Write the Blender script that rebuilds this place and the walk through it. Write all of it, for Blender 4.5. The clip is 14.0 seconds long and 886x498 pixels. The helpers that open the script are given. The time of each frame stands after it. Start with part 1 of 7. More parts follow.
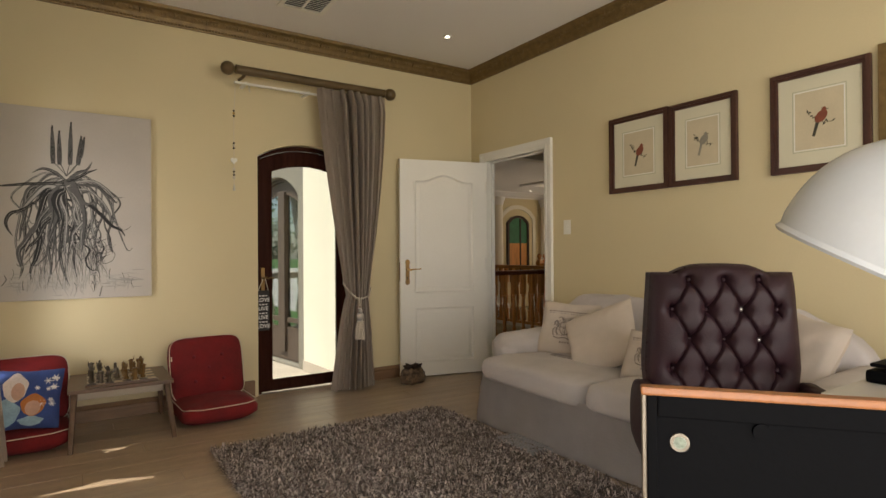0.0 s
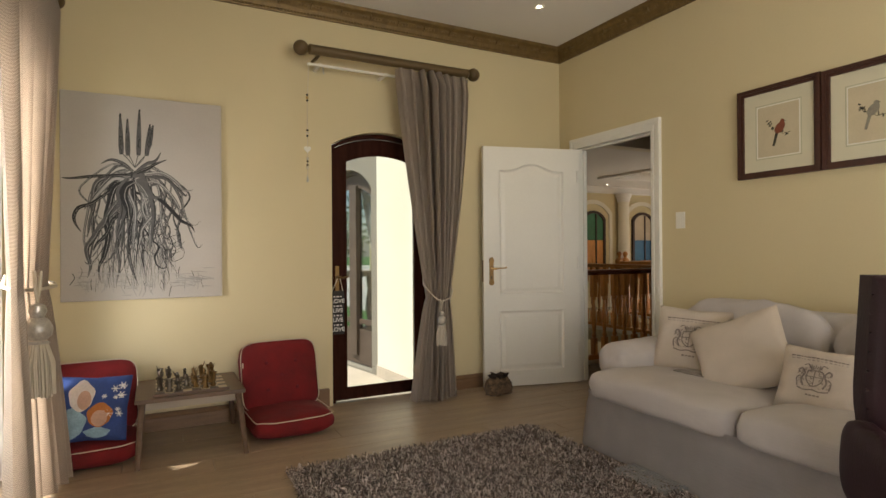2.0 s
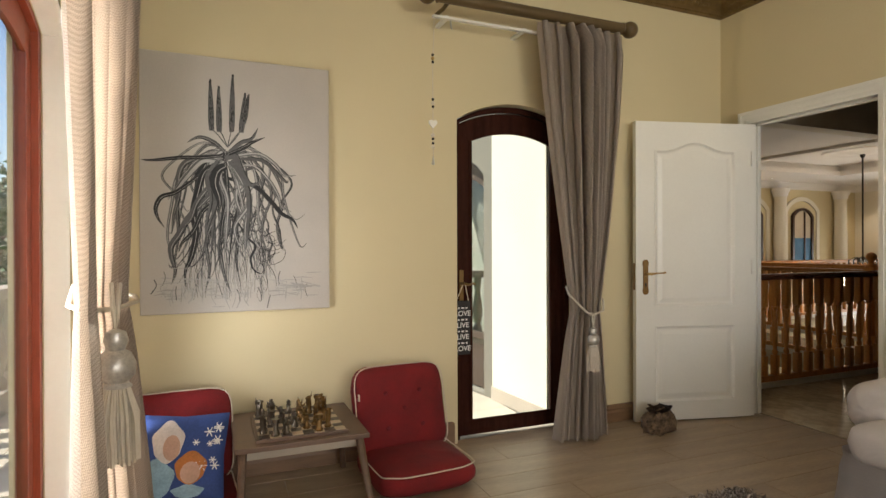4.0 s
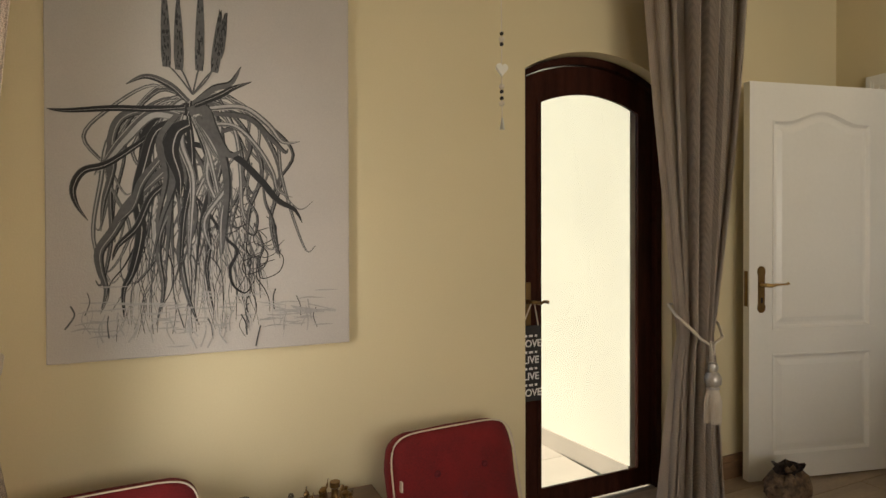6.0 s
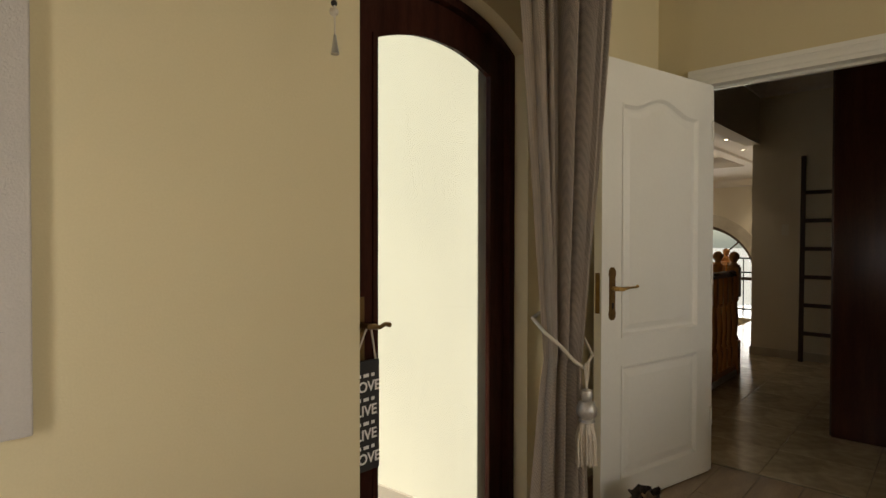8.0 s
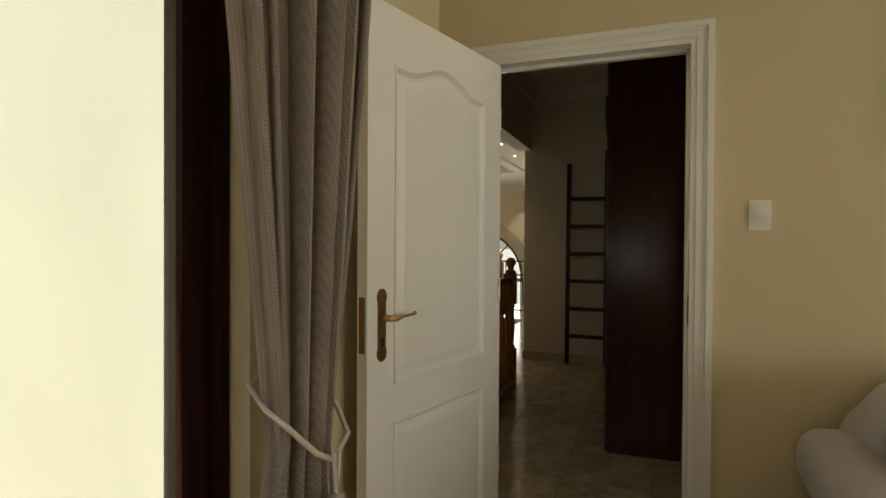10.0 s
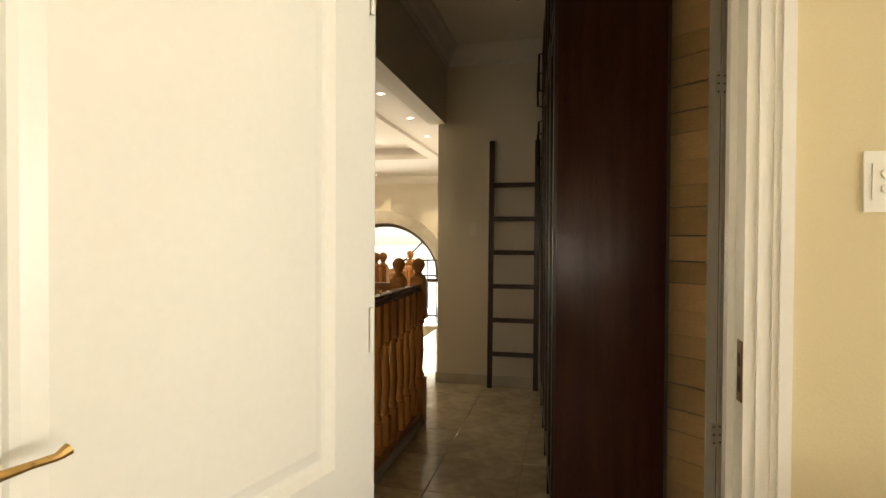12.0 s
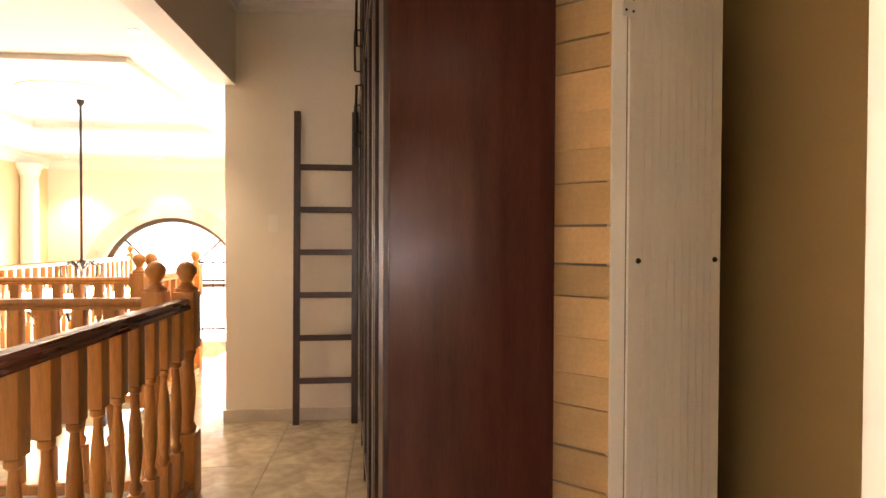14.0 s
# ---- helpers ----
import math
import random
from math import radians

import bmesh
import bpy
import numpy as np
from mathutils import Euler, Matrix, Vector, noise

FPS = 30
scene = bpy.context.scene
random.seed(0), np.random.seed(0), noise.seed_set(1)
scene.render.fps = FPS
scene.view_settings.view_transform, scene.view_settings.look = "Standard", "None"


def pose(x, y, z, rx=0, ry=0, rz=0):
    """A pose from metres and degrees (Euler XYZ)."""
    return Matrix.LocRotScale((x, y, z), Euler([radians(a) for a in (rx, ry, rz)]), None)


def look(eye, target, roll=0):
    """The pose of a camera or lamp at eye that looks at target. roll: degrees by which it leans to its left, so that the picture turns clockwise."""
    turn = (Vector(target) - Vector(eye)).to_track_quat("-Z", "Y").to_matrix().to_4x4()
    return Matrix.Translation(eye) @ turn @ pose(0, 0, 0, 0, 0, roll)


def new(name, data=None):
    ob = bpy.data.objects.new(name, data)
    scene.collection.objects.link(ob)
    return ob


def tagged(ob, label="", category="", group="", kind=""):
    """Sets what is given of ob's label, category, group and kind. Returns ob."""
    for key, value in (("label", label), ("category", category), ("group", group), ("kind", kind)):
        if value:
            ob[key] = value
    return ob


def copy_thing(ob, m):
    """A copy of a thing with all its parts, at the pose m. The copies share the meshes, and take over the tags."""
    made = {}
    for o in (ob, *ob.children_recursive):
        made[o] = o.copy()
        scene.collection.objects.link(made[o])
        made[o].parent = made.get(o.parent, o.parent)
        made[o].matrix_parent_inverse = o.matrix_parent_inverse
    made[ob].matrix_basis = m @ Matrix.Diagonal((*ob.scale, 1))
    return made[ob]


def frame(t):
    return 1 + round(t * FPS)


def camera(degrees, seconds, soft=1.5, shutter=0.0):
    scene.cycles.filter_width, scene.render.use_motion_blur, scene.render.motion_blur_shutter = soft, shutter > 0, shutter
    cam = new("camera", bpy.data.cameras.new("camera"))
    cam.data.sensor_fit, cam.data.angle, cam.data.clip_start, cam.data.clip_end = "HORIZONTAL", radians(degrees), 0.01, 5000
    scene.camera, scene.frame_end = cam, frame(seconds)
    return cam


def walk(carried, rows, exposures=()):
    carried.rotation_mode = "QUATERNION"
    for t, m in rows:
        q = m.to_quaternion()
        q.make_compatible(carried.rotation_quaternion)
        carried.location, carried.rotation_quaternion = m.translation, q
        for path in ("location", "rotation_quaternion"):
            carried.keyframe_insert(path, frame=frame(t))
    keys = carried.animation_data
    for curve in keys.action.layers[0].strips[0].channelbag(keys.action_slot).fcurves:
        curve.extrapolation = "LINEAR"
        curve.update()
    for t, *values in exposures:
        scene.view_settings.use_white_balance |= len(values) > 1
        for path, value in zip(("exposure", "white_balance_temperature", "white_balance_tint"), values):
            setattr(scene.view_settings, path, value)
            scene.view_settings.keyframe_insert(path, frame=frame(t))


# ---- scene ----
cam = camera(76.8, 14.0)
PATH = [
    (0, (0.129, 0.091, 1.168), (1.224, 1.765, 1.180), -0.4),
    (0.5, (0.158, 0.161, 1.169), (1.229, 1.85, 1.176), -0.4),
    (1, (0.18, 0.259, 1.166), (1.211, 1.972, 1.172), -0.4),
    (1.5, (0.189, 0.4, 1.172), (1.166, 2.145, 1.173), -0.4),
    (2, (0.177, 0.626, 1.163), (1.094, 2.403, 1.169), -0.4),
    (2.5, (0.136, 0.868, 1.176), (0.978, 2.682, 1.174), -0.4),
    (3, (0.075, 1.114, 1.178), (0.867, 2.95, 1.18), -0.4),
    (3.5, (0.036, 1.362, 1.158), (0.795, 3.213, 1.166), -0.4),
    (4, (0.003, 1.645, 1.192), (0.76, 3.496, 1.186), -0.2),
    (6.5, (0.074, 2.918, 1.222), (0.992, 4.695, 1.195), -0.1),
    (7, (0.145, 3.087, 1.216), (1.214, 4.776, 1.181), -0.1),
    (7.5, (0.24, 3.313, 1.213), (1.518, 4.851, 1.178), -0.0),
    (8, (0.344, 3.49, 1.22), (1.818, 4.841, 1.192), 0.1),
    (8.5, (0.434, 3.631, 1.256), (2.098, 4.74, 1.219), 0.2),
    (9, (0.569, 3.693, 1.261), (2.336, 4.629, 1.231), 0.2),
    (11.5, (2.009, 3.957, 1.244), (3.946, 4.454, 1.213), 0.4),
    (12, (2.288, 4.009, 1.252), (4.241, 4.442, 1.22), 0.3),
    (12.5, (2.582, 4.037, 1.233), (4.55, 4.391, 1.205), 0.5),
    (13, (2.794, 4.065, 1.231), (4.78, 4.304, 1.201), 0.2),
    (13.5, (3.0, 4.091, 1.241), (5.0, 4.131, 1.213), 0.4),
    (14, (3.2, 4.062, 1.236), (5.188, 3.851, 1.203), 0.2),
]
EXPOSURES = [(0, 0.3, 6650, 12), (2.5, 0.5, 6500, 11), (4, 0.66, 6350, 11), (6.5, 0.12, 6800, 12), (8, 0.02, 6750, 10), (9, -0.42, 6700, 7), (11.5, 1.45, 6900, 6), (12, 1.65, 7000, 7), (12.5, 2.2, 7300, 13), (13, 2.75, 7600, 18), (14, 3.5, 7000, 25)]
walk(cam, [(t, look(eye, target, roll)) for t, eye, target, roll in PATH], EXPOSURES)

# ---- light ----
world = bpy.data.worlds.new("world")
world.use_nodes = True
scene.world = world
sky = world.node_tree.nodes.new("ShaderNodeTexSky")
sky.sky_type, sky.sun_disc = "NISHITA", False
sky.sun_elevation, sky.sun_rotation = radians(59), radians(-84)
world.node_tree.links.new(sky.outputs[0], world.node_tree.nodes["Background"].inputs[0])
world.node_tree.nodes["Background"].inputs[1].default_value = 0.12
sun_data = bpy.data.lights.new("sun", "SUN")
sun_data.energy, sun_data.angle, sun_data.color = 5.0, radians(0.5), (1.0, 0.93, 0.82)
sun = new("sun", sun_data)
sun.matrix_world = look((-6, 5.3, 11), (-6 + 0.50, 5.3 - 0.05, 11 - 0.86))


def window_light(name, m, wide, high, watts, color=(1, 0.97, 0.92)):
    data = bpy.data.lights.new(name, "AREA")
    data.shape, data.size, data.size_y, data.energy, data.color = "RECTANGLE", wide, high, watts, color
    data.spread = radians(140)
    ob = new(name, data)
    ob.matrix_world = m
    return ob


# Sky light in the openings; the second west and south ones are unseen, added as fill.
window_light("sky_light_west", look((-0.6, 3.8, 1.1), (1, 3.6, 1.06)), 0.72, 1.9, 32, (1.0, 0.98, 0.96))
window_light("fill_light_west_two", look((-0.62, -1.0, 0.95), (1, -0.1, 0.75)), 1.3, 1.4, 28, (1.0, 0.97, 0.95))
window_light("fill_light_south", look((1.5, -2.05, 1.4), (1.5, 0, 1.3)), 2.6, 1.7, 46, (1.0, 0.94, 0.87))
window_light("sky_light_arch", look((12.3, 7.4, 0.0), (6, 7.4, 0.0)), 2.1, 2.4, 32, (1, 0.95, 0.88))


# ---- materials ----
def material(name, color, rough=0.6, metal=0.0, spots=0.12, scale=6.0, grain=120.0, bump=0.1, stretch=(1, 1, 1), gloss=0.5, island=0.0, each=0.0):
    m = bpy.data.materials.new(name)
    m.use_nodes = True
    n, l = m.node_tree.nodes, m.node_tree.links
    b = n["Principled BSDF"]
    co = n.new("ShaderNodeTexCoord")
    mp = n.new("ShaderNodeMapping")
    mp.inputs["Scale"].default_value = stretch
    l.new(co.outputs["Object"], mp.inputs[0])
    big, small = n.new("ShaderNodeTexNoise"), n.new("ShaderNodeTexNoise")
    big.inputs["Scale"].default_value, big.inputs["Detail"].default_value = scale, 6
    small.inputs["Scale"].default_value, small.inputs["Detail"].default_value = grain, 4
    for t in (big, small):
        l.new(mp.outputs[0], t.inputs["Vector"])
    mix = n.new("ShaderNodeMix")
    mix.data_type = "RGBA"
    a, z = [tuple(max(0, min(1, c * k)) for c in color) + (1,) for k in (1 - spots, 1 + spots)]
    mix.inputs["A"].default_value, mix.inputs["B"].default_value = a, z
    both = n.new("ShaderNodeMath")
    both.operation = "MULTIPLY_ADD"
    both.inputs[1].default_value = 0.4
    l.new(small.outputs[0], both.inputs[0])
    part_of = n.new("ShaderNodeMath")
    part_of.operation = "MULTIPLY"
    part_of.inputs[1].default_value = 0.6
    l.new(big.outputs[0], part_of.inputs[0])
    l.new(part_of.outputs[0], both.inputs[2])
    wide = n.new("ShaderNodeMapRange")
    wide.inputs["From Min"].default_value, wide.inputs["From Max"].default_value = 0.3, 0.7
    l.new(both.outputs[0], wide.inputs[0])
    l.new(wide.outputs[0], mix.inputs["Factor"])
    last = mix.outputs["Result"]
    if island or each:
        info = n.new("ShaderNodeObjectInfo") if each else n.new("ShaderNodeNewGeometry")
        rnd = n.new("ShaderNodeMapRange")
        k = each or island
        rnd.inputs["To Min"].default_value, rnd.inputs["To Max"].default_value = 1 - k, 1 + k
        l.new(info.outputs["Random" if each else "Random Per Island"], rnd.inputs[0])
        hsv = n.new("ShaderNodeHueSaturation")
        l.new(rnd.outputs[0], hsv.inputs["Value"])
        l.new(last, hsv.inputs["Color"])
        last = hsv.outputs[0]
    l.new(last, b.inputs["Base Color"])
    rr = n.new("ShaderNodeMapRange")
    rr.inputs["To Min"].default_value, rr.inputs["To Max"].default_value = max(0.02, rough - 0.07), min(1, rough + 0.07)
    l.new(big.outputs[0], rr.inputs[0])
    l.new(rr.outputs[0], b.inputs["Roughness"])
    b.inputs["Metallic"].default_value = metal
    b.inputs["Specular IOR Level"].default_value = gloss
    if bump:
        bp = n.new("ShaderNodeBump")
        bp.inputs["Strength"].default_value, bp.inputs["Distance"].default_value = bump, 0.004
        l.new(small.outputs[0], bp.inputs["Height"])
        l.new(bp.outputs[0], b.inputs["Normal"])
    return m


def glass_material(name, tint=(0.96, 0.98, 0.97), mirror=0.02):
    m = bpy.data.materials.new(name)
    m.use_nodes = True
    n, l = m.node_tree.nodes, m.node_tree.links
    n.remove(n["Principled BSDF"])
    clear, shiny, mix = n.new("ShaderNodeBsdfTransparent"), n.new("ShaderNodeBsdfGlossy"), n.new("ShaderNodeMixShader")
    clear.inputs[0].default_value = (*tint, 1)
    shiny.inputs["Roughness"].default_value = 0.02
    fres = n.new("ShaderNodeLayerWeight")
    power = n.new("ShaderNodeMath")
    power.operation = "POWER"
    power.inputs[1].default_value = 5.0
    l.new(fres.outputs["Facing"], power.inputs[0])
    more = n.new("ShaderNodeMath")
    more.operation = "MULTIPLY_ADD"
    more.inputs[1].default_value, more.inputs[2].default_value = 0.5, mirror
    l.new(power.outputs[0], more.inputs[0])
    l.new(more.outputs[0], mix.inputs[0])
    l.new(clear.outputs[0], mix.inputs[1])
    l.new(shiny.outputs[0], mix.inputs[2])
    l.new(mix.outputs[0], n["Material Output"].inputs[0])
    return m


def glow_material(name, color, strength):
    m = bpy.data.materials.new(name)
    m.use_nodes = True
    b = m.node_tree.nodes["Principled BSDF"]
    b.inputs["Base Color"].default_value = (*color, 1)
    b.inputs["Emission Color"].default_value = (*color, 1)
    b.inputs["Emission Strength"].default_value = strength
    return m


PLASTER = material("cream plaster", (0.645, 0.55, 0.337), 0.85, spots=0.04, scale=1.5, grain=180, bump=0.12)
HALL_PAINT = material("pale hall paint", (0.77, 0.72, 0.61), 0.8, spots=0.04, scale=1.5, bump=0.08)
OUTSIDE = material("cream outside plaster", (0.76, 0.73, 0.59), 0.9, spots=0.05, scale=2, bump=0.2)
# Bay plaster: grey, with the colour darkened to stand in for shade.
SHADED_PLASTER = material("grey plaster with shade in its colour", (0.22, 0.205, 0.165), 0.9, spots=0.06, scale=2, bump=0.2)
WHITE_PAINT = material("white ceiling paint", (0.80, 0.77, 0.74), 0.8, spots=0.02, scale=1.2, bump=0.05)
GLOSS_WHITE = material("white gloss paint", (0.80, 0.78, 0.71), 0.35, spots=0.03, scale=3, grain=60, bump=0.05)
GOLD = material("antique gold paint", (0.18, 0.115, 0.04), 0.45, 0.35, spots=0.35, scale=25, grain=200, bump=0.3)
BRONZE = material("bronze paint", (0.12, 0.08, 0.035), 0.45, 0.3, spots=0.15, scale=10, bump=0.1)
MAHOGANY = material("dark mahogany varnish", (0.038, 0.0135, 0.009), 0.14, spots=0.4, scale=4, grain=40, bump=0.06, gloss=0.05, stretch=(6, 6, 0.6))
PANEL_WOOD = material("polished reddish mahogany", (0.055, 0.018, 0.012), 0.17, spots=0.4, scale=4, grain=40, bump=0.05, gloss=0.14, stretch=(6, 6, 0.6))
BRIGHT_BRASS = material("rubbed bright brass", (0.46, 0.29, 0.10), 0.3, 0.9, spots=0.2, scale=30, bump=0.05)
RED_WOOD = material("red varnished wood", (0.22, 0.045, 0.02), 0.4, spots=0.25, scale=4, grain=40, bump=0.1, stretch=(6, 6, 0.6))
LAMINATE = material("pale oak laminate", (0.34, 0.255, 0.17), 0.36, spots=0.3, scale=2.2, grain=26, bump=0.05, stretch=(1, 7, 1), each=0.06)
SKIRTING = material("brown wooden skirting", (0.20, 0.115, 0.06), 0.5, spots=0.2, scale=4, grain=40, stretch=(1, 1, 8))
MARBLE = material("grey beige marble tile", (0.44, 0.37, 0.25), 0.16, spots=0.42, scale=3.5, grain=16, bump=0.02, each=0.08)
GROUT = material("grout", (0.25, 0.22, 0.17), 0.9, spots=0.1)
WARM_WOOD = material("orange varnished wood", (0.46, 0.20, 0.05), 0.3, spots=0.3, scale=5, grain=40, bump=0.08, stretch=(5, 5, 0.7), each=0.25)
DARK_WOOD = material("almost black stained wood", (0.03, 0.012, 0.008), 0.32, spots=0.35, scale=5, grain=50, bump=0.1, stretch=(5, 5, 0.6))
BRASS = material("antique brass", (0.20, 0.12, 0.045), 0.38, 0.85, spots=0.3, scale=30, bump=0.1)
STEEL = material("steel", (0.5, 0.5, 0.48), 0.35, 0.9, spots=0.1, scale=30)
IRON = material("black iron", (0.02, 0.018, 0.016), 0.5, 0.5, spots=0.2, scale=30)
SANDSTONE = material("honey sandstone brick", (0.70, 0.45, 0.21), 0.85, spots=0.16, scale=9, grain=90, bump=0.3, each=0.2)
WHITE_PLASTIC = material("white plastic", (0.80, 0.78, 0.70), 0.35, spots=0.02, bump=0.0)
OFF_WHITE = material("cream door paint", (0.84, 0.81, 0.74), 0.45, spots=0.03, scale=5, grain=60, bump=0.1)
# Brown woodwork, its colour deepened in place of shade over the bay.
GREY_FRAME = material("grey brown outside woodwork", (0.085, 0.06, 0.042), 0.6, spots=0.15, scale=5)
SILL_STONE = material("pale marble skirting", (0.52, 0.48, 0.40), 0.3, spots=0.2, scale=5)
BALCONY_TILE = material("cream balcony tile", (0.48, 0.42, 0.34), 0.5, spots=0.12, scale=5, each=0.05)
GLASS = glass_material("window glass")
BAY_GLASS = glass_material("reflecting bay glass", (0.7, 0.72, 0.71), 0.06)


# ---- mesh helpers ----
def box(bm, x0, x1, y0, y1, z0, z1, bevel=0.0, m=None):
    made = bmesh.ops.create_cube(bm, size=1, matrix=Matrix.Translation(((x0 + x1) / 2, (y0 + y1) / 2, (z0 + z1) / 2)) @ Matrix.Diagonal((x1 - x0, y1 - y0, z1 - z0, 1)))
    verts = made["verts"]
    if bevel:
        edges = list({e for v in verts for e in v.link_edges})
        out = bmesh.ops.bevel(bm, geom=edges, offset=bevel, segments=2, affect="EDGES", profile=0.6)
        verts = list({v for f in out["faces"] for v in f.verts} | {v for v in verts if v.is_valid})
    if m is not None:
        bmesh.ops.transform(bm, matrix=m, verts=verts)
    return verts


def boxed(*a, **k):
    bm = bmesh.new()
    box(bm, *a, **k)
    return bm


def lathe(bm, profile, m=None, seg=16):
    """Rings of (radius, height) turned about z."""
    rings = []
    for r, z in profile:
        rings.append([bm.verts.new((m or Matrix()) @ Vector((r * math.cos(2 * math.pi * k / seg), r * math.sin(2 * math.pi * k / seg), z))) for k in range(seg)])
    for a, b in zip(rings, rings[1:]):
        for k in range(seg):
            bm.faces.new((a[k], a[(k + 1) % seg], b[(k + 1) % seg], b[k]))
    bm.faces.new(rings[0][::-1])
    bm.faces.new(rings[-1])
    return bm


def tube(bm, points, radius, seg=8):
    """A round bar along points; radius is one number or one for each point."""
    pts = [Vector(p) for p in points]
    rings = []
    for k, p in enumerate(pts):
        way = (pts[min(k + 1, len(pts) - 1)] - pts[max(k - 1, 0)]).normalized()
        side = way.cross(Vector((0, 0, 1)) if abs(way.z) < 0.9 else Vector((1, 0, 0))).normalized()
        up = side.cross(way)
        r = radius[k] if isinstance(radius, (list, tuple)) else radius
        rings.append([bm.verts.new(p + r * (math.cos(2 * math.pi * q / seg) * side + math.sin(2 * math.pi * q / seg) * up)) for q in range(seg)])
    for a, b in zip(rings, rings[1:]):
        for q in range(seg):
            bm.faces.new((a[q], a[(q + 1) % seg], b[(q + 1) % seg], b[q]))
    bm.faces.new(rings[0][::-1])
    bm.faces.new(rings[-1])
    return bm


def sweep(bm, profile, a, b, out):
    """A moulding: profile of (out, up) carried from a to b."""
    a, b, out = Vector(a), Vector(b), Vector(out)
    up = Vector((0, 0, 1))
    ends = [[bm.verts.new(p + out * u + up * v) for u, v in profile] for p in (a, b)]
    n = len(profile)
    for k in range(n):
        bm.faces.new((ends[0][k], ends[0][(k + 1) % n], ends[1][(k + 1) % n], ends[1][k]))
    bm.faces.new(ends[0][::-1])
    bm.faces.new(ends[1])
    return bm


def arch_z(u, u0, u1, spring, apex):
    w, r = (u1 - u0) / 2, apex - spring
    big = (w * w + r * r) / (2 * r)
    return apex - big + math.sqrt(max(0, big * big - (u - (u0 + u1) / 2) ** 2))


def arch_line(u0, u1, z0, spring, apex, n=20):
    """The outline of an arched opening from its lower left corner round to its lower right one."""
    return [(u0, z0)] + [(u0 + (u1 - u0) * k / n, arch_z(u0 + (u1 - u0) * k / n, u0, u1, spring, apex)) for k in range(n + 1)] + [(u1, z0)]


def solid(bm, outline, place, v0, v1):
    """A closed outline of (u, z) made thick from v0 to v1; place(u, v, z) gives the world's point."""
    a, b = [[bm.verts.new(place(u, v, z)) for u, z in outline] for v in (v0, v1)]
    n = len(outline)
    for k in range(n):
        bm.faces.new((a[k], a[(k + 1) % n], b[(k + 1) % n], b[k]))
    bm.faces.new(a[::-1])
    bm.faces.new(b)
    return bm


def ring(bm, outer, inner, place, v0, v1, close=False):
    """A frame between two outlines of equal length."""
    rows = [[bm.verts.new(place(u, v, z)) for u, z in line] for line, v in ((outer, v0), (inner, v0), (inner, v1), (outer, v1))]
    n = len(outer)
    for r in range(4):
        a, b = rows[r], rows[(r + 1) % 4]
        for k in range(n if close else n - 1):
            bm.faces.new((a[k], a[(k + 1) % n], b[(k + 1) % n], b[k]))
    if not close:
        for k in (0, n - 1):
            bm.faces.new([row[k] for row in rows])
    return bm


def tidy(bm, smooth=False, angle=40):
    bmesh.ops.recalc_face_normals(bm, faces=bm.faces)
    if smooth:
        for f in bm.faces:
            f.smooth = True
        for e in bm.edges:
            e.smooth = len(e.link_faces) != 2 or e.calc_face_angle(0) < radians(angle)
    return bm


def mesh_of(name, bm, mat, smooth=False):
    tidy(bm, smooth)
    me = bpy.data.meshes.new(name)
    bm.to_mesh(me)
    bm.free()
    me.materials.append(mat)
    return me


def part(name, bm, mat, parent, label="", smooth=False):
    ob = new(name, mesh_of(name, bm, mat, smooth))
    ob.parent = parent
    if parent.type == "EMPTY":
        ob.matrix_parent_inverse = parent.matrix_basis.inverted()
    return tagged(ob, label)


def thing(name, at, label, category, group=""):
    ob = new(name)
    ob.empty_display_size = 0.1
    ob.matrix_basis = Matrix.Translation(at)
    return tagged(ob, label, category, group)


def single(name, bm, mat, label, category, group="", smooth=False):
    return tagged(new(name, mesh_of(name, bm, mat, smooth)), label, category, group)


def structure(name, bm, mat, label="", category="", smooth=False):
    return tagged(new(name, mesh_of(name, bm, mat, smooth)), label, category or name.split("_")[0], "", "structure")


def north(u, v, z):
    return (u, v, z)


def west(u, v, z):
    return (v, u, z)


def arched_wall(bm, place, u0, u1, z0, z1, o0, o1, base, spring, apex, v0, v1, n=20):
    """A wall with one arched opening."""
    line = arch_line(o0, o1, base, spring, apex, n)
    for a, b in ((u0, o0), (o1, u1)):
        solid(bm, [(a, z0), (b, z0), (b, z1), (a, z1)], place, v0, v1)
    for (a, za), (b, zb) in zip(line[1:-1], line[2:-1]):
        solid(bm, [(a, za), (b, zb), (b, z1), (a, z1)], place, v0, v1)
    if base > z0:
        solid(bm, [(o0, z0), (o1, z0), (o1, base), (o0, base)], place, v0, v1)
    bmesh.ops.remove_doubles(bm, verts=bm.verts, dist=0.0005)
    seen = {}
    for f in list(bm.faces):
        key = tuple(round(c, 4) for c in f.calc_center_median())
        if key in seen:
            bm.faces.remove(f)
            if seen[key].is_valid:
                bm.faces.remove(seen[key])
        else:
            seen[key] = f
    return bm


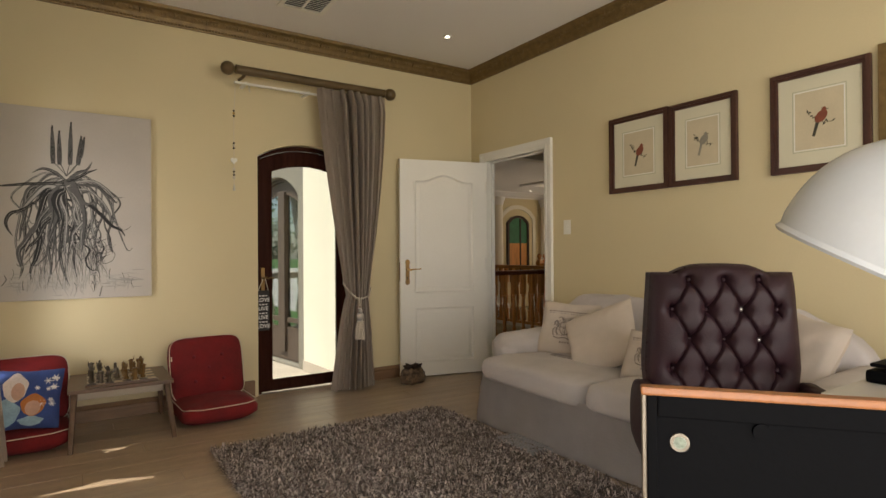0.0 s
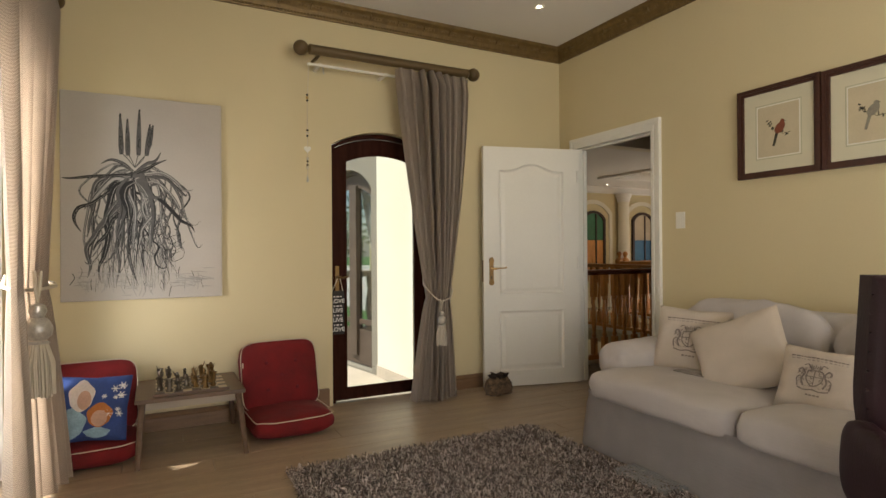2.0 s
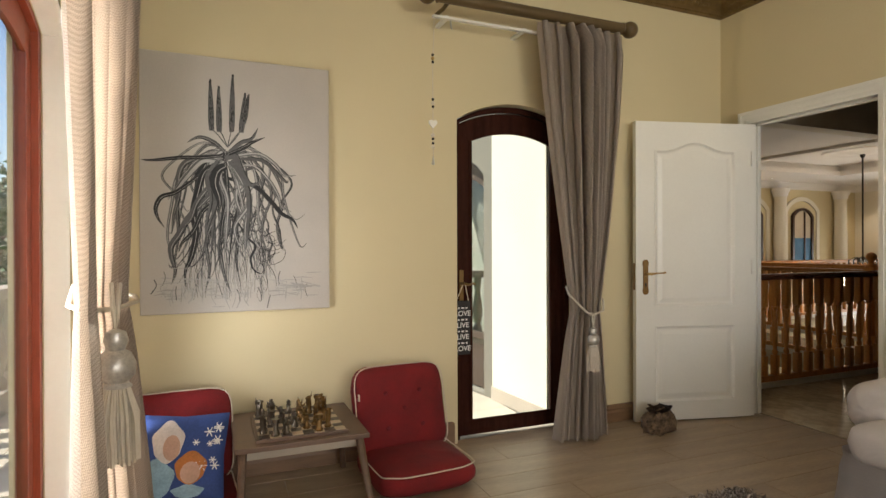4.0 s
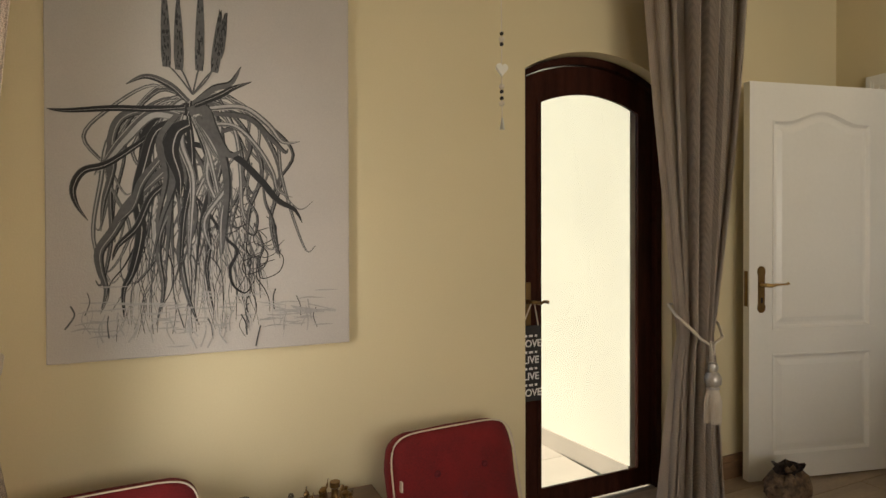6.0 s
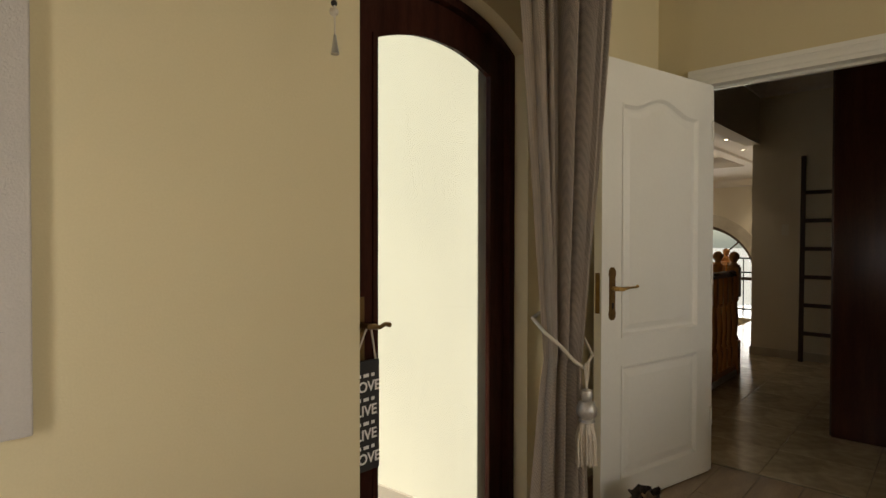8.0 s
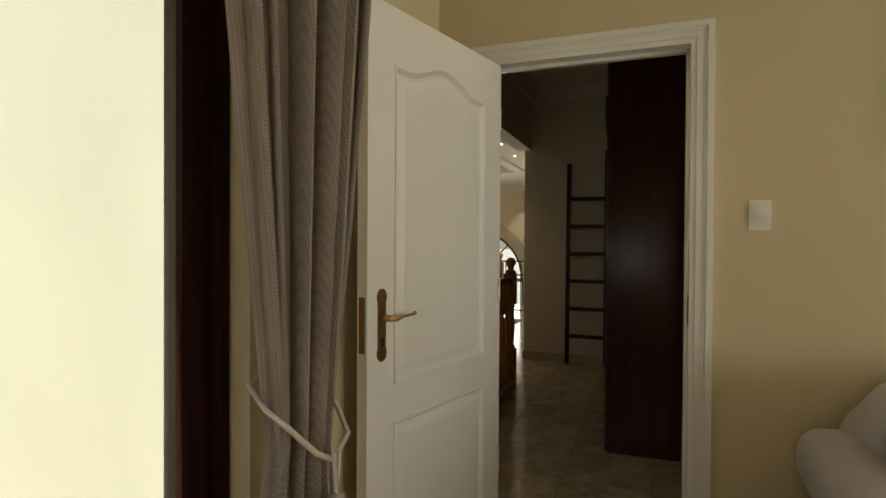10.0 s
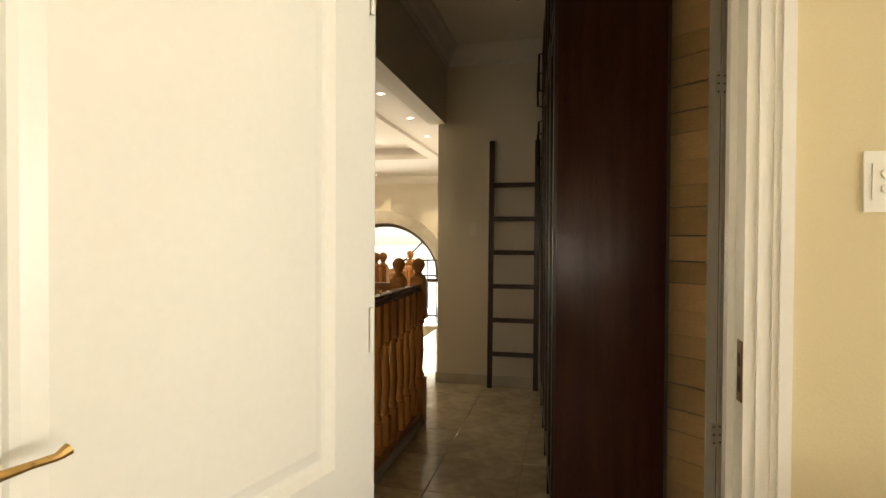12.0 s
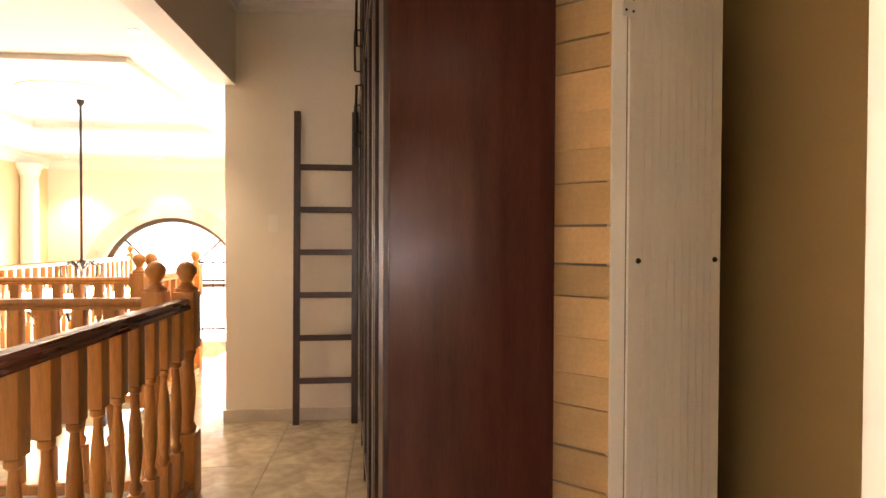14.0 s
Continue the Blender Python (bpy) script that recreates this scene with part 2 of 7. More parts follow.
# ---- the room ----
X0, X1, Y0, Y1, TOP = -0.52, 3.535, -2.0, 4.75, 3.015
WT = 0.09
bm = bmesh.new()
arched_wall(bm, north, X0 - 0.2, X1, -0.02, TOP, 1.365, 2.22, -0.02, 1.972, 2.095, Y1, Y1 + 0.16)
structure("wall_north", bm, PLASTER, "cream plaster wall with an arched glazed door")
bm = bmesh.new()
arched_wall(bm, west, 1.2, Y1, -0.02, TOP, 3.37, 4.22, -0.02, 2.02, 2.14, X0, X0 - 0.2)
# Unseen second opening beside y -1, added so a fill lamp can stand there.
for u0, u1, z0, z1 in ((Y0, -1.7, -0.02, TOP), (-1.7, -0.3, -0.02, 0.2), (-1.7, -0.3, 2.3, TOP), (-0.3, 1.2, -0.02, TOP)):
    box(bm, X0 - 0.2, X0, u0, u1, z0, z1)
structure("wall_west", bm, PLASTER, "cream plaster wall with an arched window")
DY0, DY1, DTOP = 3.645, 4.505, 2.075
bm = boxed(X1, X1 + WT, Y0, DY0, -0.02, TOP)
box(bm, X1, X1 + WT, DY1, Y1 + 0.16, -0.02, TOP)
box(bm, X1, X1 + WT, DY0, DY1, DTOP, TOP)
structure("wall_east", bm, PLASTER, "cream plaster wall with a white doorway")
# South wall; its wide unseen opening is added to hold a fill lamp.
bm = boxed(X0 - 0.2, 0.1, Y0 - 0.2, Y0, -0.02, TOP)
box(bm, 2.9, X1 + WT, Y0 - 0.2, Y0, -0.02, TOP)
box(bm, 0.1, 2.9, Y0 - 0.2, Y0, -0.02, 0.5)
box(bm, 0.1, 2.9, Y0 - 0.2, Y0, 2.3, TOP)
structure("wall_south", bm, PLASTER)
structure("ceiling", boxed(X0 - 0.2, X1 + WT, Y0 - 0.2, Y1 + 0.16, TOP, TOP + 0.15), WHITE_PAINT, "smooth white painted ceiling")
floor = structure("floor", boxed(X0 - 0.2, X1 + WT - 0.002, Y0 - 0.2, Y1 + 0.16, -0.12, -0.012), GROUT, "pale oak laminate plank floor")

# Gold cornice: a swept moulding, a bead row and raised leaf sprays.
CORNICE = [(0, 0), (0.018, 0), (0.022, 0.012), (0.03, 0.02), (0.036, 0.045), (0.06, 0.085), (0.085, 0.1), (0.09, 0.118), (0.09, 0.122), (0, 0.122)]
CZ = TOP - 0.122
def cornice(name, a, b, out):
    a, b, out = Vector(a), Vector(b), Vector(out)
    way = (b - a).normalized()
    length = (b - a).length
    bm = sweep(bmesh.new(), CORNICE, a, b, out)
    ob = structure(name, bm, GOLD, "antique gold plaster cornice with leaf ornament", "cornice")
    bm = bmesh.new()
    slope = Vector((0, 0, 1)) * 0.45 + out * 0.4
    for k in range(int(length / 0.024)):
        p = a + way * (0.012 + 0.024 * k) + out * 0.027 + Vector((0, 0, 0.016))
        bmesh.ops.create_icosphere(bm, subdivisions=1, radius=0.0085, matrix=Matrix.Translation(p))
    beads = part("bead_row", bm, GOLD, ob)
    tagged(beads, kind="stuff")
    bm = bmesh.new()
    for k in range(int(length / 0.23)):
        c = a + way * (0.115 + 0.23 * k) + out * 0.05 + Vector((0, 0, 0.066))
        for j in range(-3, 4):
            for up in (0.35, -0.15):
                s = abs(j)
                p = c + way * (0.026 * j) + slope * (0.012 * up * 2)
                lean = way * (1 if j > 0 else -1 if j < 0 else 0) * 0.6 + slope * (0.8 - 0.16 * s) * (1 if up > 0 else -0.7)
                m = Matrix.Translation(p) @ lean.to_track_quat("Z", "Y").to_matrix().to_4x4() @ Matrix.Diagonal((0.006, 0.009, 0.026 - 0.003 * s, 1))
                bmesh.ops.create_icosphere(bm, subdivisions=1, radius=1, matrix=m)
    tagged(part("leaf_ornament", bm, GOLD, ob, smooth=True), kind="stuff")
    return ob
cornice("cornice_north", (X0, Y1, CZ), (X1, Y1, CZ), (0, -1, 0))
cornice("cornice_east", (X1, Y0, CZ), (X1, Y1, CZ), (-1, 0, 0))
cornice("cornice_west", (X0, Y0, CZ), (X0, Y1, CZ), (1, 0, 0))

SKIRT = [(0, 0), (0.03, 0), (0.03, 0.07), (0.024, 0.085), (0.028, 0.095), (0.014, 0.115), (0, 0.118)]
for name, a, b, out in (("baseboard_north_1", (X0, Y1, -0.006), (1.30, Y1, -0.006), (0, -1, 0)), ("baseboard_north_2", (2.285, Y1, -0.006), (X1, Y1, -0.006), (0, -1, 0)),
                        ("baseboard_east_1", (X1, Y0, -0.006), (X1, 3.578, -0.006), (-1, 0, 0)), ("baseboard_east_2", (X1, 4.59, -0.006), (X1, Y1, -0.006), (-1, 0, 0)),
                        ("baseboard_west", (X0, Y0, -0.006), (X0, 3.33, -0.006), (1, 0, 0))):
    structure(name, sweep(bmesh.new(), SKIRT, a, b, out), SKIRTING, "brown moulded wooden skirting board", "skirting")
for x in (1.30, 2.285):
    structure("plinth_block_1" if x < 2 else "plinth_block_2", boxed(x - 0.055, x + 0.03, Y1 - 0.04, Y1 - 0.001, -0.006, 0.14, 0.004), SKIRTING, "brown wooden plinth block", "skirting")


def arched_door(name, place, u0, u1, base, spring, apex, v0, v1, stile, low, wood, label, glass_mat=None):
    """A one-pane arched door: outer frame, leaf frame and glass."""
    ob = structure(name, ring(bmesh.new(), arch_line(u0, u1, base, spring, apex), arch_line(u0 + 0.035, u1 - 0.035, base, spring - 0.005, apex - 0.035), place, v0, v1), wood, label, "door")
    a, b, s, t = u0 + 0.038, u1 - 0.038, spring - 0.008, apex - 0.038
    g0, g1 = u0 + stile, u1 - stile
    deep = (v1 - v0)
    bm = ring(bmesh.new(), arch_line(a, b, base + 0.01, s, t), arch_line(g0, g1, base + low, s - 0.095, t - 0.125), place, v0 + 0.3 * deep, v0 + 0.55 * deep)
    solid(bm, [(a, base + 0.01), (b, base + 0.01), (g1, base + low), (g0, base + low)], place, v0 + 0.3 * deep, v0 + 0.55 * deep)
    leaf = part("door_leaf", bm, wood, ob)
    bead = ring(bmesh.new(), arch_line(g0 - 0.012, g1 + 0.012, base + low - 0.012, s - 0.09, t - 0.118), arch_line(g0 + 0.008, g1 - 0.008, base + low + 0.008, s - 0.1, t - 0.132), place, v0 + 0.24 * deep, v0 + 0.32 * deep, True)
    part("glazing_bead", bead, wood, leaf)
    glass = part("pane", solid(bmesh.new(), arch_line(g0, g1, base + low, s - 0.095, t - 0.125), place, v0 + 0.45 * deep, v0 + 0.52 * deep), glass_mat or GLASS, leaf)
    glass.visible_shadow = False
    return ob, leaf
garden_door, garden_leaf = arched_door("door_1", north, 1.372, 2.213, 0.0, 1.968, 2.09, Y1 + 0.06, Y1 + 0.15, 0.125, 0.1, MAHOGANY, "arched dark mahogany garden door with one pane, closed")
window_west, west_leaf = arched_door("window_1", west, 3.377, 4.213, 0.0, 2.015, 2.132, X0 - 0.09, X0 - 0.17, 0.105, 0.1, RED_WOOD, "arched red varnished wooden window with one pane")
structure("window_reveal", ring(bmesh.new(), arch_line(3.372, 4.218, -0.004, 2.018, 2.137), arch_line(3.378, 4.212, -0.004, 2.013, 2.131), west, X0 + 0.001, X0 - 0.085), GLOSS_WHITE, "white painted window reveal", "window reveal")
bm = bmesh.new()
box(bm, 1.40, 1.44, 4.818, 4.826, 0.83, 1.05, 0.004)
plate = part("lock_plate", bm, BRASS, garden_leaf)
bm = tube(bmesh.new(), [(1.42, 4.82, 0.965), (1.42, 4.775, 0.965), (1.435, 4.765, 0.965), (1.455, 4.765, 0.96), (1.475, 4.765, 0.968), (1.495, 4.765, 0.963)], [0.009, 0.009, 0.009, 0.007, 0.007, 0.008])
part("lever_handle", bm, BRASS, garden_leaf, "brass lever handle", smooth=True)

# White door frame of the hall doorway.
def to_east(u, v, z):
    return (X1 + v, u, z)
A0, A1, AT = 3.66, 4.49, 2.06
bm = bmesh.new()
for u0, u1 in ((DY0, A0), (A1, DY1)):
    box(bm, X1 - 0.004, X1 + WT + 0.004, u0, u1, 0, DTOP)
box(bm, X1 - 0.004, X1 + WT + 0.004, A0, A1, AT, DTOP)
box(bm, X1 + 0.045, X1 + 0.075, A0, A0 + 0.014, 0, AT)
box(bm, X1 + 0.045, X1 + 0.075, A1 - 0.014, A1, 0, AT)
box(bm, X1 + 0.045, X1 + 0.075, A0, A1, AT - 0.014, AT)
door_frame = structure("door_frame_1", bm, GLOSS_WHITE, "white painted wooden door frame", "door frame")
steps = [(0.0, 0.016), (0.022, 0.022), (0.03, 0.016), (0.05, 0.02), (0.062, 0.026), (0.082, 0.026)]
for side in (-1,):
    bm = bmesh.new()
    for (a, h), (b, _) in zip(steps, steps[1:] + [(0.086, 0)]):
        line = [(A0 - a, 0), (A0 - a, AT + a), (A1 + a, AT + a), (A1 + a, 0)]
        inner = [(A0 - b, 0), (A0 - b, AT + b), (A1 + b, AT + b), (A1 + b, 0)]
        ring(bm, inner, line, to_east, -0.004 - h, 0.001)
    part("architrave", bm, GLOSS_WHITE, door_frame)
bm = boxed(X1 - 0.018, X1 + 0.014, A0, A0 + 0.003, 0.925, 1.05, 0.001)
strike = part("strike_plate", bm, BRASS, door_frame, "brass strike plate")
part("latch_hole", boxed(X1 - 0.008, X1 + 0.007, A0 + 0.002, A0 + 0.0042, 0.998, 1.025), IRON, strike)
part("bolt_hole", boxed(X1 - 0.008, X1 + 0.007, A0 + 0.002, A0 + 0.0042, 0.945, 0.978), IRON, strike)

# The open two-panel door leaf.
HINGE, FREE = Vector((3.462, 4.438, 0)), Vector((2.630, 4.637, 0))
WAY = (FREE - HINGE).normalized()
BACK = Vector((-WAY.y, WAY.x, 0))
if BACK.y < 0:
    BACK = -BACK
LEN = (FREE - HINGE).length
def leaf_at(u, v, z):
    p = HINGE + WAY * u + BACK * v
    return (p.x, p.y, z)
door = tagged(new("door_2"), "open white panelled interior door with brass handle", "door", "", "structure")
door.matrix_basis = Matrix.Translation(HINGE)
def panel_top(u, u0, u1, z, rise):
    s = (u - (u0 + u1) / 2) / ((u1 - u0) / 2)
    return z + rise * max(0, math.cos(min(1, abs(s) / 0.8) * math.pi) * 0.5 + 0.5)
P0, P1 = 0.118, LEN - 0.135
def panel_line(g, z0, z1, rise):
    u0, u1 = P0 + g, P1 - g
    return [(u0, z0 + g)] + [(u0 + (u1 - u0) * k / 24, panel_top(u0 + (u1 - u0) * k / 24, u0, u1, z1 - g, rise)) for k in range(25)] + [(u1, z0 + g)]
bm = solid(bmesh.new(), [(0, 0.01), (LEN, 0.01), (LEN, 2.04), (0, 2.04)], leaf_at, 0.012, 0.042)
for u0, u1, z0, z1 in ((0, P0, 0.01, 2.04), (P1, LEN, 0.01, 2.04), (P0, P1, 0.01, 0.13), (P0, P1, 0.655, 0.78)):
    solid(bm, [(u0, z0), (u1, z0), (u1, z1), (u0, z1)], leaf_at, 0, 0.0125)
top = panel_line(0, 0.78, 1.85, 0.06)[1:-1]
for (a, za), (b, zb) in zip(top, top[1:]):
    solid(bm, [(a, za), (b, zb), (b, 2.04), (a, 2.04)], leaf_at, 0, 0.0125)
bmesh.ops.remove_doubles(bm, verts=bm.verts, dist=0.0003)
solid(bm, [(-0.03, 0.01), (0, 0.01), (0, 2.04), (-0.03, 2.04)], leaf_at, 0.006, 0.042)
leaf = part("leaf", bm, GLOSS_WHITE, door)
for z0, z1, rise in ((0.78, 1.85, 0.06), (0.13, 0.655, 0.0)):
    bm = bmesh.new()
    def slope_ring(outer, inner, v0, v1):
        a = [bm.verts.new(leaf_at(u, v0, z)) for u, z in outer]
        b = [bm.verts.new(leaf_at(u, v1, z)) for u, z in inner]
        n = len(a)
        for k in range(n):
            bm.faces.new((a[k], a[(k + 1) % n], b[(k + 1) % n], b[k]))
        return b
    slope_ring(panel_line(0, z0, z1, rise), panel_line(0.008, z0, z1, rise), -0.004, -0.004)
    slope_ring(panel_line(0, z0, z1, rise), panel_line(0.0, z0, z1, rise), 0.0005, -0.004)
    slope_ring(panel_line(0.008, z0, z1, rise), panel_line(0.022, z0, z1, rise), -0.004, 0.0105)
    slope_ring(panel_line(0.022, z0, z1, rise), panel_line(0.034, z0, z1, rise), 0.0105, 0.0105)
    last = slope_ring(panel_line(0.034, z0, z1, rise), panel_line(0.06, z0, z1, rise), 0.0105, 0.003)
    bm.faces.new(last)
    part("panel", bm, GLOSS_WHITE, leaf)
hu = LEN - 0.068
plate_line = [(hu - 0.02, 0.88), (hu - 0.022, 0.9), (hu - 0.018, 0.91), (hu - 0.018, 1.06), (hu - 0.022, 1.07), (hu - 0.02, 1.09), (hu - 0.008, 1.104), (hu + 0.008, 1.104), (hu + 0.02, 1.09), (hu + 0.022, 1.07), (hu + 0.018, 1.06), (hu + 0.018, 0.91), (hu + 0.022, 0.9), (hu + 0.02, 0.88), (hu + 0.008, 0.868), (hu - 0.008, 0.868)]
plate = part("handle_plate", solid(bmesh.new(), plate_line, leaf_at, -0.006, 0.0), BRASS, leaf, "antique brass handle plate")
bm = tube(bmesh.new(), [leaf_at(hu, 0.0, 1.01), leaf_at(hu, -0.045, 1.01), leaf_at(hu - 0.02, -0.05, 1.008), leaf_at(hu - 0.05, -0.05, 1.013), leaf_at(hu - 0.08, -0.05, 1.014), leaf_at(hu - 0.105, -0.05, 1.014), leaf_at(hu - 0.118, -0.05, 1.019)], [0.011, 0.010, 0.009, 0.006, 0.0045, 0.005, 0.0075])
part("lever", bm, BRIGHT_BRASS, leaf, "brass lever handle", smooth=True)
part("keyhole", solid(bmesh.new(), [(hu - 0.004, 0.918), (hu + 0.004, 0.918), (hu + 0.006, 0.945), (hu - 0.006, 0.945)], leaf_at, -0.008, -0.005), IRON, leaf)
bm = solid(bmesh.new(), [(LEN + 0.0, 0.9), (LEN + 0.002, 0.9), (LEN + 0.002, 1.08), (LEN, 1.08)], leaf_at, 0.01, 0.034)
part("latch_plate", bm, BRASS, leaf)
for z in (0.3, 1.05, 1.8):
    p = HINGE + BACK * 0.0
    part("hinge", lathe(bmesh.new(), [(0.006, z - 0.05), (0.006, z + 0.05)], Matrix.Translation((p.x + 0.008, p.y - 0.004, 0)), 8), GLOSS_WHITE, door)

# ---- the hall ----
HX, HTOP, FLAT = 7.087, 2.91, 2.43
EX, NY = 12.4, 9.2
hall_floor = structure("floor_hall", boxed(X1 + WT, HX, 2.0, 5.06, -0.2, -0.006), GROUT, "grey beige marble tile floor")
landing = structure("floor_landing", boxed(HX, EX, 5.06, 5.8, -0.2, -0.004), MARBLE, "polished pale marble landing floor")
structure("floor_bridge", boxed(6.03, HX, 5.06, NY, -0.2, -0.004), MARBLE, "polished pale marble gallery floor")
structure("floor_gallery", boxed(HX, EX, 8.0, NY, -0.2, -0.004), MARBLE, "polished pale marble gallery floor")
structure("floor_below", boxed(X1 + WT, EX, 5.06, NY, -3.0, -2.9), MARBLE, "pale marble floor of the storey below")
structure("wall_below", boxed(X1 + WT, EX, 4.96, 5.06, -2.9, -0.2), HALL_PAINT)
structure("wall_hall_east", boxed(HX, HX + 0.25, 2.0, 5.12, -0.01, HTOP), HALL_PAINT, "pale cream wall at the end of the hall")
structure("wall_landing_south", boxed(HX + 0.25, EX, 4.96, 5.12, -0.01, HTOP), HALL_PAINT)
structure("ceiling_hall", boxed(X1 + WT, HX + 0.25, 2.0, 5.2, HTOP, HTOP + 0.1), WHITE_PAINT, "white painted hall ceiling")
structure("beam_hall", boxed(X1 + WT, HX, 5.05, 5.2, 2.265, HTOP), HALL_PAINT, "pale painted beam over the balustrade")
structure("wall_hall_south", boxed(X1 + WT, HX, 2.75, 2.85, -0.01, HTOP), material("ochre passage paint", (0.52, 0.35, 0.14), 0.8, spots=0.05, scale=1.5), "golden plaster wall at the end of the passage")
CROWN = [(0, 0), (0.02, 0), (0.025, 0.03), (0.05, 0.05), (0.085, 0.1), (0.11, 0.125), (0.12, 0.15), (0, 0.15)]
structure("cornice_hall_east", sweep(bmesh.new(), CROWN, (HX, 2.85, HTOP - 0.15), (HX, 5.05, HTOP - 0.15), (-1, 0, 0)), WHITE_PAINT, "white moulded cornice", "cornice")
structure("cornice_hall_beam", sweep(bmesh.new(), CROWN, (X1 + WT, 5.05, HTOP - 0.15), (HX, 5.05, HTOP - 0.15), (0, -1, 0)), WHITE_PAINT, "white moulded cornice", "cornice")
structure("baseboard_hall", boxed(HX - 0.014, HX, 2.85, 5.125, -0.004, 0.085, 0.003), SILL_STONE, "pale marble skirting", "skirting")
structure("baseboard_hall_return", boxed(HX - 0.014, HX + 0.25, 5.12, 5.134, -0.004, 0.085, 0.003), SILL_STONE, "pale marble skirting", "skirting")
# Flat ceiling of the stair hall with its raised tray.
T0, T1, U0, U1 = 7.2, 10.0, 5.85, 8.0
bm = boxed(X1 + WT, T0, 5.2, NY, FLAT, FLAT + 0.12)
box(bm, T1, EX, 5.2, NY, FLAT, FLAT + 0.12)
box(bm, T0, T1, 5.2, U0, FLAT, FLAT + 0.12)
box(bm, T0, T1, U1, NY, FLAT, FLAT + 0.12)
box(bm, T0 - 0.1, T1 + 0.1, U0 - 0.1, U1 + 0.1, FLAT + 0.14, FLAT + 0.24)
for a in ((T0 - 0.1, T0, U0 - 0.1, U1 + 0.1), (T1, T1 + 0.1, U0 - 0.1, U1 + 0.1), (T0, T1, U0 - 0.1, U0), (T0, T1, U1, U1 + 0.1)):
    box(bm, *a, FLAT + 0.12, FLAT + 0.15)
ring(bm, [(T0 - 0.1, U0 - 0.1), (T1 + 0.1, U0 - 0.1), (T1 + 0.1, U1 + 0.1), (T0 - 0.1, U1 + 0.1)], [(T0 + 0.06, U0 + 0.06), (T1 - 0.06, U0 + 0.06), (T1 - 0.06, U1 - 0.06), (T0 + 0.06, U1 - 0.06)], lambda u, v, z: (u, z, v), FLAT - 0.035, FLAT + 0.04, True)
structure("ceiling_stair", bm, WHITE_PAINT, "white ceiling with a raised rectangular tray")
structure("wall_gallery_north", boxed(X1 - 0.2, EX + 0.2, NY, NY + 0.2, -3.0, FLAT), PLASTER, "golden plaster gallery wall with columns")
bm = bmesh.new()
arched_wall(bm, west, 4.9, NY, -3.0, FLAT + 0.5, 6.3, 8.5, -2.4, 0.49, 1.57, EX, EX + 0.3)
structure("wall_gallery_east", bm, HALL_PAINT, "cream wall with a tall arched window")
structure("wall_stair_west", boxed(X1, X1 + WT, Y1 + 0.16, NY, -3.0, HTOP + 0.1), HALL_PAINT)
bm = ring(bmesh.new(), arch_line(6.08, 8.72, -2.4, 0.49, 1.80, 28), arch_line(6.3, 8.5, -2.4, 0.49, 1.57, 28), west, EX - 0.05, EX + 0.005)
structure("arch_surround", bm, SILL_STONE, "pale stone arch surround", "arch")
arch_window = structure("window_2", ring(bmesh.new(), arch_line(6.3, 8.5, -2.4, 0.49, 1.57, 28), arch_line(6.37, 8.43, -2.4, 0.49, 1.50, 28), west, EX + 0.1, EX + 0.16), GREY_FRAME, "tall arched window with radiating glazing bars", "window")
for k in (1, 3):
    a = math.pi * k / 4
    bm = tube(bmesh.new(), [(EX + 0.13, 7.4 + 0.25 * math.cos(a), 0.5 + 0.25 * math.sin(a)), (EX + 0.13, 7.4 + 1.02 * math.cos(a), 0.5 + 1.0 * math.sin(a))], 0.016, 6)
    part("glazing_bar", bm, GREY_FRAME, arch_window)
part("transom", boxed(EX + 0.1, EX + 0.16, 6.37, 8.43, 0.46, 0.52), GREY_FRAME, arch_window)
pane = part("pane", solid(bmesh.new(), arch_line(6.37, 8.43, -2.4, 0.49, 1.5, 28), west, EX + 0.125, EX + 0.135), GLASS, arch_window)
pane.visible_shadow = False
for name, a, b, out in (("cornice_gallery_north", (X1 + WT, NY, FLAT - 0.13), (EX, NY, FLAT - 0.13), (0, -1, 0)), ("cornice_gallery_east", (EX, 5.12, FLAT - 0.13), (EX, NY, FLAT - 0.13), (-1, 0, 0))):
    structure(name, sweep(bmesh.new(), [(u, v * 0.87) for u, v in CROWN], a, b, out), WHITE_PAINT, "white moulded cornice", "cornice")

# Columns and arched pictures along the gallery.
def column(x):
    ob = thing("column", (x, NY - 0.11, 0), "pale round plaster half column on the gallery wall", "column", "gallery columns")
    m = Matrix.Translation((x, NY - 0.12, 0))
    part("base", boxed(x - 0.17, x + 0.17, NY - 0.29, NY - 0.001, 0, 0.12, 0.01), WHITE_PAINT, ob)
    part("shaft", lathe(bmesh.new(), [(0.13, 0.12), (0.13, 0.2), (0.12, 0.25), (0.115, 1.4), (0.105, 2.1), (0.12, 2.13)], m, 20), HALL_PAINT, ob, smooth=True)
    part("capital", lathe(bmesh.new(), [(0.105, 2.12), (0.13, 2.16), (0.13, 2.2), (0.16, 2.24), (0.16, 2.295)], m, 20), WHITE_PAINT, ob, smooth=True)
for x in (7.35, 8.7, 10.0, 11.75):
    column(x)
SKY_BLUE = material("painted blue", (0.05, 0.17, 0.32), 0.6, spots=0.2, scale=5)
PALE_BEIGE = material("painted beige", (0.5, 0.42, 0.3), 0.6, spots=0.15, scale=5)
LEAF_GREEN = material("painted green", (0.03, 0.13, 0.06), 0.6, spots=0.3, scale=6)
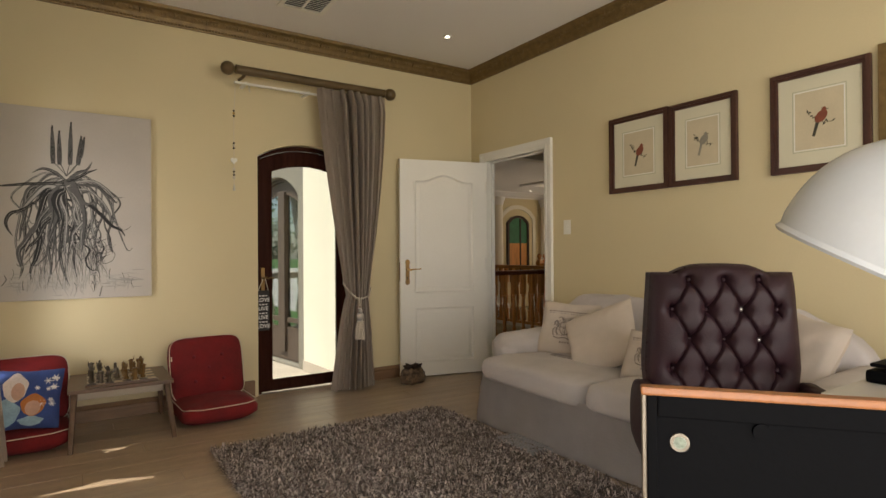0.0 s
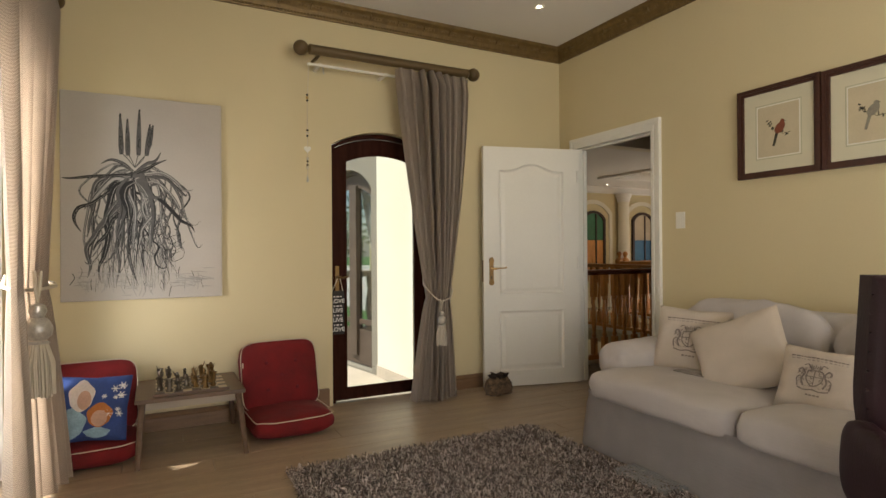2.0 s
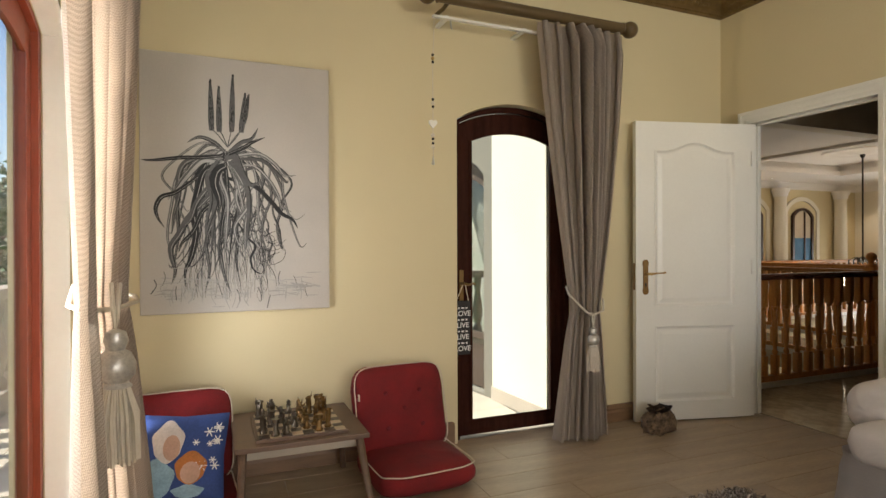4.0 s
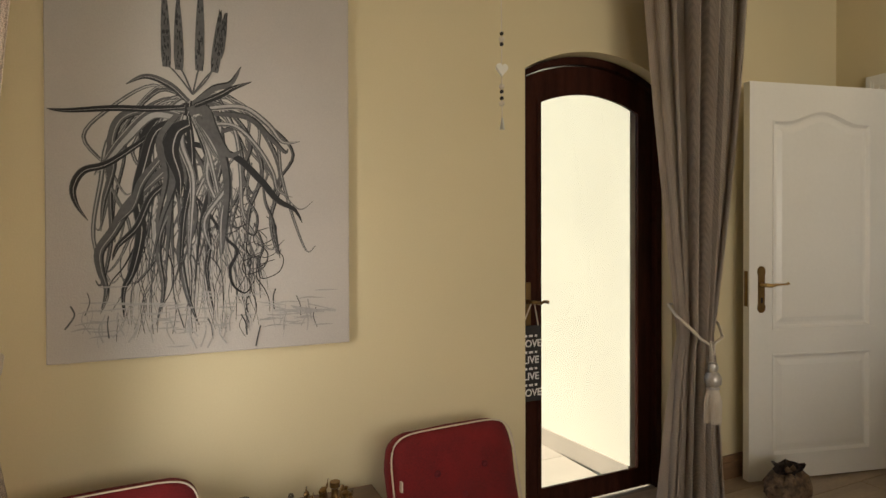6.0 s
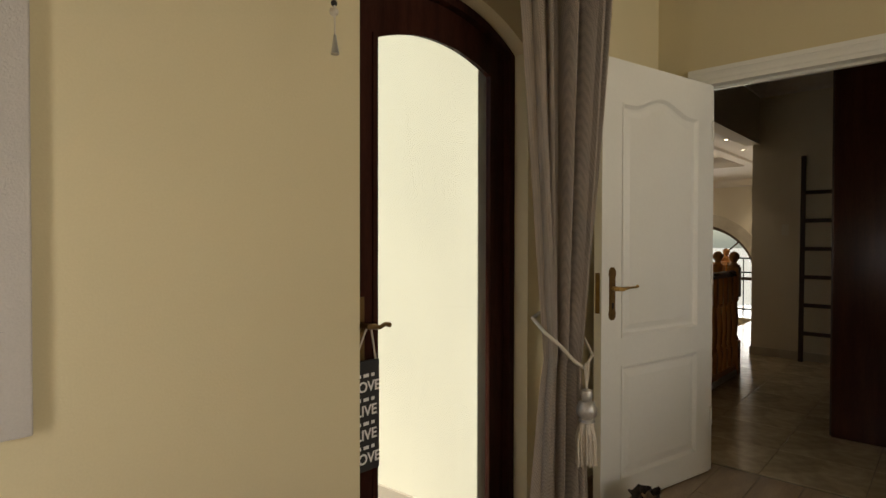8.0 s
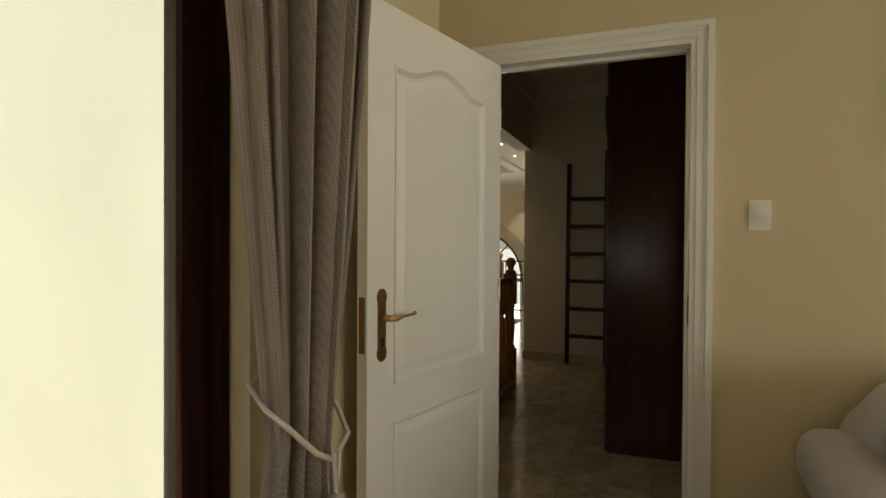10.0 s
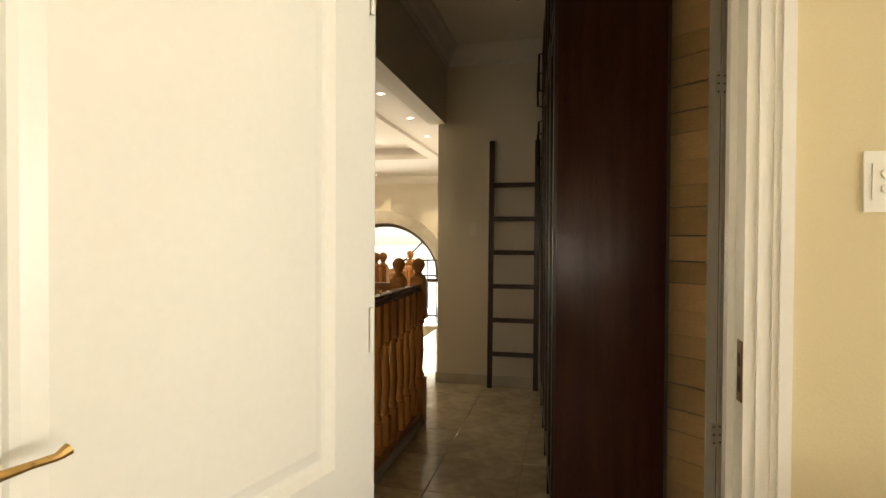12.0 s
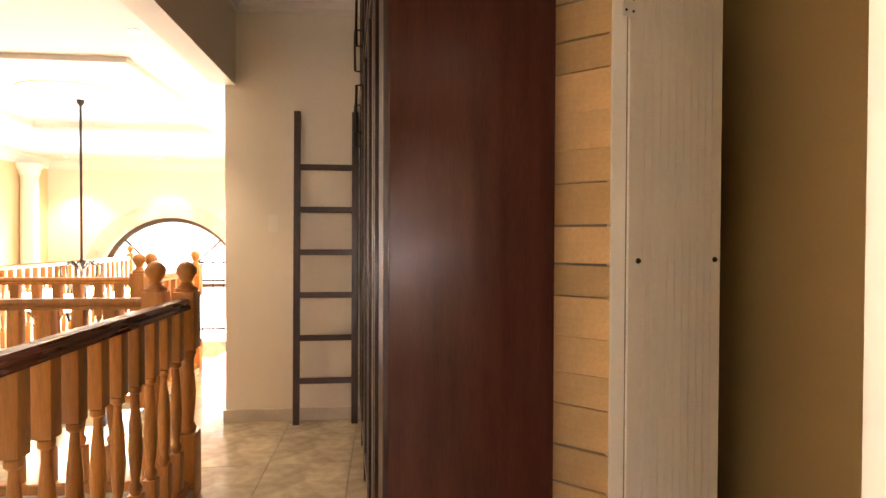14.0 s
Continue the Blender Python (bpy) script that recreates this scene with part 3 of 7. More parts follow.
def arched_picture(x, low_mat, high_mat, label, group="gallery pictures"):
    ob = thing("arched_picture", (x, NY - 0.02, 0.7), label, "picture", group)
    part("frame", ring(bmesh.new(), arch_line(x - 0.3, x + 0.3, 0.72, 1.78, 1.94), arch_line(x - 0.25, x + 0.25, 0.77, 1.75, 1.89), north, NY - 0.05, NY - 0.001, True), DARK_WOOD, ob)
    part("lower_field", boxed(x - 0.26, x + 0.26, NY - 0.02, NY - 0.006, 0.76, 1.35), low_mat, ob)
    part("upper_field", solid(bmesh.new(), arch_line(x - 0.26, x + 0.26, 1.35, 1.75, 1.9), north, NY - 0.02, NY - 0.006), high_mat, ob)
    part("mullion", boxed(x + 0.05, x + 0.075, NY - 0.04, NY - 0.02, 0.77, 1.87), DARK_WOOD, ob)
    band = ring(bmesh.new(), arch_line(x - 0.5, x + 0.5, 0.0, 1.9, 2.16), arch_line(x - 0.42, x + 0.42, 0.0, 1.86, 2.08), north, NY - 0.03, NY - 0.001)
    part("surround", band, HALL_PAINT, ob)
arched_picture(7.98, WARM_WOOD, LEAF_GREEN, "arched dark-framed panel in green and orange")
arched_picture(9.33, SKY_BLUE, PALE_BEIGE, "arched dark-framed panel in beige over blue")
arched_picture(10.75, SKY_BLUE, PALE_BEIGE, "arched dark-framed panel in beige over blue")


# Balustrades.
RAIL_WOOD = material("dark red brown rail varnish", (0.15, 0.05, 0.027), 0.28, spots=0.3, scale=5, grain=40, stretch=(0.7, 5, 5))
BALUSTER = [(0.016, 0.26), (0.024, 0.28), (0.024, 0.295), (0.014, 0.31), (0.02, 0.36), (0.026, 0.44), (0.022, 0.53), (0.014, 0.62), (0.013, 0.645), (0.023, 0.655), (0.023, 0.672), (0.014, 0.68)]
def baluster_mesh():
    bm = lathe(bmesh.new(), BALUSTER, None, 10)
    box(bm, -0.026, 0.026, -0.026, 0.026, 0.09, 0.262, 0.004)
    box(bm, -0.027, 0.027, -0.027, 0.027, 0.678, 0.905, 0.005)
    return mesh_of("baluster", bm, WARM_WOOD, True)
BALUSTER_MESH = baluster_mesh()
def newel_mesh():
    bm = lathe(bmesh.new(), [(0.035, 0.3), (0.044, 0.33), (0.03, 0.36), (0.042, 0.5), (0.03, 0.66), (0.044, 0.69), (0.035, 0.72)], None, 14)
    box(bm, -0.05, 0.05, -0.05, 0.05, 0.0, 0.31, 0.006)
    box(bm, -0.05, 0.05, -0.05, 0.05, 0.71, 0.985, 0.006)
    lathe(bm, [(0.05, 0.985), (0.052, 1.0), (0.03, 1.015), (0.022, 1.03), (0.034, 1.05), (0.046, 1.075), (0.046, 1.095), (0.03, 1.118), (0.01, 1.13)], None, 14)
    return mesh_of("newel_post", bm, WARM_WOOD, True)
NEWEL_MESH = newel_mesh()
def balustrade(a, b, label, newels=(1, 1), step=0.14):
    a, b = Vector((*a, 0)), Vector((*b, 0))
    way, length = (b - a).normalized(), (b - a).length
    ob = thing("balustrade", a, label, "balustrade", "gallery balustrades")
    side = Vector((-way.y, way.x, 0))
    rail = [(-0.036, 0.905), (0.036, 0.905), (0.036, 0.918), (0.028, 0.925), (0.034, 0.938), (0.026, 0.953), (0, 0.958), (-0.026, 0.953), (-0.034, 0.938), (-0.028, 0.925), (-0.036, 0.918)]
    part("handrail", sweep(bmesh.new(), rail, a, b, side), RAIL_WOOD if newels[0] == 0 else WARM_WOOD, ob, smooth=True)
    low = [(-0.03, 0.045), (0.03, 0.045), (0.03, 0.085), (0.02, 0.092), (-0.02, 0.092), (-0.03, 0.085)]
    part("bottom_rail", sweep(bmesh.new(), low, a, b, side), WARM_WOOD, ob)
    part("kerb", sweep(bmesh.new(), [(-0.045, -0.004), (0.045, -0.004), (0.045, 0.046), (-0.045, 0.046)], a, b, side), SILL_STONE, ob)
    n = int((length - 0.08) / step)
    turn = math.atan2(way.y, way.x)
    for k in range(1, n + 1):
        o = new("baluster", BALUSTER_MESH)
        o.parent, o.matrix_parent_inverse = ob, ob.matrix_basis.inverted()
        o.matrix_basis = Matrix.Translation(b - way * step * k) @ Matrix.Rotation(turn, 4, "Z")
    for on, p in zip(newels, (a, b)):
        if on:
            o = new("newel_post", NEWEL_MESH)
            o.parent, o.matrix_parent_inverse = ob, ob.matrix_basis.inverted()
            o.matrix_basis = Matrix.Translation(p) @ Matrix.Rotation(turn, 4, "Z")
    return ob
balustrade((X1 + WT, 5.0), (5.985, 5.0), "turned orange wooden balustrade with dark handrail beside hall", (0, 1))
balustrade((5.985, 5.14), (5.985, 8.0), "turned orange wooden balustrade along the gallery bridge", (2, 1))
balustrade((7.5, 8.0), (7.5, 5.84), "turned orange wooden balustrade along the gallery bridge", (1, 1))
balustrade((7.6, 5.8), (8.6, 5.8), "short turned wooden balustrade beside the stair void", (2, 1))
balustrade((7.64, 8.0), (EX, 8.0), "turned orange wooden balustrade along the far gallery", (2, 2))
def iron_rail(x, y0, y1):
    ob = thing("metal_railing", (x, y0, 0), "thin dark metal railing on the far landing", "railing")
    for z in (0.12, 0.72, 0.95):
        part("rail", tube(bmesh.new(), [(x, y0, z), (x, y1, z)], 0.014, 6), IRON, ob)
    for k in range(int((y1 - y0) / 0.13) + 1):
        part("bar", tube(bmesh.new(), [(x, y0 + 0.13 * k, 0), (x, y0 + 0.13 * k, 0.95)], 0.009, 6), IRON, ob)
iron_rail(10.4, 5.13, 6.4)
structure("floor_landing_end", boxed(10.2, EX, 5.8, 6.5, -0.2, -0.004), MARBLE, "polished pale marble landing floor")

# Chandelier over the stair void.
CX, CY = 8.75, 6.87
chandelier = thing("chandelier", (CX, CY, FLAT + 0.14), "wrought iron chandelier with frosted glowing glass shades", "chandelier")
m = Matrix.Translation((CX, CY, 0))
part("ceiling_rose", lathe(bmesh.new(), [(0.5, 2.569), (0.5, 2.555), (0.44, 2.540), (0.4, 2.552), (0.2, 2.552), (0.16, 2.530), (0.04, 2.525)], m, 40), WHITE_PAINT, chandelier, "white plaster ceiling rose", smooth=True)
part("stem", lathe(bmesh.new(), [(0.035, 2.525), (0.03, 2.490), (0.011, 2.470), (0.011, 1.05), (0.03, 1.0), (0.012, 0.95), (0.02, 0.5), (0.03, 0.45), (0.005, 0.4)], m, 12), IRON, chandelier, smooth=True)
SHADE_GLOW = glow_material("glowing frosted glass", (1.0, 0.86, 0.62), 6.0)
for k in range(6):
    a = 2 * math.pi * k / 6 + 0.2
    c, s_ = math.cos(a), math.sin(a)
    arm = part("arm", tube(bmesh.new(), [(CX + r * c, CY + r * s_, z) for r, z in ((0.02, 0.95), (0.1, 1.02), (0.17, 0.98), (0.16, 0.88), (0.1, 0.8), (0.12, 0.68), (0.24, 0.56), (0.36, 0.52), (0.42, 0.6))], 0.011, 6), IRON, chandelier, smooth=True)
    part("shade", lathe(bmesh.new(), [(0.03, 0.6), (0.075, 0.63), (0.085, 0.68), (0.07, 0.73), (0.055, 0.75)], Matrix.Translation((CX + 0.42 * c, CY + 0.42 * s_, 0)), 12), SHADE_GLOW, arm, "frosted glass shade", smooth=True)

bulb_data = bpy.data.lights.new("chandelier_bulbs", "POINT")
bulb_data.energy, bulb_data.color, bulb_data.shadow_soft_size = 14, (1, 0.82, 0.58), 0.35
new("chandelier_light", bulb_data).matrix_world = Matrix.Translation((CX, CY, 0.85))

# Recessed downlights.
BULB = glow_material("lit bulb", (1.0, 0.87, 0.65), 12.0)
def downlight(x, y, z, watts=4):
    ob = thing("downlight", (x, y, z), "small round recessed ceiling downlight, " + ("lit" if watts else "switched off"), "light", "ceiling downlights")
    m = Matrix.Translation((x, y, z))
    bm = bmesh.new()
    rings = [[bm.verts.new(m @ Vector((r * math.cos(q * math.pi / 12), r * math.sin(q * math.pi / 12), h))) for q in range(24)] for r, h in ((0.043, 0.001), (0.041, -0.005), (0.032, -0.006), (0.029, -0.001))]
    for a, b in zip(rings, rings[1:]):
        for q in range(24):
            bm.faces.new((a[q], a[(q + 1) % 24], b[(q + 1) % 24], b[q]))
    part("trim_ring", bm, WHITE_PLASTIC, ob, "white trim ring", smooth=True)
    part("reflector", lathe(bmesh.new(), [(0.0285, -0.0005), (0.0285, -0.0012)], m, 20), STEEL, ob)
    part("bulb", lathe(bmesh.new(), [(0.019, -0.0015), (0.014, -0.004), (0.005, -0.005)], m, 16), BULB if watts else IRON, ob, smooth=True)
    if not watts:
        return
    data = bpy.data.lights.new("downlight", "SPOT")
    data.energy, data.color, data.spot_size, data.spot_blend, data.shadow_soft_size = watts, (1, 0.82, 0.58), radians(90), 0.6, 0.03
    lamp = new("downlight_lamp", data)
    lamp.matrix_world = Matrix.Translation((x, y, z - 0.02))
downlight(2.787, 4.06, TOP, 5)
downlight(6.17, 4.35, HTOP, 0)
for x, y in ((6.6, 5.49), (7.5, 5.5), (8.45, 5.56), (9.4, 5.58)):
    downlight(x, y, FLAT)
for y in (6.2, 7.4, 8.7):
    downlight(EX - 0.45, y, FLAT, 12)
for x in (8.0, 9.4, 10.7):
    downlight(x, NY - 0.4, FLAT)

# Air vent in the ceiling.
vent = thing("ceiling_vent", (1.54, 4.12, TOP), "white rectangular ceiling air vent with slats", "vent")
VX0, VX1, VY0, VY1 = 1.37, 1.72, 3.86, 4.21
part("frame", ring(bmesh.new(), [(VX0, VY0), (VX1, VY0), (VX1, VY1), (VX0, VY1)], [(VX0 + 0.035, VY0 + 0.035), (VX1 - 0.035, VY0 + 0.035), (VX1 - 0.035, VY1 - 0.035), (VX0 + 0.035, VY1 - 0.035)], lambda u, v, z: (u, z, v), TOP - 0.012, TOP + 0.0005, True), WHITE_PLASTIC, vent)
part("backing", boxed(VX0 + 0.03, VX1 - 0.03, VY0 + 0.03, VY1 - 0.03, TOP - 0.003, TOP - 0.0005), IRON, vent)
part("divider", boxed((VX0 + VX1) / 2 - 0.008, (VX0 + VX1) / 2 + 0.008, VY0 + 0.035, VY1 - 0.035, TOP - 0.011, TOP - 0.003), WHITE_PLASTIC, vent)
for k in range(9):
    y = VY0 + 0.055 + 0.03 * k
    part("slat", boxed(VX0 + 0.035, VX1 - 0.035, -0.009, 0.009, -0.001, 0.001, m=Matrix.Translation((0, y, TOP - 0.009)) @ Matrix.Rotation(0.6, 4, "X")), WHITE_PLASTIC, vent)

# Wardrobe wall with its front doors.
WX, WF, WB = 4.55, 4.05, 3.64
wardrobe = thing("wardrobe", (WX, WB, 0), "tall built-in dark mahogany wardrobe with glossy side", "wardrobe")
part("side_panel", boxed(WX, WX + 0.03, WB, WF, 0, 2.9, 0.003), PANEL_WOOD, wardrobe, "polished reddish mahogany side panel")
part("body", boxed(WX + 0.03, HX - 0.02, WB, WF - 0.025, 0, 2.9), DARK_WOOD, wardrobe)
SLANT = Matrix.Translation((WX, WF, 0)) @ Matrix.Rotation(math.atan2(0.165, 2.5), 4, "Z")
def front(u, v, z):
    return SLANT @ Vector((u, v, z))
def front_box(u0, u1, v0, v1, z0, z1, bevel=0.0):
    return boxed(u0, u1, v0, v1, z0, z1, bevel, m=SLANT)
part("front_frame", front_box(0.03, 2.515, -0.05, -0.02, 0.0, 2.9), DARK_WOOD, wardrobe)
part("plinth", front_box(0.03, 2.515, -0.02, -0.012, 0, 0.09), DARK_WOOD, wardrobe)
for k in range(5):
    u0 = 0.035 + 0.495 * k
    part("pilaster", front_box(u0 - 0.004, u0 + 0.036, -0.021, 0.012, 0.0, 2.89, 0.004), DARK_WOOD, wardrobe)
    for z0, z1 in ((0.1, 2.2), (2.22, 2.88)):
        d = part("door", front_box(u0 + 0.038, u0 + 0.49, -0.021, -0.002, z0, z1, 0.003), DARK_WOOD, wardrobe)
        bm = bmesh.new()
        ring(bm, [(u0 + 0.05, z0 + 0.02), (u0 + 0.475, z0 + 0.02), (u0 + 0.475, z1 - 0.02), (u0 + 0.05, z1 - 0.02)], [(u0 + 0.1, z0 + 0.07), (u0 + 0.425, z0 + 0.07), (u0 + 0.425, z1 - 0.07), (u0 + 0.1, z1 - 0.07)], front, -0.003, 0.010, True)
        part("moulding", bm, DARK_WOOD, d)
        if k < 3:
            continue
        hz, hu = (1.86 if z0 < 1 else 2.36), u0 + 0.45
        part("handle", tube(bmesh.new(), [front(hu, 0.0, hz), front(hu, 0.042, hz + 0.005), front(hu, 0.045, hz + 0.14), front(hu, 0.042, hz + 0.275), front(hu, 0.0, hz + 0.28)], 0.008, 8), IRON, d, "dark metal bar handle")
structure("wall_wardrobe_back", boxed(4.95, HX, 3.44, WB - 0.01, -0.01, HTOP), PLASTER)

# Loose ladder against the end wall.
ladder = thing("ladder", (7.03, 4.45, 0), "dark wooden ladder leaning on the hall end wall", "ladder")
lean = Matrix.Translation((6.985, 0, 0)) @ Matrix.Rotation(0.035, 4, "Y")
for y in (4.64, 4.255):
    part("stile", boxed(-0.013, 0.013, y - 0.022, y + 0.022, 0, 2.1, 0.004, m=lean), DARK_WOOD, ladder)
for k in range(6):
    part("rung", boxed(-0.011, 0.011, 4.27, 4.625, 0.27 + 0.2865 * k, 0.31 + 0.2865 * k, 0.006, m=lean), DARK_WOOD, ladder)

def switch(name, place, u, z, v, w, h, buttons, label):
    ob = thing(name, place(u, v, z), label, "switch")
    bm = solid(bmesh.new(), [(u - w / 2, z - h / 2), (u + w / 2, z - h / 2), (u + w / 2, z + h / 2), (u - w / 2, z + h / 2)], place, v, v - 0.006)
    part("plate", bm, WHITE_PLASTIC, ob)
    part("insert", solid(bmesh.new(), [(u - w * 0.32, z - h * 0.3), (u + w * 0.32, z - h * 0.3), (u + w * 0.32, z + h * 0.3), (u - w * 0.32, z + h * 0.3)], place, v - 0.005, v - 0.0085), WHITE_PLASTIC, ob)
    for k in range(buttons):
        zz = z + (k - (buttons - 1) / 2) * h * 0.24
        bm = solid(bmesh.new(), [(u + 0.009 * math.cos(q * math.pi / 6), zz + 0.009 * math.sin(q * math.pi / 6)) for q in range(12)], place, v - 0.008, v - 0.012)
        part("button", bm, WHITE_PLASTIC, ob)
switch("light_switch", west, 3.408, 1.37, X1, 0.075, 0.118, 2, "white two-gang light switch on cream wall")
switch("light_switch", west, 4.805, 1.345, HX, 0.065, 0.115, 1, "cream single light switch on hall wall")

# Splayed brick pier with the grooved cupboard door hung from it.
PA, PB = Vector((4.672, 3.606, 0)), Vector((4.566, 3.488, 0))
PW = (PB - PA).normalized()
PN = Vector((PW.y, -PW.x, 0))
if PN.x > 0:
    PN = -PN
pier = structure("brick_pier", solid(bmesh.new(), [(PA.x + 0.012, PA.y + 0.02), (PB.x + 0.014, PB.y), (4.95, 3.4), (4.95, 3.63)], lambda u, v, z: (u, z, v), 0, HTOP), GROUT, "honey coloured sandstone brick pier", "pier")
post = structure("cupboard_frame", boxed(-0.018, 0.018, -0.03, 0.03, 0, 2.3, 0.003, m=Matrix.Translation((4.575, 3.462, 0)) @ Matrix.Rotation(0.0, 4, "Z")), OFF_WHITE, "cream painted cupboard door post", "door frame")
CH, CF = Vector((4.548, 3.452, 0)), Vector((4.668, 3.128, 0))
CW = (CF - CH).normalized()
CN = Vector((-CW.y, CW.x, 0))
if CN.x < 0:
    CN = -CN
CL = (CF - CH).length
def cup(u, v, z):
    p = CH + CW * u + CN * v
    return (p.x, p.y, z)
cupboard = tagged(new("cupboard_door"), "open cream cupboard door with vertical grooved boards", "door", "", "structure")
cupboard.matrix_basis = Matrix.Translation(CH)
bm = solid(bmesh.new(), [(0, 0.03), (CL, 0.03), (CL, 2.15), (0, 2.15)], cup, 0.006, 0.026)
part("backing", bm, GROUT, cupboard)
edges = [0.0, 0.055] + [0.055 + (CL - 0.095) * k / 9 for k in range(1, 10)] + [CL]
for a, b in zip(edges, edges[1:]):
    bm = solid(bmesh.new(), [(a + 0.0015, 0.03), (b - 0.0015, 0.03), (b - 0.0015, 2.15), (a + 0.0015, 2.15)], cup, 0.0, 0.007)
    part("board", bm, OFF_WHITE, cupboard)
for z in (1.837, 0.529):
    bm = boxed(-0.022, 0.022, -0.0015, 0.0015, -0.045, 0.045, m=Matrix.Translation(cup(-0.005, -0.004, z)) @ Matrix.Rotation(math.atan2(CW.y, CW.x), 4, "Z"))
    h = part("hinge", bm, GLOSS_WHITE, cupboard, "white painted butt hinge")
    for du in (-0.012, 0.012):
        for dz in (-0.03, 0, 0.03):
            part("screw", lathe(bmesh.new(), [(0.004, 0), (0.003, 0.002)], Matrix.Translation(cup(-0.005 + du, -0.0055, z + dz)) @ Matrix.Rotation(-math.pi / 2, 4, "Y"), 6), IRON, h)
for u in (0.035, CL - 0.025):
    part("bolt", lathe(bmesh.new(), [(0.008, 0), (0.007, 0.006), (0.003, 0.008)], Matrix.Translation(cup(u, 0.001, 1.184)) @ Matrix.Rotation(-math.pi / 2, 4, "Y"), 8), IRON, cupboard)
for z in (0.3, 1.9):
    part("catch", tube(bmesh.new(), [cup(0.03, -0.006, z), cup(0.06, -0.006, z), cup(0.06, -0.006, z + 0.06)], 0.004, 6), IRON, cupboard)

# ---- outside ----
structure("wall_balcony", solid(bmesh.new(), [(2.10, Y1 + 0.16), (2.05, 5.62), (2.3, 5.62), (2.3, Y1 + 0.16)], lambda u, v, z: (u, z, v), -0.1, 3.4), OUTSIDE, "sunlit cream outside wall")
structure("baseboard_balcony", solid(bmesh.new(), [(2.088, Y1 + 0.16), (2.038, 5.62), (2.052, 5.62), (2.102, Y1 + 0.16)], lambda u, v, z: (u, z, v), -0.02, 0.085), BALCONY_TILE, "cream tile skirting", "skirting")
balcony_floor = structure("floor_balcony", boxed(-1.6, 2.06, Y1 + 0.16, 8.0, -0.2, -0.03), GROUT, "cream tiled balcony floor")
# Bay wall with an arched window; shade is put into its plaster and frame colours.
BA, BB = Vector((2.06, 5.61, 0)), Vector((1.80, 7.0, 0))
BW = (BB - BA).normalized()
BN = Vector((BW.y, -BW.x, 0))
if BN.x < 0:
    BN = -BN
def bay(u, v, z):
    p = BA + BW * u + BN * v
    return (p.x, p.y, z)
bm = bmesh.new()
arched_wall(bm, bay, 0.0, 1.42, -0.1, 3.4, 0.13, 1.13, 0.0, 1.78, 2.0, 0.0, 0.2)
structure("wall_bay", bm, SHADED_PLASTER, "grey bay wall, shade put into its colour, with an arched window")
bay_window, bay_leaf = arched_door("window_3", bay, 0.135, 1.125, 0.0, 1.775, 1.99, 0.06, 0.13, 0.05, 0.36, GREY_FRAME, "arched brown window with net curtain behind glass", BAY_GLASS)
part("mid_rail", solid(bmesh.new(), [(0.2, 0.42), (1.06, 0.42), (1.06, 0.47), (0.2, 0.47)], bay, 0.08, 0.11), GREY_FRAME, bay_leaf)
part("mullion", solid(bmesh.new(), [(0.52, 0.1), (0.66, 0.1), (0.66, 1.86), (0.52, 1.84)], bay, 0.05, 0.12), GREY_FRAME, bay_leaf)
NET = material("white net curtain", (0.75, 0.74, 0.68), 0.9, spots=0.05)
bm = bmesh.new()
cols = []
for k in range(25):
    top_u = 0.18 + 0.5 * k / 24
    low_u = 0.14 + 0.16 * k / 24
    cols.append([bm.verts.new(bay(top_u + (low_u - top_u) * (q / 12) ** 1.4, 0.2 + 0.02 * math.sin(k * 1.6), 1.95 - 1.1 * q / 12)) for q in range(13)])
for a, b in zip(cols, cols[1:]):
    for q in range(12):
        bm.faces.new((a[q], b[q], b[q + 1], a[q + 1]))
bmesh.ops.solidify(bm, geom=bm.faces[:], thickness=0.002)
single("net_curtain", bm, NET, "white net curtain drawn aside behind the bay window", "curtain", smooth=True)
# Unseen slab over the bay, added to block the sun from its inside.
structure("ceiling_bay", boxed(1.75, 3.53, 5.62, 7.2, 2.7, 2.8), WHITE_PAINT)
structure("floor_bay", boxed(2.06, 3.53, 5.62, 8.0, -0.2, -0.03), BALCONY_TILE, "cream tiled floor of the bay")

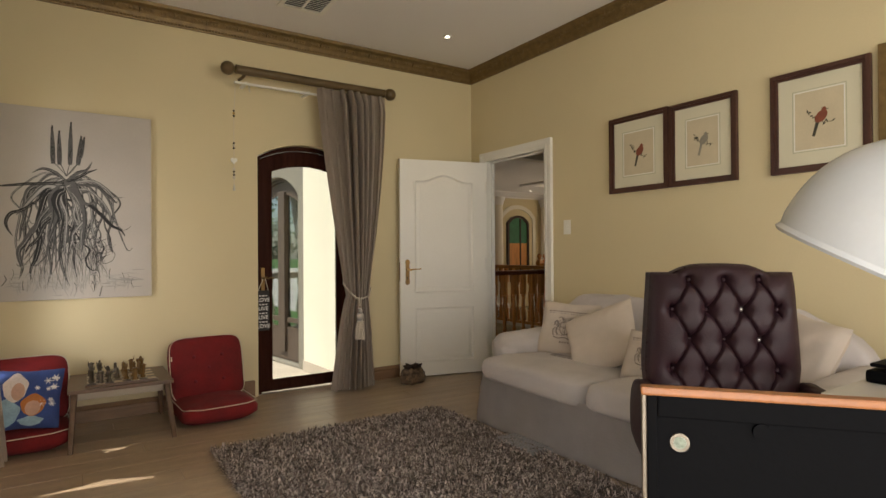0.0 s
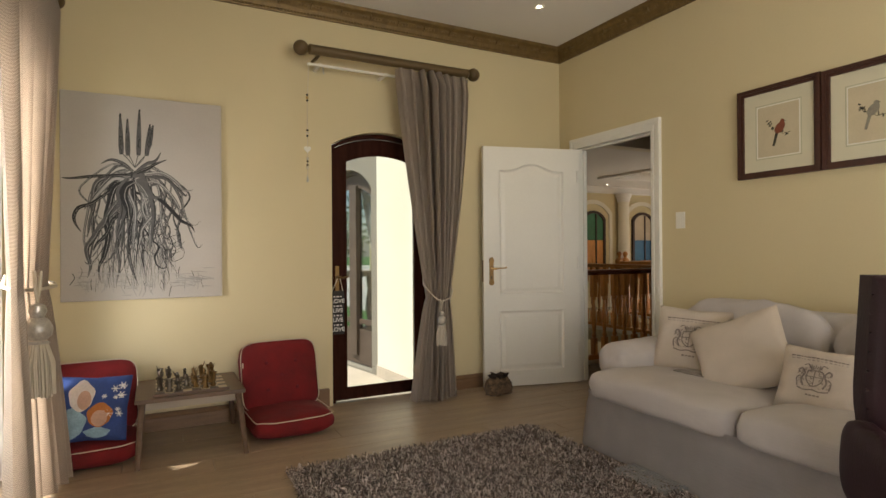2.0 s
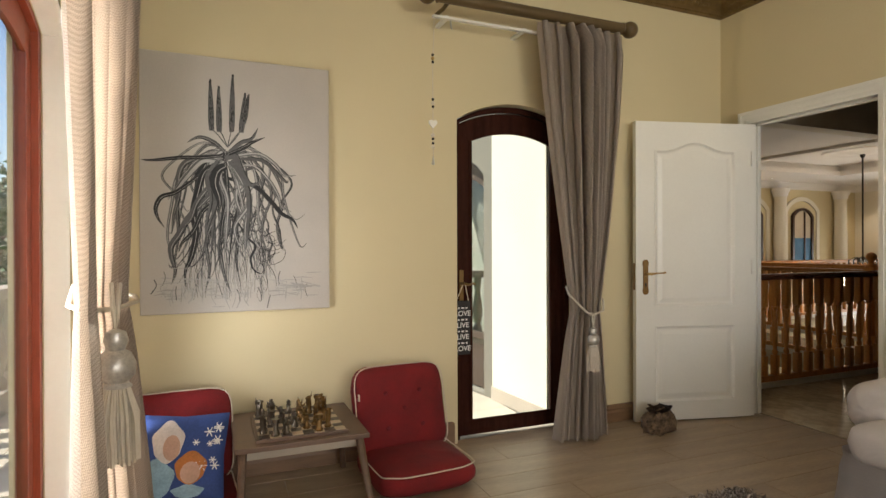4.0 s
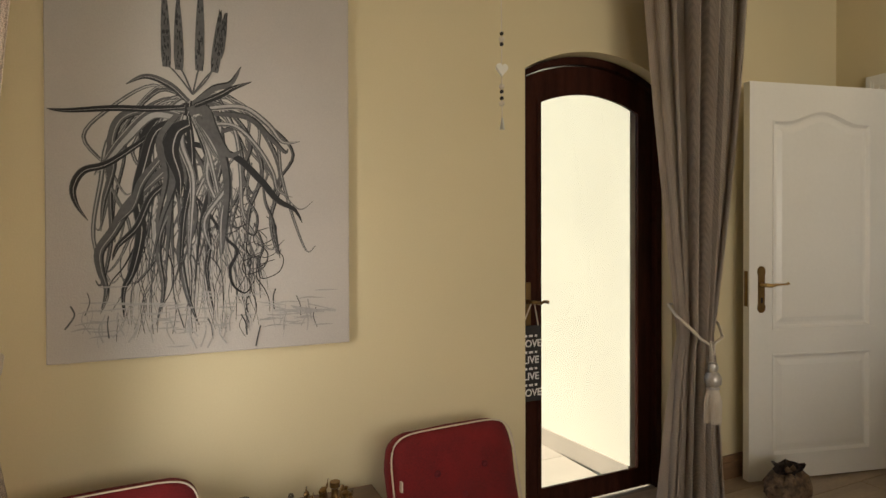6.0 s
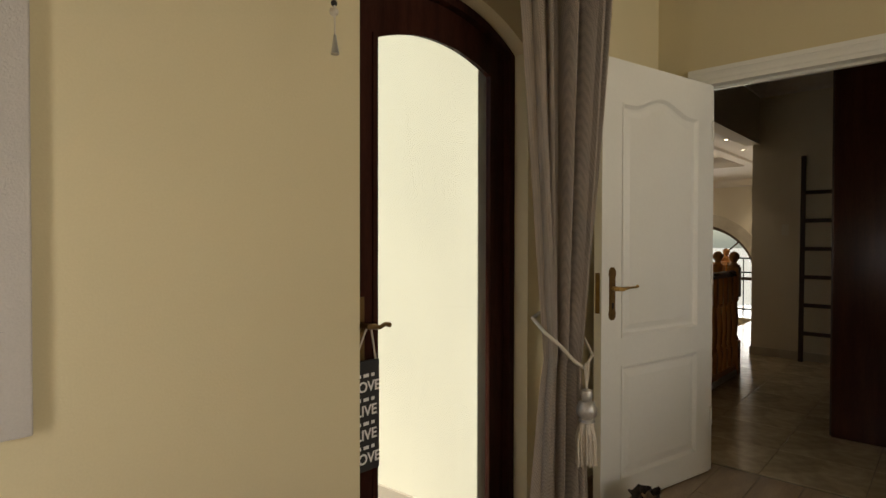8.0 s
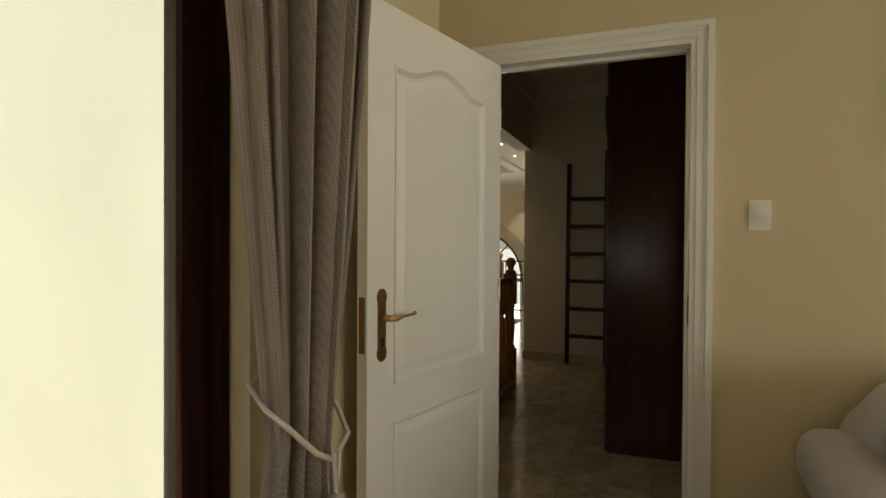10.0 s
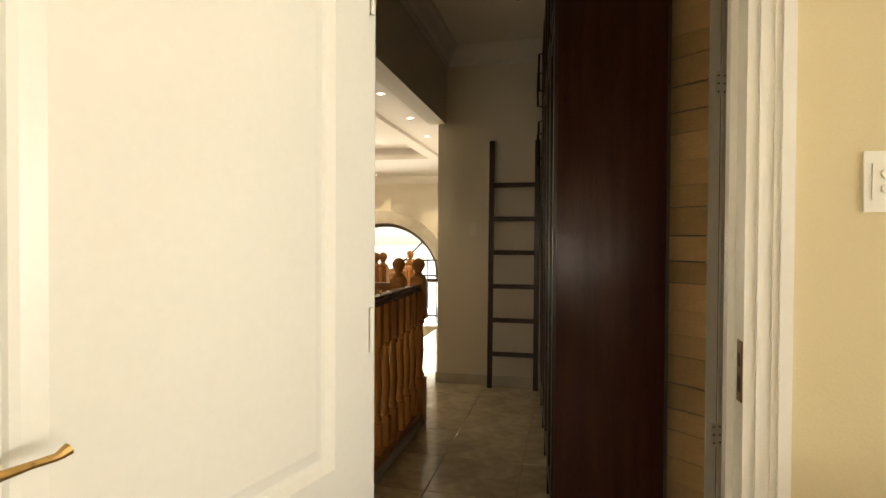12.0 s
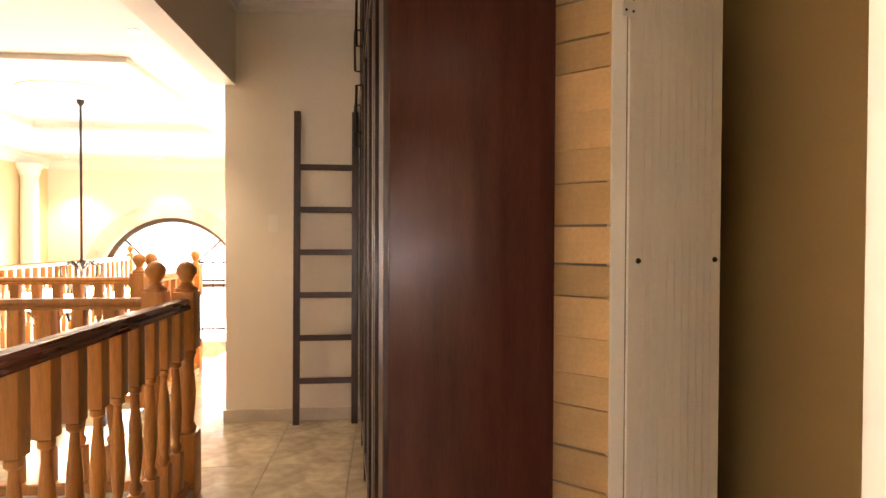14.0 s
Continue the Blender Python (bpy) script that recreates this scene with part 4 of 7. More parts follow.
GRASS = material("lawn", (0.07, 0.15, 0.03), 0.9, spots=0.4, scale=0.8, grain=30, bump=0.5)
structure("ground", boxed(-400, 400, -400, 400, -3.3, -3.1), GRASS, "green lawn round the house")
# Pale slab added over the lawn so the arched window looks out on glare.
structure("pavement", boxed(13.5, 400, -120, 160, -3.2, -3.06), material("pale glare ground", (0.55, 0.52, 0.46), 0.9, spots=0.1, scale=0.7), "pale ground slab added to whiten the arched window view")
STONE = material("weathered stone", (0.35, 0.30, 0.24), 0.85, spots=0.2, scale=8, bump=0.3)
def stone_balustrade(a, b):
    a, b = Vector((*a, 0)), Vector((*b, 0))
    way, length = (b - a).normalized(), (b - a).length
    side = Vector((-way.y, way.x, 0))
    ob = thing("stone_balustrade", a, "weathered stone balcony balustrade with vase balusters", "balustrade", "balcony balustrades")
    part("coping", sweep(bmesh.new(), [(-0.08, 0.82), (0.08, 0.82), (0.08, 0.9), (-0.08, 0.9)], a, b, side), STONE, ob)
    part("plinth", sweep(bmesh.new(), [(-0.08, -0.03), (0.08, -0.03), (0.08, 0.14), (-0.08, 0.14)], a, b, side), STONE, ob)
    me = mesh_of("baluster", lathe(bmesh.new(), [(0.06, 0.14), (0.06, 0.2), (0.035, 0.24), (0.065, 0.36), (0.06, 0.46), (0.03, 0.66), (0.045, 0.7), (0.05, 0.82)], None, 12), STONE, True)
    for k in range(int(length / 0.22)):
        o = new("baluster", me)
        o.parent, o.matrix_parent_inverse = ob, ob.matrix_basis.inverted()
        o.matrix_basis = Matrix.Translation(a + way * (0.12 + 0.22 * k))
stone_balustrade((-1.5, 7.9), (3.4, 7.9))
stone_balustrade((-1.5, 5.1), (-1.5, 7.8))

# Garden trees.
BARK = material("bark", (0.10, 0.07, 0.045), 0.9, spots=0.3, scale=10, bump=0.5)
FOLIAGE = material("foliage", (0.055, 0.10, 0.025), 0.7, spots=0.4, scale=3, island=0.35)
def tree(x, y, high, seed):
    rnd = random.Random(seed)
    ob = thing("tree", (x, y, -3.1), "leafy green garden tree beyond the balcony", "tree", "garden trees")
    part("trunk", tube(bmesh.new(), [(x, y, -3.15), (x + 0.1, y, -3.1 + high * 0.25), (x - 0.1, y + 0.1, -3.1 + high * 0.5), (x, y, -3.1 + high * 0.8)], [0.22, 0.17, 0.12, 0.04], 8), BARK, ob, smooth=True)
    for k in range(5):
        a = rnd.uniform(0, 6.28)
        h = -3.1 + high * rnd.uniform(0.35, 0.6)
        part("limb", tube(bmesh.new(), [(x, y, h), (x + 0.6 * math.cos(a), y + 0.6 * math.sin(a), h + 0.6), (x + high * 0.25 * math.cos(a), y + high * 0.25 * math.sin(a), h + high * 0.22)], [0.09, 0.06, 0.02], 6), BARK, ob)
    verts, faces = [], []
    blobs = [(rnd.uniform(-0.28, 0.28) * high, rnd.uniform(-0.28, 0.28) * high, rnd.uniform(0.4, 0.95) * high, rnd.uniform(0.09, 0.17) * high) for _ in range(16)]
    for _ in range(3600):
        bx, by, bz, r = rnd.choice(blobs)
        d = Vector((rnd.gauss(0, 1), rnd.gauss(0, 1), rnd.gauss(0, 1))).normalized() * r * rnd.uniform(0.6, 1.05)
        c = Vector((x + bx, y + by, -3.1 + bz)) + d
        u = Vector((rnd.gauss(0, 1), rnd.gauss(0, 1), rnd.gauss(0, 0.5))).normalized() * rnd.uniform(0.08, 0.16)
        w = u.orthogonal().normalized() * rnd.uniform(0.04, 0.08)
        n = len(verts)
        verts += [c - u, c + w, c + u, c - w]
        faces.append((n, n + 1, n + 2, n + 3))
    me = bpy.data.meshes.new("crown")
    me.from_pydata(verts, [], faces)
    me.materials.append(FOLIAGE)
    o = new("crown", me)
    o.parent, o.matrix_parent_inverse = ob, ob.matrix_basis.inverted()
for k, (x, y, h) in enumerate(((-14, 9, 6.5), (-11, 14, 6), (-16, 3, 7), (-6, 19, 6.5), (-13, -3, 6), (-20, 8, 8), (1, 24, 7), (-1.5, 17, 5.5), (-17, 14, 7.5), (4.0, 20, 6.5))):
    tree(x, y, h, k)


# ---- furniture and things of the room ----
def woven(name, color, dark, size):
    m = material(name, color, 0.9, spots=0.1, scale=8, grain=300, bump=0.3)
    n, l = m.node_tree.nodes, m.node_tree.links
    b = n["Principled BSDF"]
    old = b.inputs["Base Color"].links[0].from_socket
    co = n.new("ShaderNodeTexCoord")
    mp = n.new("ShaderNodeMapping")
    mp.inputs["Rotation"].default_value = (0.0, radians(45), radians(45))
    l.new(co.outputs["Object"], mp.inputs[0])
    ch = n.new("ShaderNodeTexChecker")
    ch.inputs["Scale"].default_value = size
    l.new(mp.outputs[0], ch.inputs["Vector"])
    mix = n.new("ShaderNodeMix")
    mix.data_type, mix.blend_type = "RGBA", "MULTIPLY"
    ch.inputs[1].default_value, ch.inputs[2].default_value = (1, 1, 1, 1), (dark, dark, dark, 1)
    mix.inputs["Factor"].default_value = 1.0
    l.new(old, mix.inputs["A"])
    l.new(ch.outputs[0], mix.inputs["B"])
    l.new(mix.outputs["Result"], b.inputs["Base Color"])
    return m


CURTAIN = woven("taupe woven curtain cloth", (0.60, 0.51, 0.415), 0.66, 270)
tree_nodes, tree_links = CURTAIN.node_tree.nodes, CURTAIN.node_tree.links
through_light, blend = tree_nodes.new("ShaderNodeBsdfTranslucent"), tree_nodes.new("ShaderNodeMixShader")
tree_links.new(tree_nodes["Principled BSDF"].inputs["Base Color"].links[0].from_socket, through_light.inputs[0])
blend.inputs[0].default_value = 0.08
tree_links.new(tree_nodes["Principled BSDF"].outputs[0], blend.inputs[1])
tree_links.new(through_light.outputs[0], blend.inputs[2])
tree_links.new(blend.outputs[0], tree_nodes["Material Output"].inputs[0])
CORD = material("cream silk cord", (0.62, 0.55, 0.44), 0.5, spots=0.12, scale=60, grain=400, bump=0.4, stretch=(6, 6, 0.5))
SILVER = material("silver thread", (0.5, 0.47, 0.42), 0.35, 0.5, spots=0.2, scale=60)
SOFA_CLOTH = woven("beige sofa cloth", (0.56, 0.52, 0.50), 0.93, 330)
PILLOW_CLOTH = woven("natural linen cloth", (0.60, 0.52, 0.435), 0.9, 330)
PRINT = material("faded charcoal print", (0.24, 0.20, 0.18), 0.9, spots=0.3, scale=40)
RED_CLOTH = material("deep red velvet cloth", (0.15, 0.006, 0.007), 0.9, spots=0.4, scale=7, grain=200, bump=0.25)
PIPING = material("cream piping", (0.60, 0.50, 0.38), 0.8, spots=0.1)
LEATHER = material("aubergine leather", (0.026, 0.010, 0.014), 0.5, spots=0.3, scale=9, grain=160, bump=0.3, gloss=0.3)
TABLE_WOOD = material("brown stained table wood", (0.12, 0.072, 0.045), 0.45, spots=0.3, scale=4, grain=40, stretch=(1, 8, 8))
PICTURE_WOOD = material("dark brown frame wood", (0.06, 0.022, 0.014), 0.4, spots=0.3, scale=6, grain=60)
MOUNT = material("cream mount card", (0.66, 0.62, 0.46), 0.85, spots=0.03)
PRINT_PAPER = material("aged print paper", (0.58, 0.50, 0.34), 0.85, spots=0.08, scale=10)
PEWTER = material("pewter", (0.13, 0.11, 0.085), 0.35, 0.9, spots=0.25, scale=40)
GILT = material("gilt metal", (0.5, 0.33, 0.12), 0.3, 0.9, spots=0.25, scale=40)


def grid_sheet(bm, rows, loop=False):
    """Quads between rows of points."""
    made = [[bm.verts.new(p) for p in row] for row in rows]
    for a, b in zip(made, made[1:]):
        n = len(a)
        for k in range(n if loop else n - 1):
            bm.faces.new((a[k], a[(k + 1) % n], b[(k + 1) % n], b[k]))
    return made


def curtain(name, spine, label, tie_z, folds, seed, group="tied back curtains"):
    """spine(z) gives the two ends of the cloth at that height, and the depth of its folds."""
    rows = []
    top = 2.535
    for q in range(81):
        z = top - (top - 0.012) * q / 80
        a, b, deep = spine(z)
        a, b = Vector((*a, z)), Vector((*b, z))
        side = (b - a).normalized()
        out = Vector((side.y, -side.x, 0))
        row = []
        n = folds * 16
        head = min(1.0, (top - z) / 0.12)
        for k in range(n + 1):
            s = k / n
            ph = 2 * math.pi * folds * s + 0.9 * math.sin(6.1 * s + seed) + 0.3 * math.sin(13 * s + 2 * seed + 0.25 * z) + 0.15 * math.sin(1.3 * z + 4 * s)
            amp = deep * (0.45 + 0.55 * head) * (0.8 + 0.5 * math.sin(9.1 * s + seed + 0.2 * z))
            ridge = abs(math.sin(ph / 2)) ** (0.65 + 0.7 * (1 - head))
            wave = 2.2 * ridge - 1.1 + 0.12 * math.sin(2 * ph + 1.0 + 0.3 * z)
            row.append(a + (b - a) * s + side * 0.35 * deep * math.sin(ph) + out * amp * wave)
        rows.append(row)
    bm = bmesh.new()
    grid_sheet(bm, rows)
    bmesh.ops.solidify(bm, geom=bm.faces[:], thickness=0.004)
    return bm


def tassel(parent, p, size=1.0, color=CORD):
    x, y, z = p
    m = Matrix.Translation((x, y, z)) @ Matrix.Scale(size, 4)
    part("cord_loop", tube(bmesh.new(), [(x - 0.012, y, z + 0.11 * size), (x - 0.006, y, z + 0.06 * size), (x, y, z + 0.02 * size), (x + 0.006, y, z + 0.06 * size), (x + 0.012, y, z + 0.11 * size)], 0.004 * size, 6), CORD, parent)
    head = part("tassel_head", lathe(bmesh.new(), [(0.004, 0.03), (0.016, 0.025), (0.02, 0.01), (0.014, -0.006), (0.024, -0.012), (0.032, -0.03), (0.03, -0.05), (0.018, -0.062), (0.026, -0.07)], m, 18), SILVER, parent, "ribbed silver tassel head", smooth=True)
    rnd = random.Random(5)
    bm = bmesh.new()
    for k in range(70):
        a = rnd.uniform(0, 6.28)
        r0, r1 = 0.016 * size, rnd.uniform(0.01, 0.034) * size
        low = z - (0.2 + rnd.uniform(-0.008, 0.004)) * size
        tube(bm, [(x + r0 * math.cos(a), y + r0 * math.sin(a), z - 0.062 * size), (x + r1 * math.cos(a), y + r1 * math.sin(a), z - 0.12 * size), (x + r1 * 1.05 * math.cos(a + 0.1), y + r1 * 1.05 * math.sin(a + 0.1), low)], 0.0032 * size, 4)
    tagged(part("fringe", bm, CORD, parent, "cream silk fringe"), kind="stuff")


def lerp(a, b, t):
    return a + (b - a) * max(0, min(1, t))


TIE = 0.80
def north_spine(z):
    if z > TIE:
        t = ((2.535 - z) / (2.535 - TIE))
        y = lerp(4.495, 4.555, t)
        return (lerp(1.785, 2.055, t ** 1.25), y), (lerp(2.40, 2.262, t ** 2.0), y), lerp(0.10, 0.05, t)
    t = min(1, (TIE - z) / TIE)
    y = lerp(4.555, 4.525, t)
    return (lerp(2.055, 1.915, t ** 0.75), y), (lerp(2.262, 2.31, t ** 0.6), y), lerp(0.042, 0.06, t ** 0.6)
drape = thing("curtain", (2.1, 4.49, 0.0), "taupe woven curtain tied back beside the garden door", "curtain", "tied back curtains")
part("cloth", curtain("cloth", north_spine, "", TIE, 8, 3), CURTAIN, drape, smooth=True)
part("tie_back", tube(bmesh.new(), [(2.33, 4.74, 0.93), (2.30, 4.62, 0.9), (2.275, 4.53, 0.85), (2.23, 4.47, 0.80), (2.135, 4.452, 0.772), (2.09, 4.465, 0.80), (2.045, 4.50, 0.86), (2.03, 4.55, 0.9), (2.06, 4.62, 0.94), (2.3, 4.74, 0.93)], 0.0065, 8), CORD, drape, "cream twisted cord", smooth=True)
tassel(drape, (2.130, 4.440, 0.668), 1.15)
def west_spine(z):
    if z > 1.0:
        t = (2.6 - z) / 1.6
        return (lerp(-0.36, -0.37, t), lerp(3.30, 3.55, t ** 1.3)), (lerp(-0.29, -0.31, t), lerp(4.42, 3.99, t ** 1.2)), lerp(0.05, 0.035, t)
    t = (1.0 - z) / 1.0
    return (lerp(-0.37, -0.34, t), lerp(3.55, 3.38, t ** 0.7)), (lerp(-0.31, -0.27, t), lerp(3.99, 4.34, t ** 0.7)), lerp(0.035, 0.06, t ** 0.6)
drape2 = thing("curtain", (-0.37, 3.8, 0.0), "taupe woven curtain tied back beside sunlit window", "curtain", "tied back curtains")
part("cloth", curtain("cloth", west_spine, "", 1.0, 9, 8), CURTAIN, drape2, smooth=True)
part("tie_back", tube(bmesh.new(), [(-0.5, 4.2, 1.05), (-0.36, 4.06, 1.03), (-0.27, 4.0, 1.015), (-0.25, 3.9, 1.005), (-0.285, 3.7, 1.0), (-0.325, 3.59, 1.005), (-0.365, 3.575, 1.01), (-0.405, 3.63, 1.02), (-0.5, 4.18, 1.05)], 0.008, 8), CORD, drape2, "cream twisted cord", smooth=True)
tassel(drape2, (-0.275, 3.59, 0.895), 1.75)


def curtain_rod(name, a, b, wall, label):
    a, b, wall = Vector(a), Vector(b), Vector(wall)
    ob = thing("curtain_rod", a, label, "curtain rod", "curtain rods")
    way = (b - a).normalized()
    turn = way.to_track_quat("Z", "Y").to_matrix().to_4x4()
    part("pole", tube(bmesh.new(), [a, b], 0.034, 20), BRONZE, ob, smooth=True)
    for p, d in ((a, -1), (b, 1)):
        m = Matrix.Translation(p) @ turn @ Matrix.Scale(d, 4, (0, 0, 1))
        prof = [(0.034, 0), (0.038, 0.008), (0.03, 0.016), (0.018, 0.024)] + [(0.052 * math.sin(q * math.pi / 10 + 0.2), 0.07 - 0.052 * math.cos(q * math.pi / 10 + 0.2)) for q in range(0, 10)]
        part("finial", lathe(bmesh.new(), prof, m, 20), BRONZE, ob, "round bronze finial", smooth=True)
    for t in (0.06, 0.94):
        p = a.lerp(b, t)
        part("bracket", tube(bmesh.new(), [p, p + wall * 0.5 + Vector((0, 0, -0.01)), p + wall], 0.012, 8), BRONZE, ob)
    return ob
curtain_rod("rod", (1.15, 4.49, 2.57), (2.385, 4.49, 2.57), (0, 0.26, 0), "thick bronze painted curtain rod with ball finials")
curtain_rod("rod", (-0.33, 3.2, 2.63), (-0.33, 4.45, 2.63), (-0.19, 0, 0), "thick bronze painted curtain rod with ball finials")
track = thing("curtain_track", (1.3, 4.6, 2.5), "thin white curtain track on the wall", "curtain track")
part("rail", boxed(1.15, 2.40, 4.58, 4.605, 2.492, 2.507, 0.002), WHITE_PLASTIC, track)
for x in (1.24, 1.75, 2.3):
    part("bracket", boxed(x - 0.012, x + 0.012, 4.59, 4.75, 2.498, 2.515), WHITE_PLASTIC, track)
part("end_hook", tube(bmesh.new(), [(1.26, 4.59, 2.49), (1.262, 4.59, 2.45), (1.27, 4.59, 2.44)], 0.004, 6), STEEL, track)

# Bead string with a heart.
beads = thing("bead_string", (1.138, 4.56, 2.5), "hanging string of beads with a white heart", "wall hanging")
part("string", tube(bmesh.new(), [(1.155, 4.58, 2.495), (1.14, 4.57, 2.2), (1.138, 4.56, 1.655)], 0.0022, 5), CORD, beads)
for z, mat in ((2.27, IRON), (2.25, GILT), (2.23, IRON), (2.02, IRON), (2.0, CORD), (1.98, IRON), (1.82, CORD), (1.80, IRON), (1.775, IRON), (1.755, CORD)):
    bm = bmesh.new()
    bmesh.ops.create_icosphere(bm, subdivisions=2, radius=0.011 if mat is not IRON else 0.008, matrix=Matrix.Translation((1.139, 4.565, z)))
    part("bead", bm, mat, beads, smooth=True)
heart = [(0.0009 * 16 * math.sin(q) ** 3 * 1.7 + 1.139, 1.885 + 0.0017 * (13 * math.cos(q) - 5 * math.cos(2 * q) - 2 * math.cos(3 * q) - math.cos(4 * q))) for q in [2 * math.pi * k / 30 for k in range(30)]]
part("heart", solid(bmesh.new(), heart, north, 4.558, 4.570), WHITE_PLASTIC, beads, "white pierced heart")
part("bell", lathe(bmesh.new(), [(0.003, 1.70), (0.006, 1.68), (0.01, 1.655)], Matrix.Translation((1.138, 4.56, 0)), 10), STEEL, beads)

# Sign on the garden door's handle.
sign = thing("hanging_sign", (1.415, 4.79, 0.53), "small black sign with white words on a cord", "sign")
SLATE = material("black sign board", (0.02, 0.018, 0.017), 0.7, spots=0.3, scale=30)
part("board", boxed(1.365, 1.468, 4.783, 4.795, 0.53, 0.862, 0.002), SLATE, sign)
part("cord", tube(bmesh.new(), [(1.375, 4.789, 0.86), (1.418, 4.78, 0.965), (1.425, 4.775, 0.972), (1.432, 4.78, 0.965), (1.458, 4.789, 0.86)], 0.003, 6), CORD, sign)
def lettering(text, x, z, size, parent, y=4.7825):
    curve = bpy.data.curves.new("lettering", "FONT")
    curve.body, curve.size, curve.align_x, curve.extrude = text, size, "CENTER", 0.0006
    curve.offset = 0.0008
    tmp = new("lettering_source", curve)
    tmp.matrix_basis = pose(x, y, z, 90, 0, 0)
    bpy.context.view_layer.update()
    me = bpy.data.meshes.new_from_object(tmp.evaluated_get(bpy.context.evaluated_depsgraph_get()))
    me.transform(tmp.matrix_basis)
    bpy.data.objects.remove(tmp)
    me.materials.clear()
    me.materials.append(WHITE_PAINT)
    o = new("lettering", me)
    o.parent = parent
    o.matrix_parent_inverse = parent.matrix_basis.inverted()
for k, word in enumerate(("LOVE", "LIVE", "LIVE", "LOVE")):
    z = 0.785 - 0.072 * k
    lettering(word, 1.4165, z - 0.015, 0.044, sign)
    for j, w in enumerate((0.012, 0.02, 0.012)):
        part("small_print", boxed(1.3895 + 0.026 * j - w / 2, 1.3895 + 0.026 * j + w / 2, 4.7815, 4.7835, z + 0.028, z + 0.038), WHITE_PAINT, sign)

# ---- the aloe canvas ----
AX0, AX1, AZ0, AZ1, AY = -0.335, 0.588, 0.863, 2.167, 4.726
CANVAS = material("grey washed canvas", (0.47, 0.43, 0.38), 0.9, spots=0.08, scale=2.5, grain=250, bump=0.3)
INK = material("black charcoal paint", (0.022, 0.021, 0.021), 0.85, spots=0.35, scale=14, grain=120)
MID = material("grey charcoal wash", (0.10, 0.097, 0.092), 0.9, spots=0.35, scale=12, grain=100)
PALE = material("pale grey wash", (0.36, 0.34, 0.315), 0.9, spots=0.2, scale=10, grain=100)
painting = thing("canvas_painting", (0.12, 4.74, AZ0), "large unframed grey canvas painted with a charcoal aloe", "painting")
part("canvas", boxed(AX0, AX1, AY, Y1 - 0.002, AZ0, AZ1, 0.004), CANVAS, painting)
layer = [0]
def ribbon(bm, pts, widths):
    layer[0] += 1
    y = AY - 0.0006 - 0.0000045 * layer[0]
    rows = []
    for k, (u, z) in enumerate(pts):
        a, b = pts[max(0, k - 1)], pts[min(len(pts) - 1, k + 1)]
        d = Vector((b[0] - a[0], b[1] - a[1]))
        d = d.normalized() if d.length > 1e-6 else Vector((1, 0))
        w = widths[k] if isinstance(widths, list) else widths
        rows.append([(u - d.y * w / 2, y, z + d.x * w / 2), (u + d.y * w / 2, y, z - d.x * w / 2)])
    grid_sheet(bm, rows)
def curve_pts(ctrl, n=22):
    """A smooth line through control points."""
    out = []
    c = [ctrl[0]] + list(ctrl) + [ctrl[-1]]
    for i in range(1, len(c) - 2):
        for k in range(n // (len(c) - 3) + 1):
            t = k / (n // (len(c) - 3) + 1)
            p = [0.5 * (2 * c[i][j] + (c[i + 1][j] - c[i - 1][j]) * t + (2 * c[i - 1][j] - 5 * c[i][j] + 4 * c[i + 1][j] - c[i + 2][j]) * t * t + (3 * c[i][j] - c[i - 1][j] - 3 * c[i + 1][j] + c[i + 2][j]) * t ** 3) for j in (0, 1)]
            out.append(tuple(p))
    out.append(tuple(ctrl[-1]))
    return out
ink, mid, pale = bmesh.new(), bmesh.new(), bmesh.new()
rnd = random.Random(11)
OX, OZ = 0.068, 1.72
def leaf_stroke(ctrl, wide, tone):
    pts = curve_pts(ctrl, 26)
    n = len(pts)
    shape = [max(0.0015, wide * (math.sin(math.pi * min(1, (k / (n - 1)) * 0.75 + 0.25)) ** 0.8)) for k in range(n)]
    ribbon({"ink": ink, "mid": mid, "pale": pale}[tone], pts, shape)
    def beside(f):
        out = []
        for k, (u, z) in enumerate(pts):
            a, b = pts[max(0, k - 1)], pts[min(n - 1, k + 1)]
            d = Vector((b[0] - a[0], b[1] - a[1])).normalized()
            out.append((u - d.y * shape[k] * f, z + d.x * shape[k] * f))
        return out
    ribbon(ink if tone != "pale" else mid, beside(0.47), [0.001 + 0.0045 * math.sin(math.pi * k / n) ** 2 for k in range(n)])
    if rnd.random() < 0.6:
        ribbon(mid, beside(-0.48), [0.0008 + 0.0015 * math.sin(math.pi * k / n) for k in range(n)])
    if tone != "pale" and rnd.random() < 0.5:
        ribbon(pale, beside(0.12), [0.09 * w for w in shape])
    if tone == "pale":
        ribbon(mid, beside(-0.22), [0.3 * w for w in shape])
# roots and hanging tendrils
for k in range(125):
    u0 = OX + rnd.uniform(-0.17, 0.19)
    z0 = 1.42 + rnd.uniform(-0.15, 0.12) - 0.5 * abs(u0 - OX)
    u1 = OX + (u0 - OX) * rnd.uniform(1.0, 1.5) + rnd.uniform(-0.03, 0.03)
    z1 = rnd.uniform(0.93, 1.08)
    ctrl = [(u0 + (u1 - u0) * t + rnd.uniform(-0.018, 0.018), z0 + (z1 - z0) * t) for t in (0, 0.2, 0.4, 0.6, 0.8, 1)]
    pts = curve_pts(ctrl, 24)
    w = rnd.uniform(0.002, 0.008)
    ribbon(rnd.choice((ink, mid, mid, pale)), pts, [w * (1 - 0.8 * j / len(pts)) for j in range(len(pts))])
